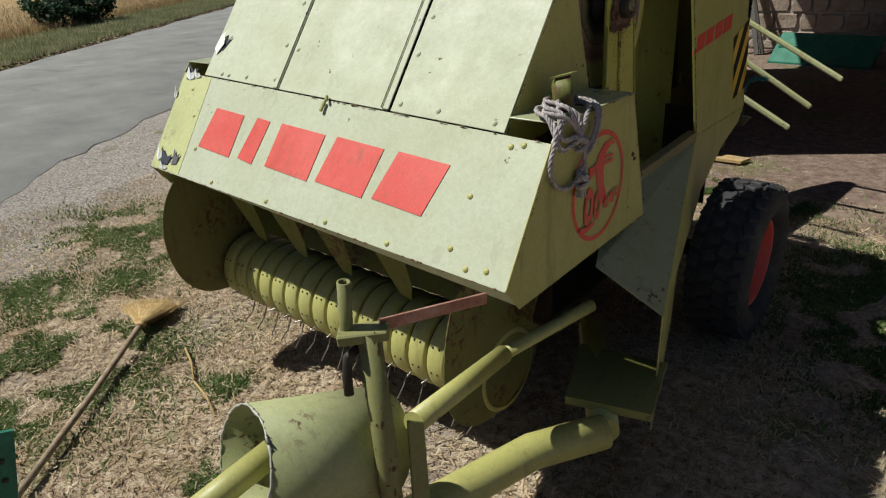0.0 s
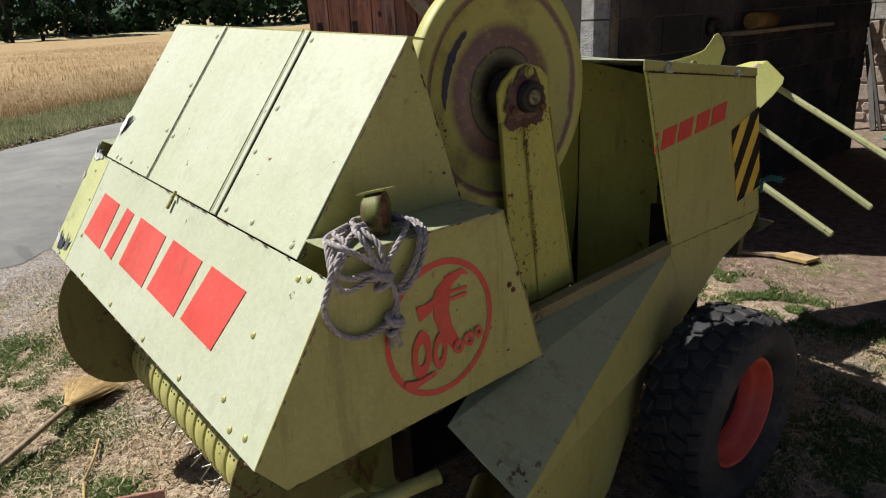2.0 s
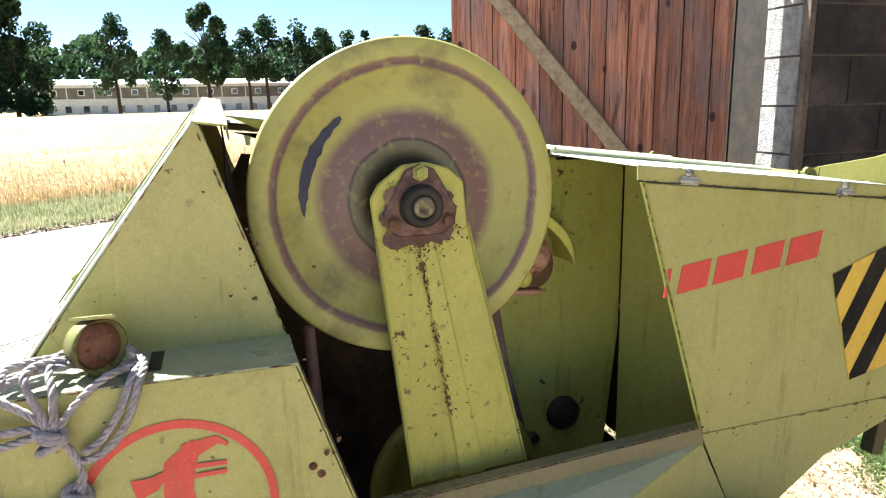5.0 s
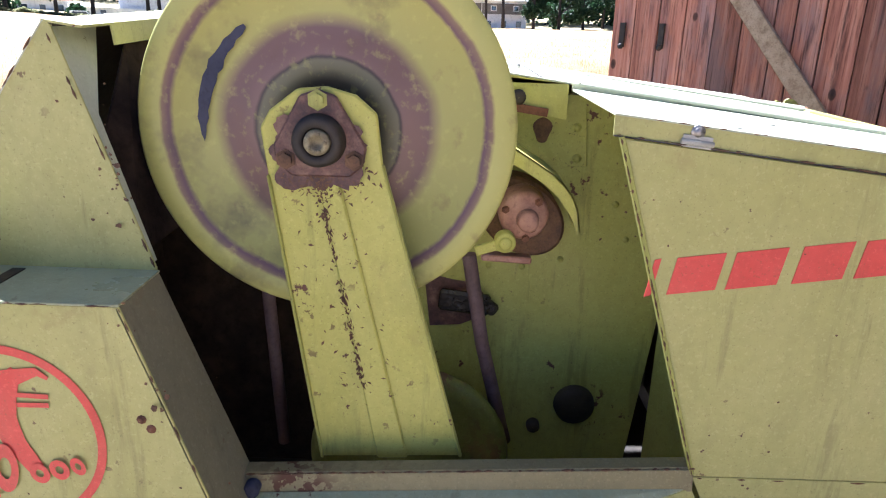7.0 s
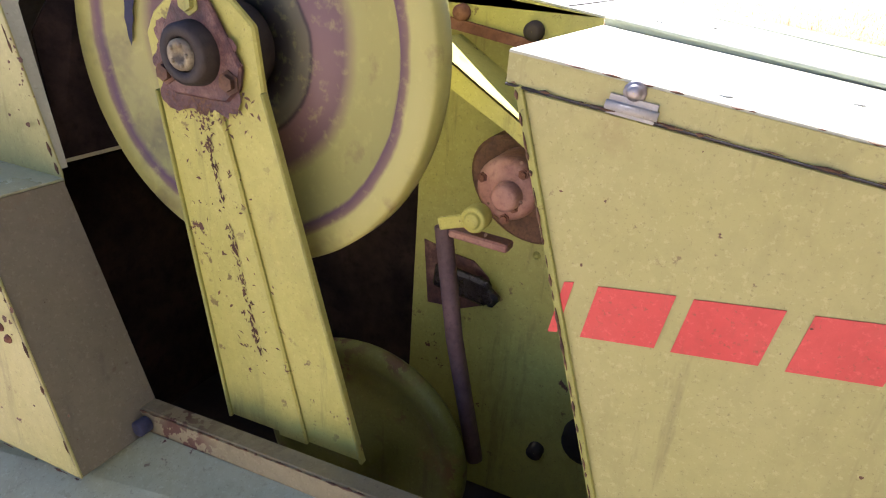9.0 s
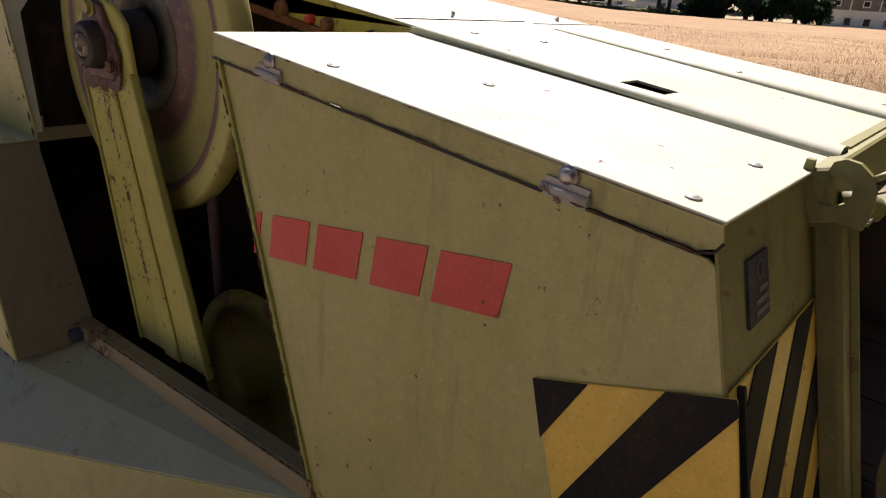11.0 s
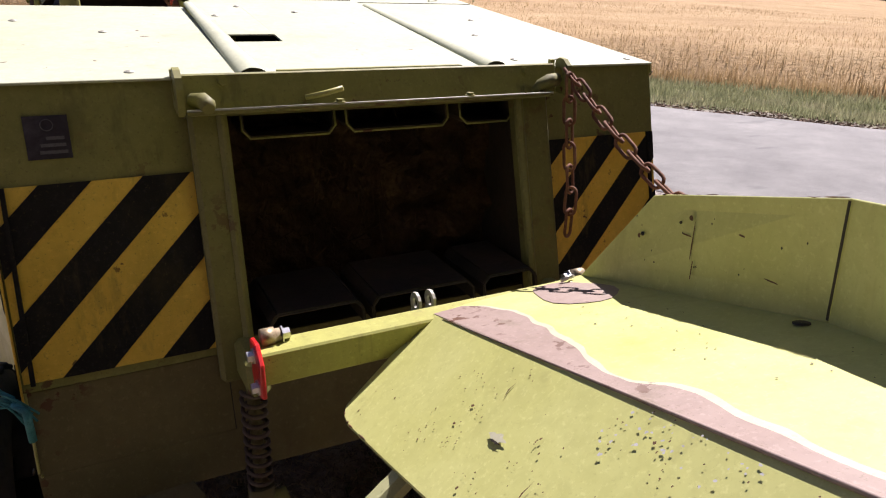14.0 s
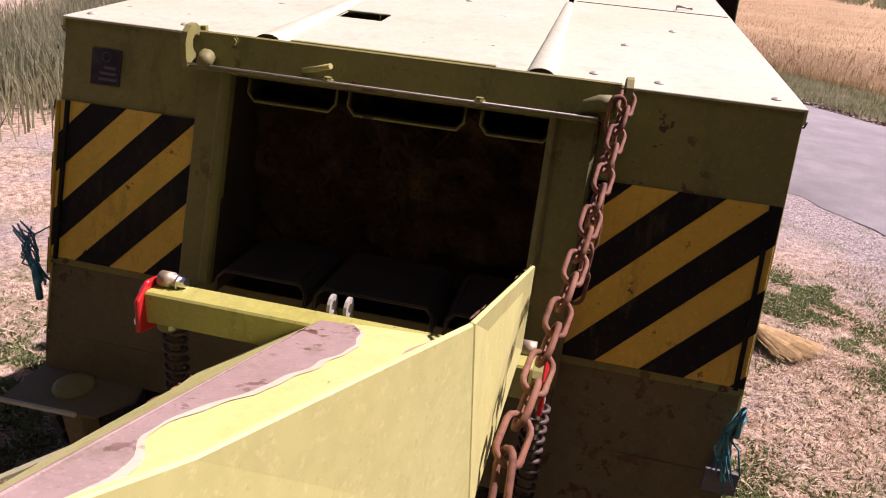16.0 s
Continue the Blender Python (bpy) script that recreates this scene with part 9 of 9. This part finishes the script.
# vans and cars parked far off
for az, dist, col, name, L in ((128.2, 139, HAZ_Y, "yellow_van", 5.4), (115.4, 132, WALL_W, "white_car", 4.2), (117.6, 140, WALL_W, "white_car", 4.2)):
    c = far_point(az, dist)
    c.z = meadow_z(az, dist) + 0.1
    v = thing(name, c, name.replace("_", " ") + " parked beyond the field", "van" if "van" in name else "car")
    m = Matrix.Translation(c) @ Matrix.Rotation(radians(az), 4, "Z")
    H = 2.2 if "van" in name else 1.4
    b = bmesh.new()
    prof = [(-L / 2, 0.35), (L / 2, 0.35), (L / 2, H * 0.5), (L / 2 - 0.7, H * 0.55), (L / 2 - 1.4, H), (-L / 2 + 0.2, H), (-L / 2, H * 0.6)]
    poly_plate(b, [m @ V3((x, -0.9, z)) for x, z in prof], 1.8, m.to_3x3() @ V3((0, -1, 0)))
    body_ = part("body", b, col, v, bevel=0.08)
    for x in (-L / 2 + 0.9, L / 2 - 0.9):
        b = bmesh.new()
        lathe(b, m @ V3((x, -0.95, 0.33)), m.to_3x3() @ V3((0, 1, 0)), [(0, 0.0005), (0, 0.33), (0.2, 0.33), (0.2, 0.0005)], 16)
        part("wheel", b, RUBBER, v)
    b = bmesh.new()
    poly_plate(b, [m @ V3((x, -0.91, z)) for x, z in ((-L / 2 + 0.5, H * 0.62), (L / 2 - 1.1, H * 0.62), (L / 2 - 1.5, H * 0.92), (-L / 2 + 0.5, H * 0.92))], 0.02, m.to_3x3() @ V3((0, -1, 0)))
    part("window", b, PANE_M, v)
# shrub on the verge
sp0 = V3((-19.5, 5.9, 0))
shrub = thing("shrub", sp0, "dark green leafy shrub on the roadside verge", "shrub")
b = bmesh.new()
for i in range(14):
    a = i * 0.8
    c = sp0 + RD * (-1.3 + 2.6 * i / 13)
    tube(b, [c, c + V3((0.2 * math.cos(a), 0.2 * math.sin(a), 0.4)), c + V3((0.35 * math.cos(a), 0.35 * math.sin(a), 0.8))], 0.012, 5)
part("stems", b, BARK_M, shrub)
verts, faces = [], []
lumps = [(rng.uniform(-1.4, 1.4), rng.gauss(0, 0.25), rng.uniform(0.15, 0.8), rng.uniform(0.18, 0.38)) for i in range(26)]
for i in range(4500):
    cx, cy, cz, cr = rng.choice(lumps)
    d = V3((rng.gauss(0, 1), rng.gauss(0, 1), rng.gauss(0, 1))).normalized() * cr * rng.random() ** 0.4
    p = sp0 + RD * (cx + d.x) + RNV * (cy + d.y) + V3((0, 0, max(0.03, cz + d.z)))
    s = rng.uniform(0.03, 0.075)
    u = V3((rng.gauss(0, 1), rng.gauss(0, 1), rng.gauss(0, 0.6))).normalized() * s
    v = u.orthogonal().normalized() * s
    k = len(verts)
    verts += [p - u, p + v * 0.6, p + u, p - v * 0.6]
    faces.append((k, k + 1, k + 2, k + 3))
me = bpy.data.meshes.new("leaves")
me.from_pydata(verts, [], faces)
me.materials.append(LEAF_M)
ob = new("leaves", me)
ob.parent = shrub
ob.matrix_parent_inverse = shrub.matrix_basis.inverted()
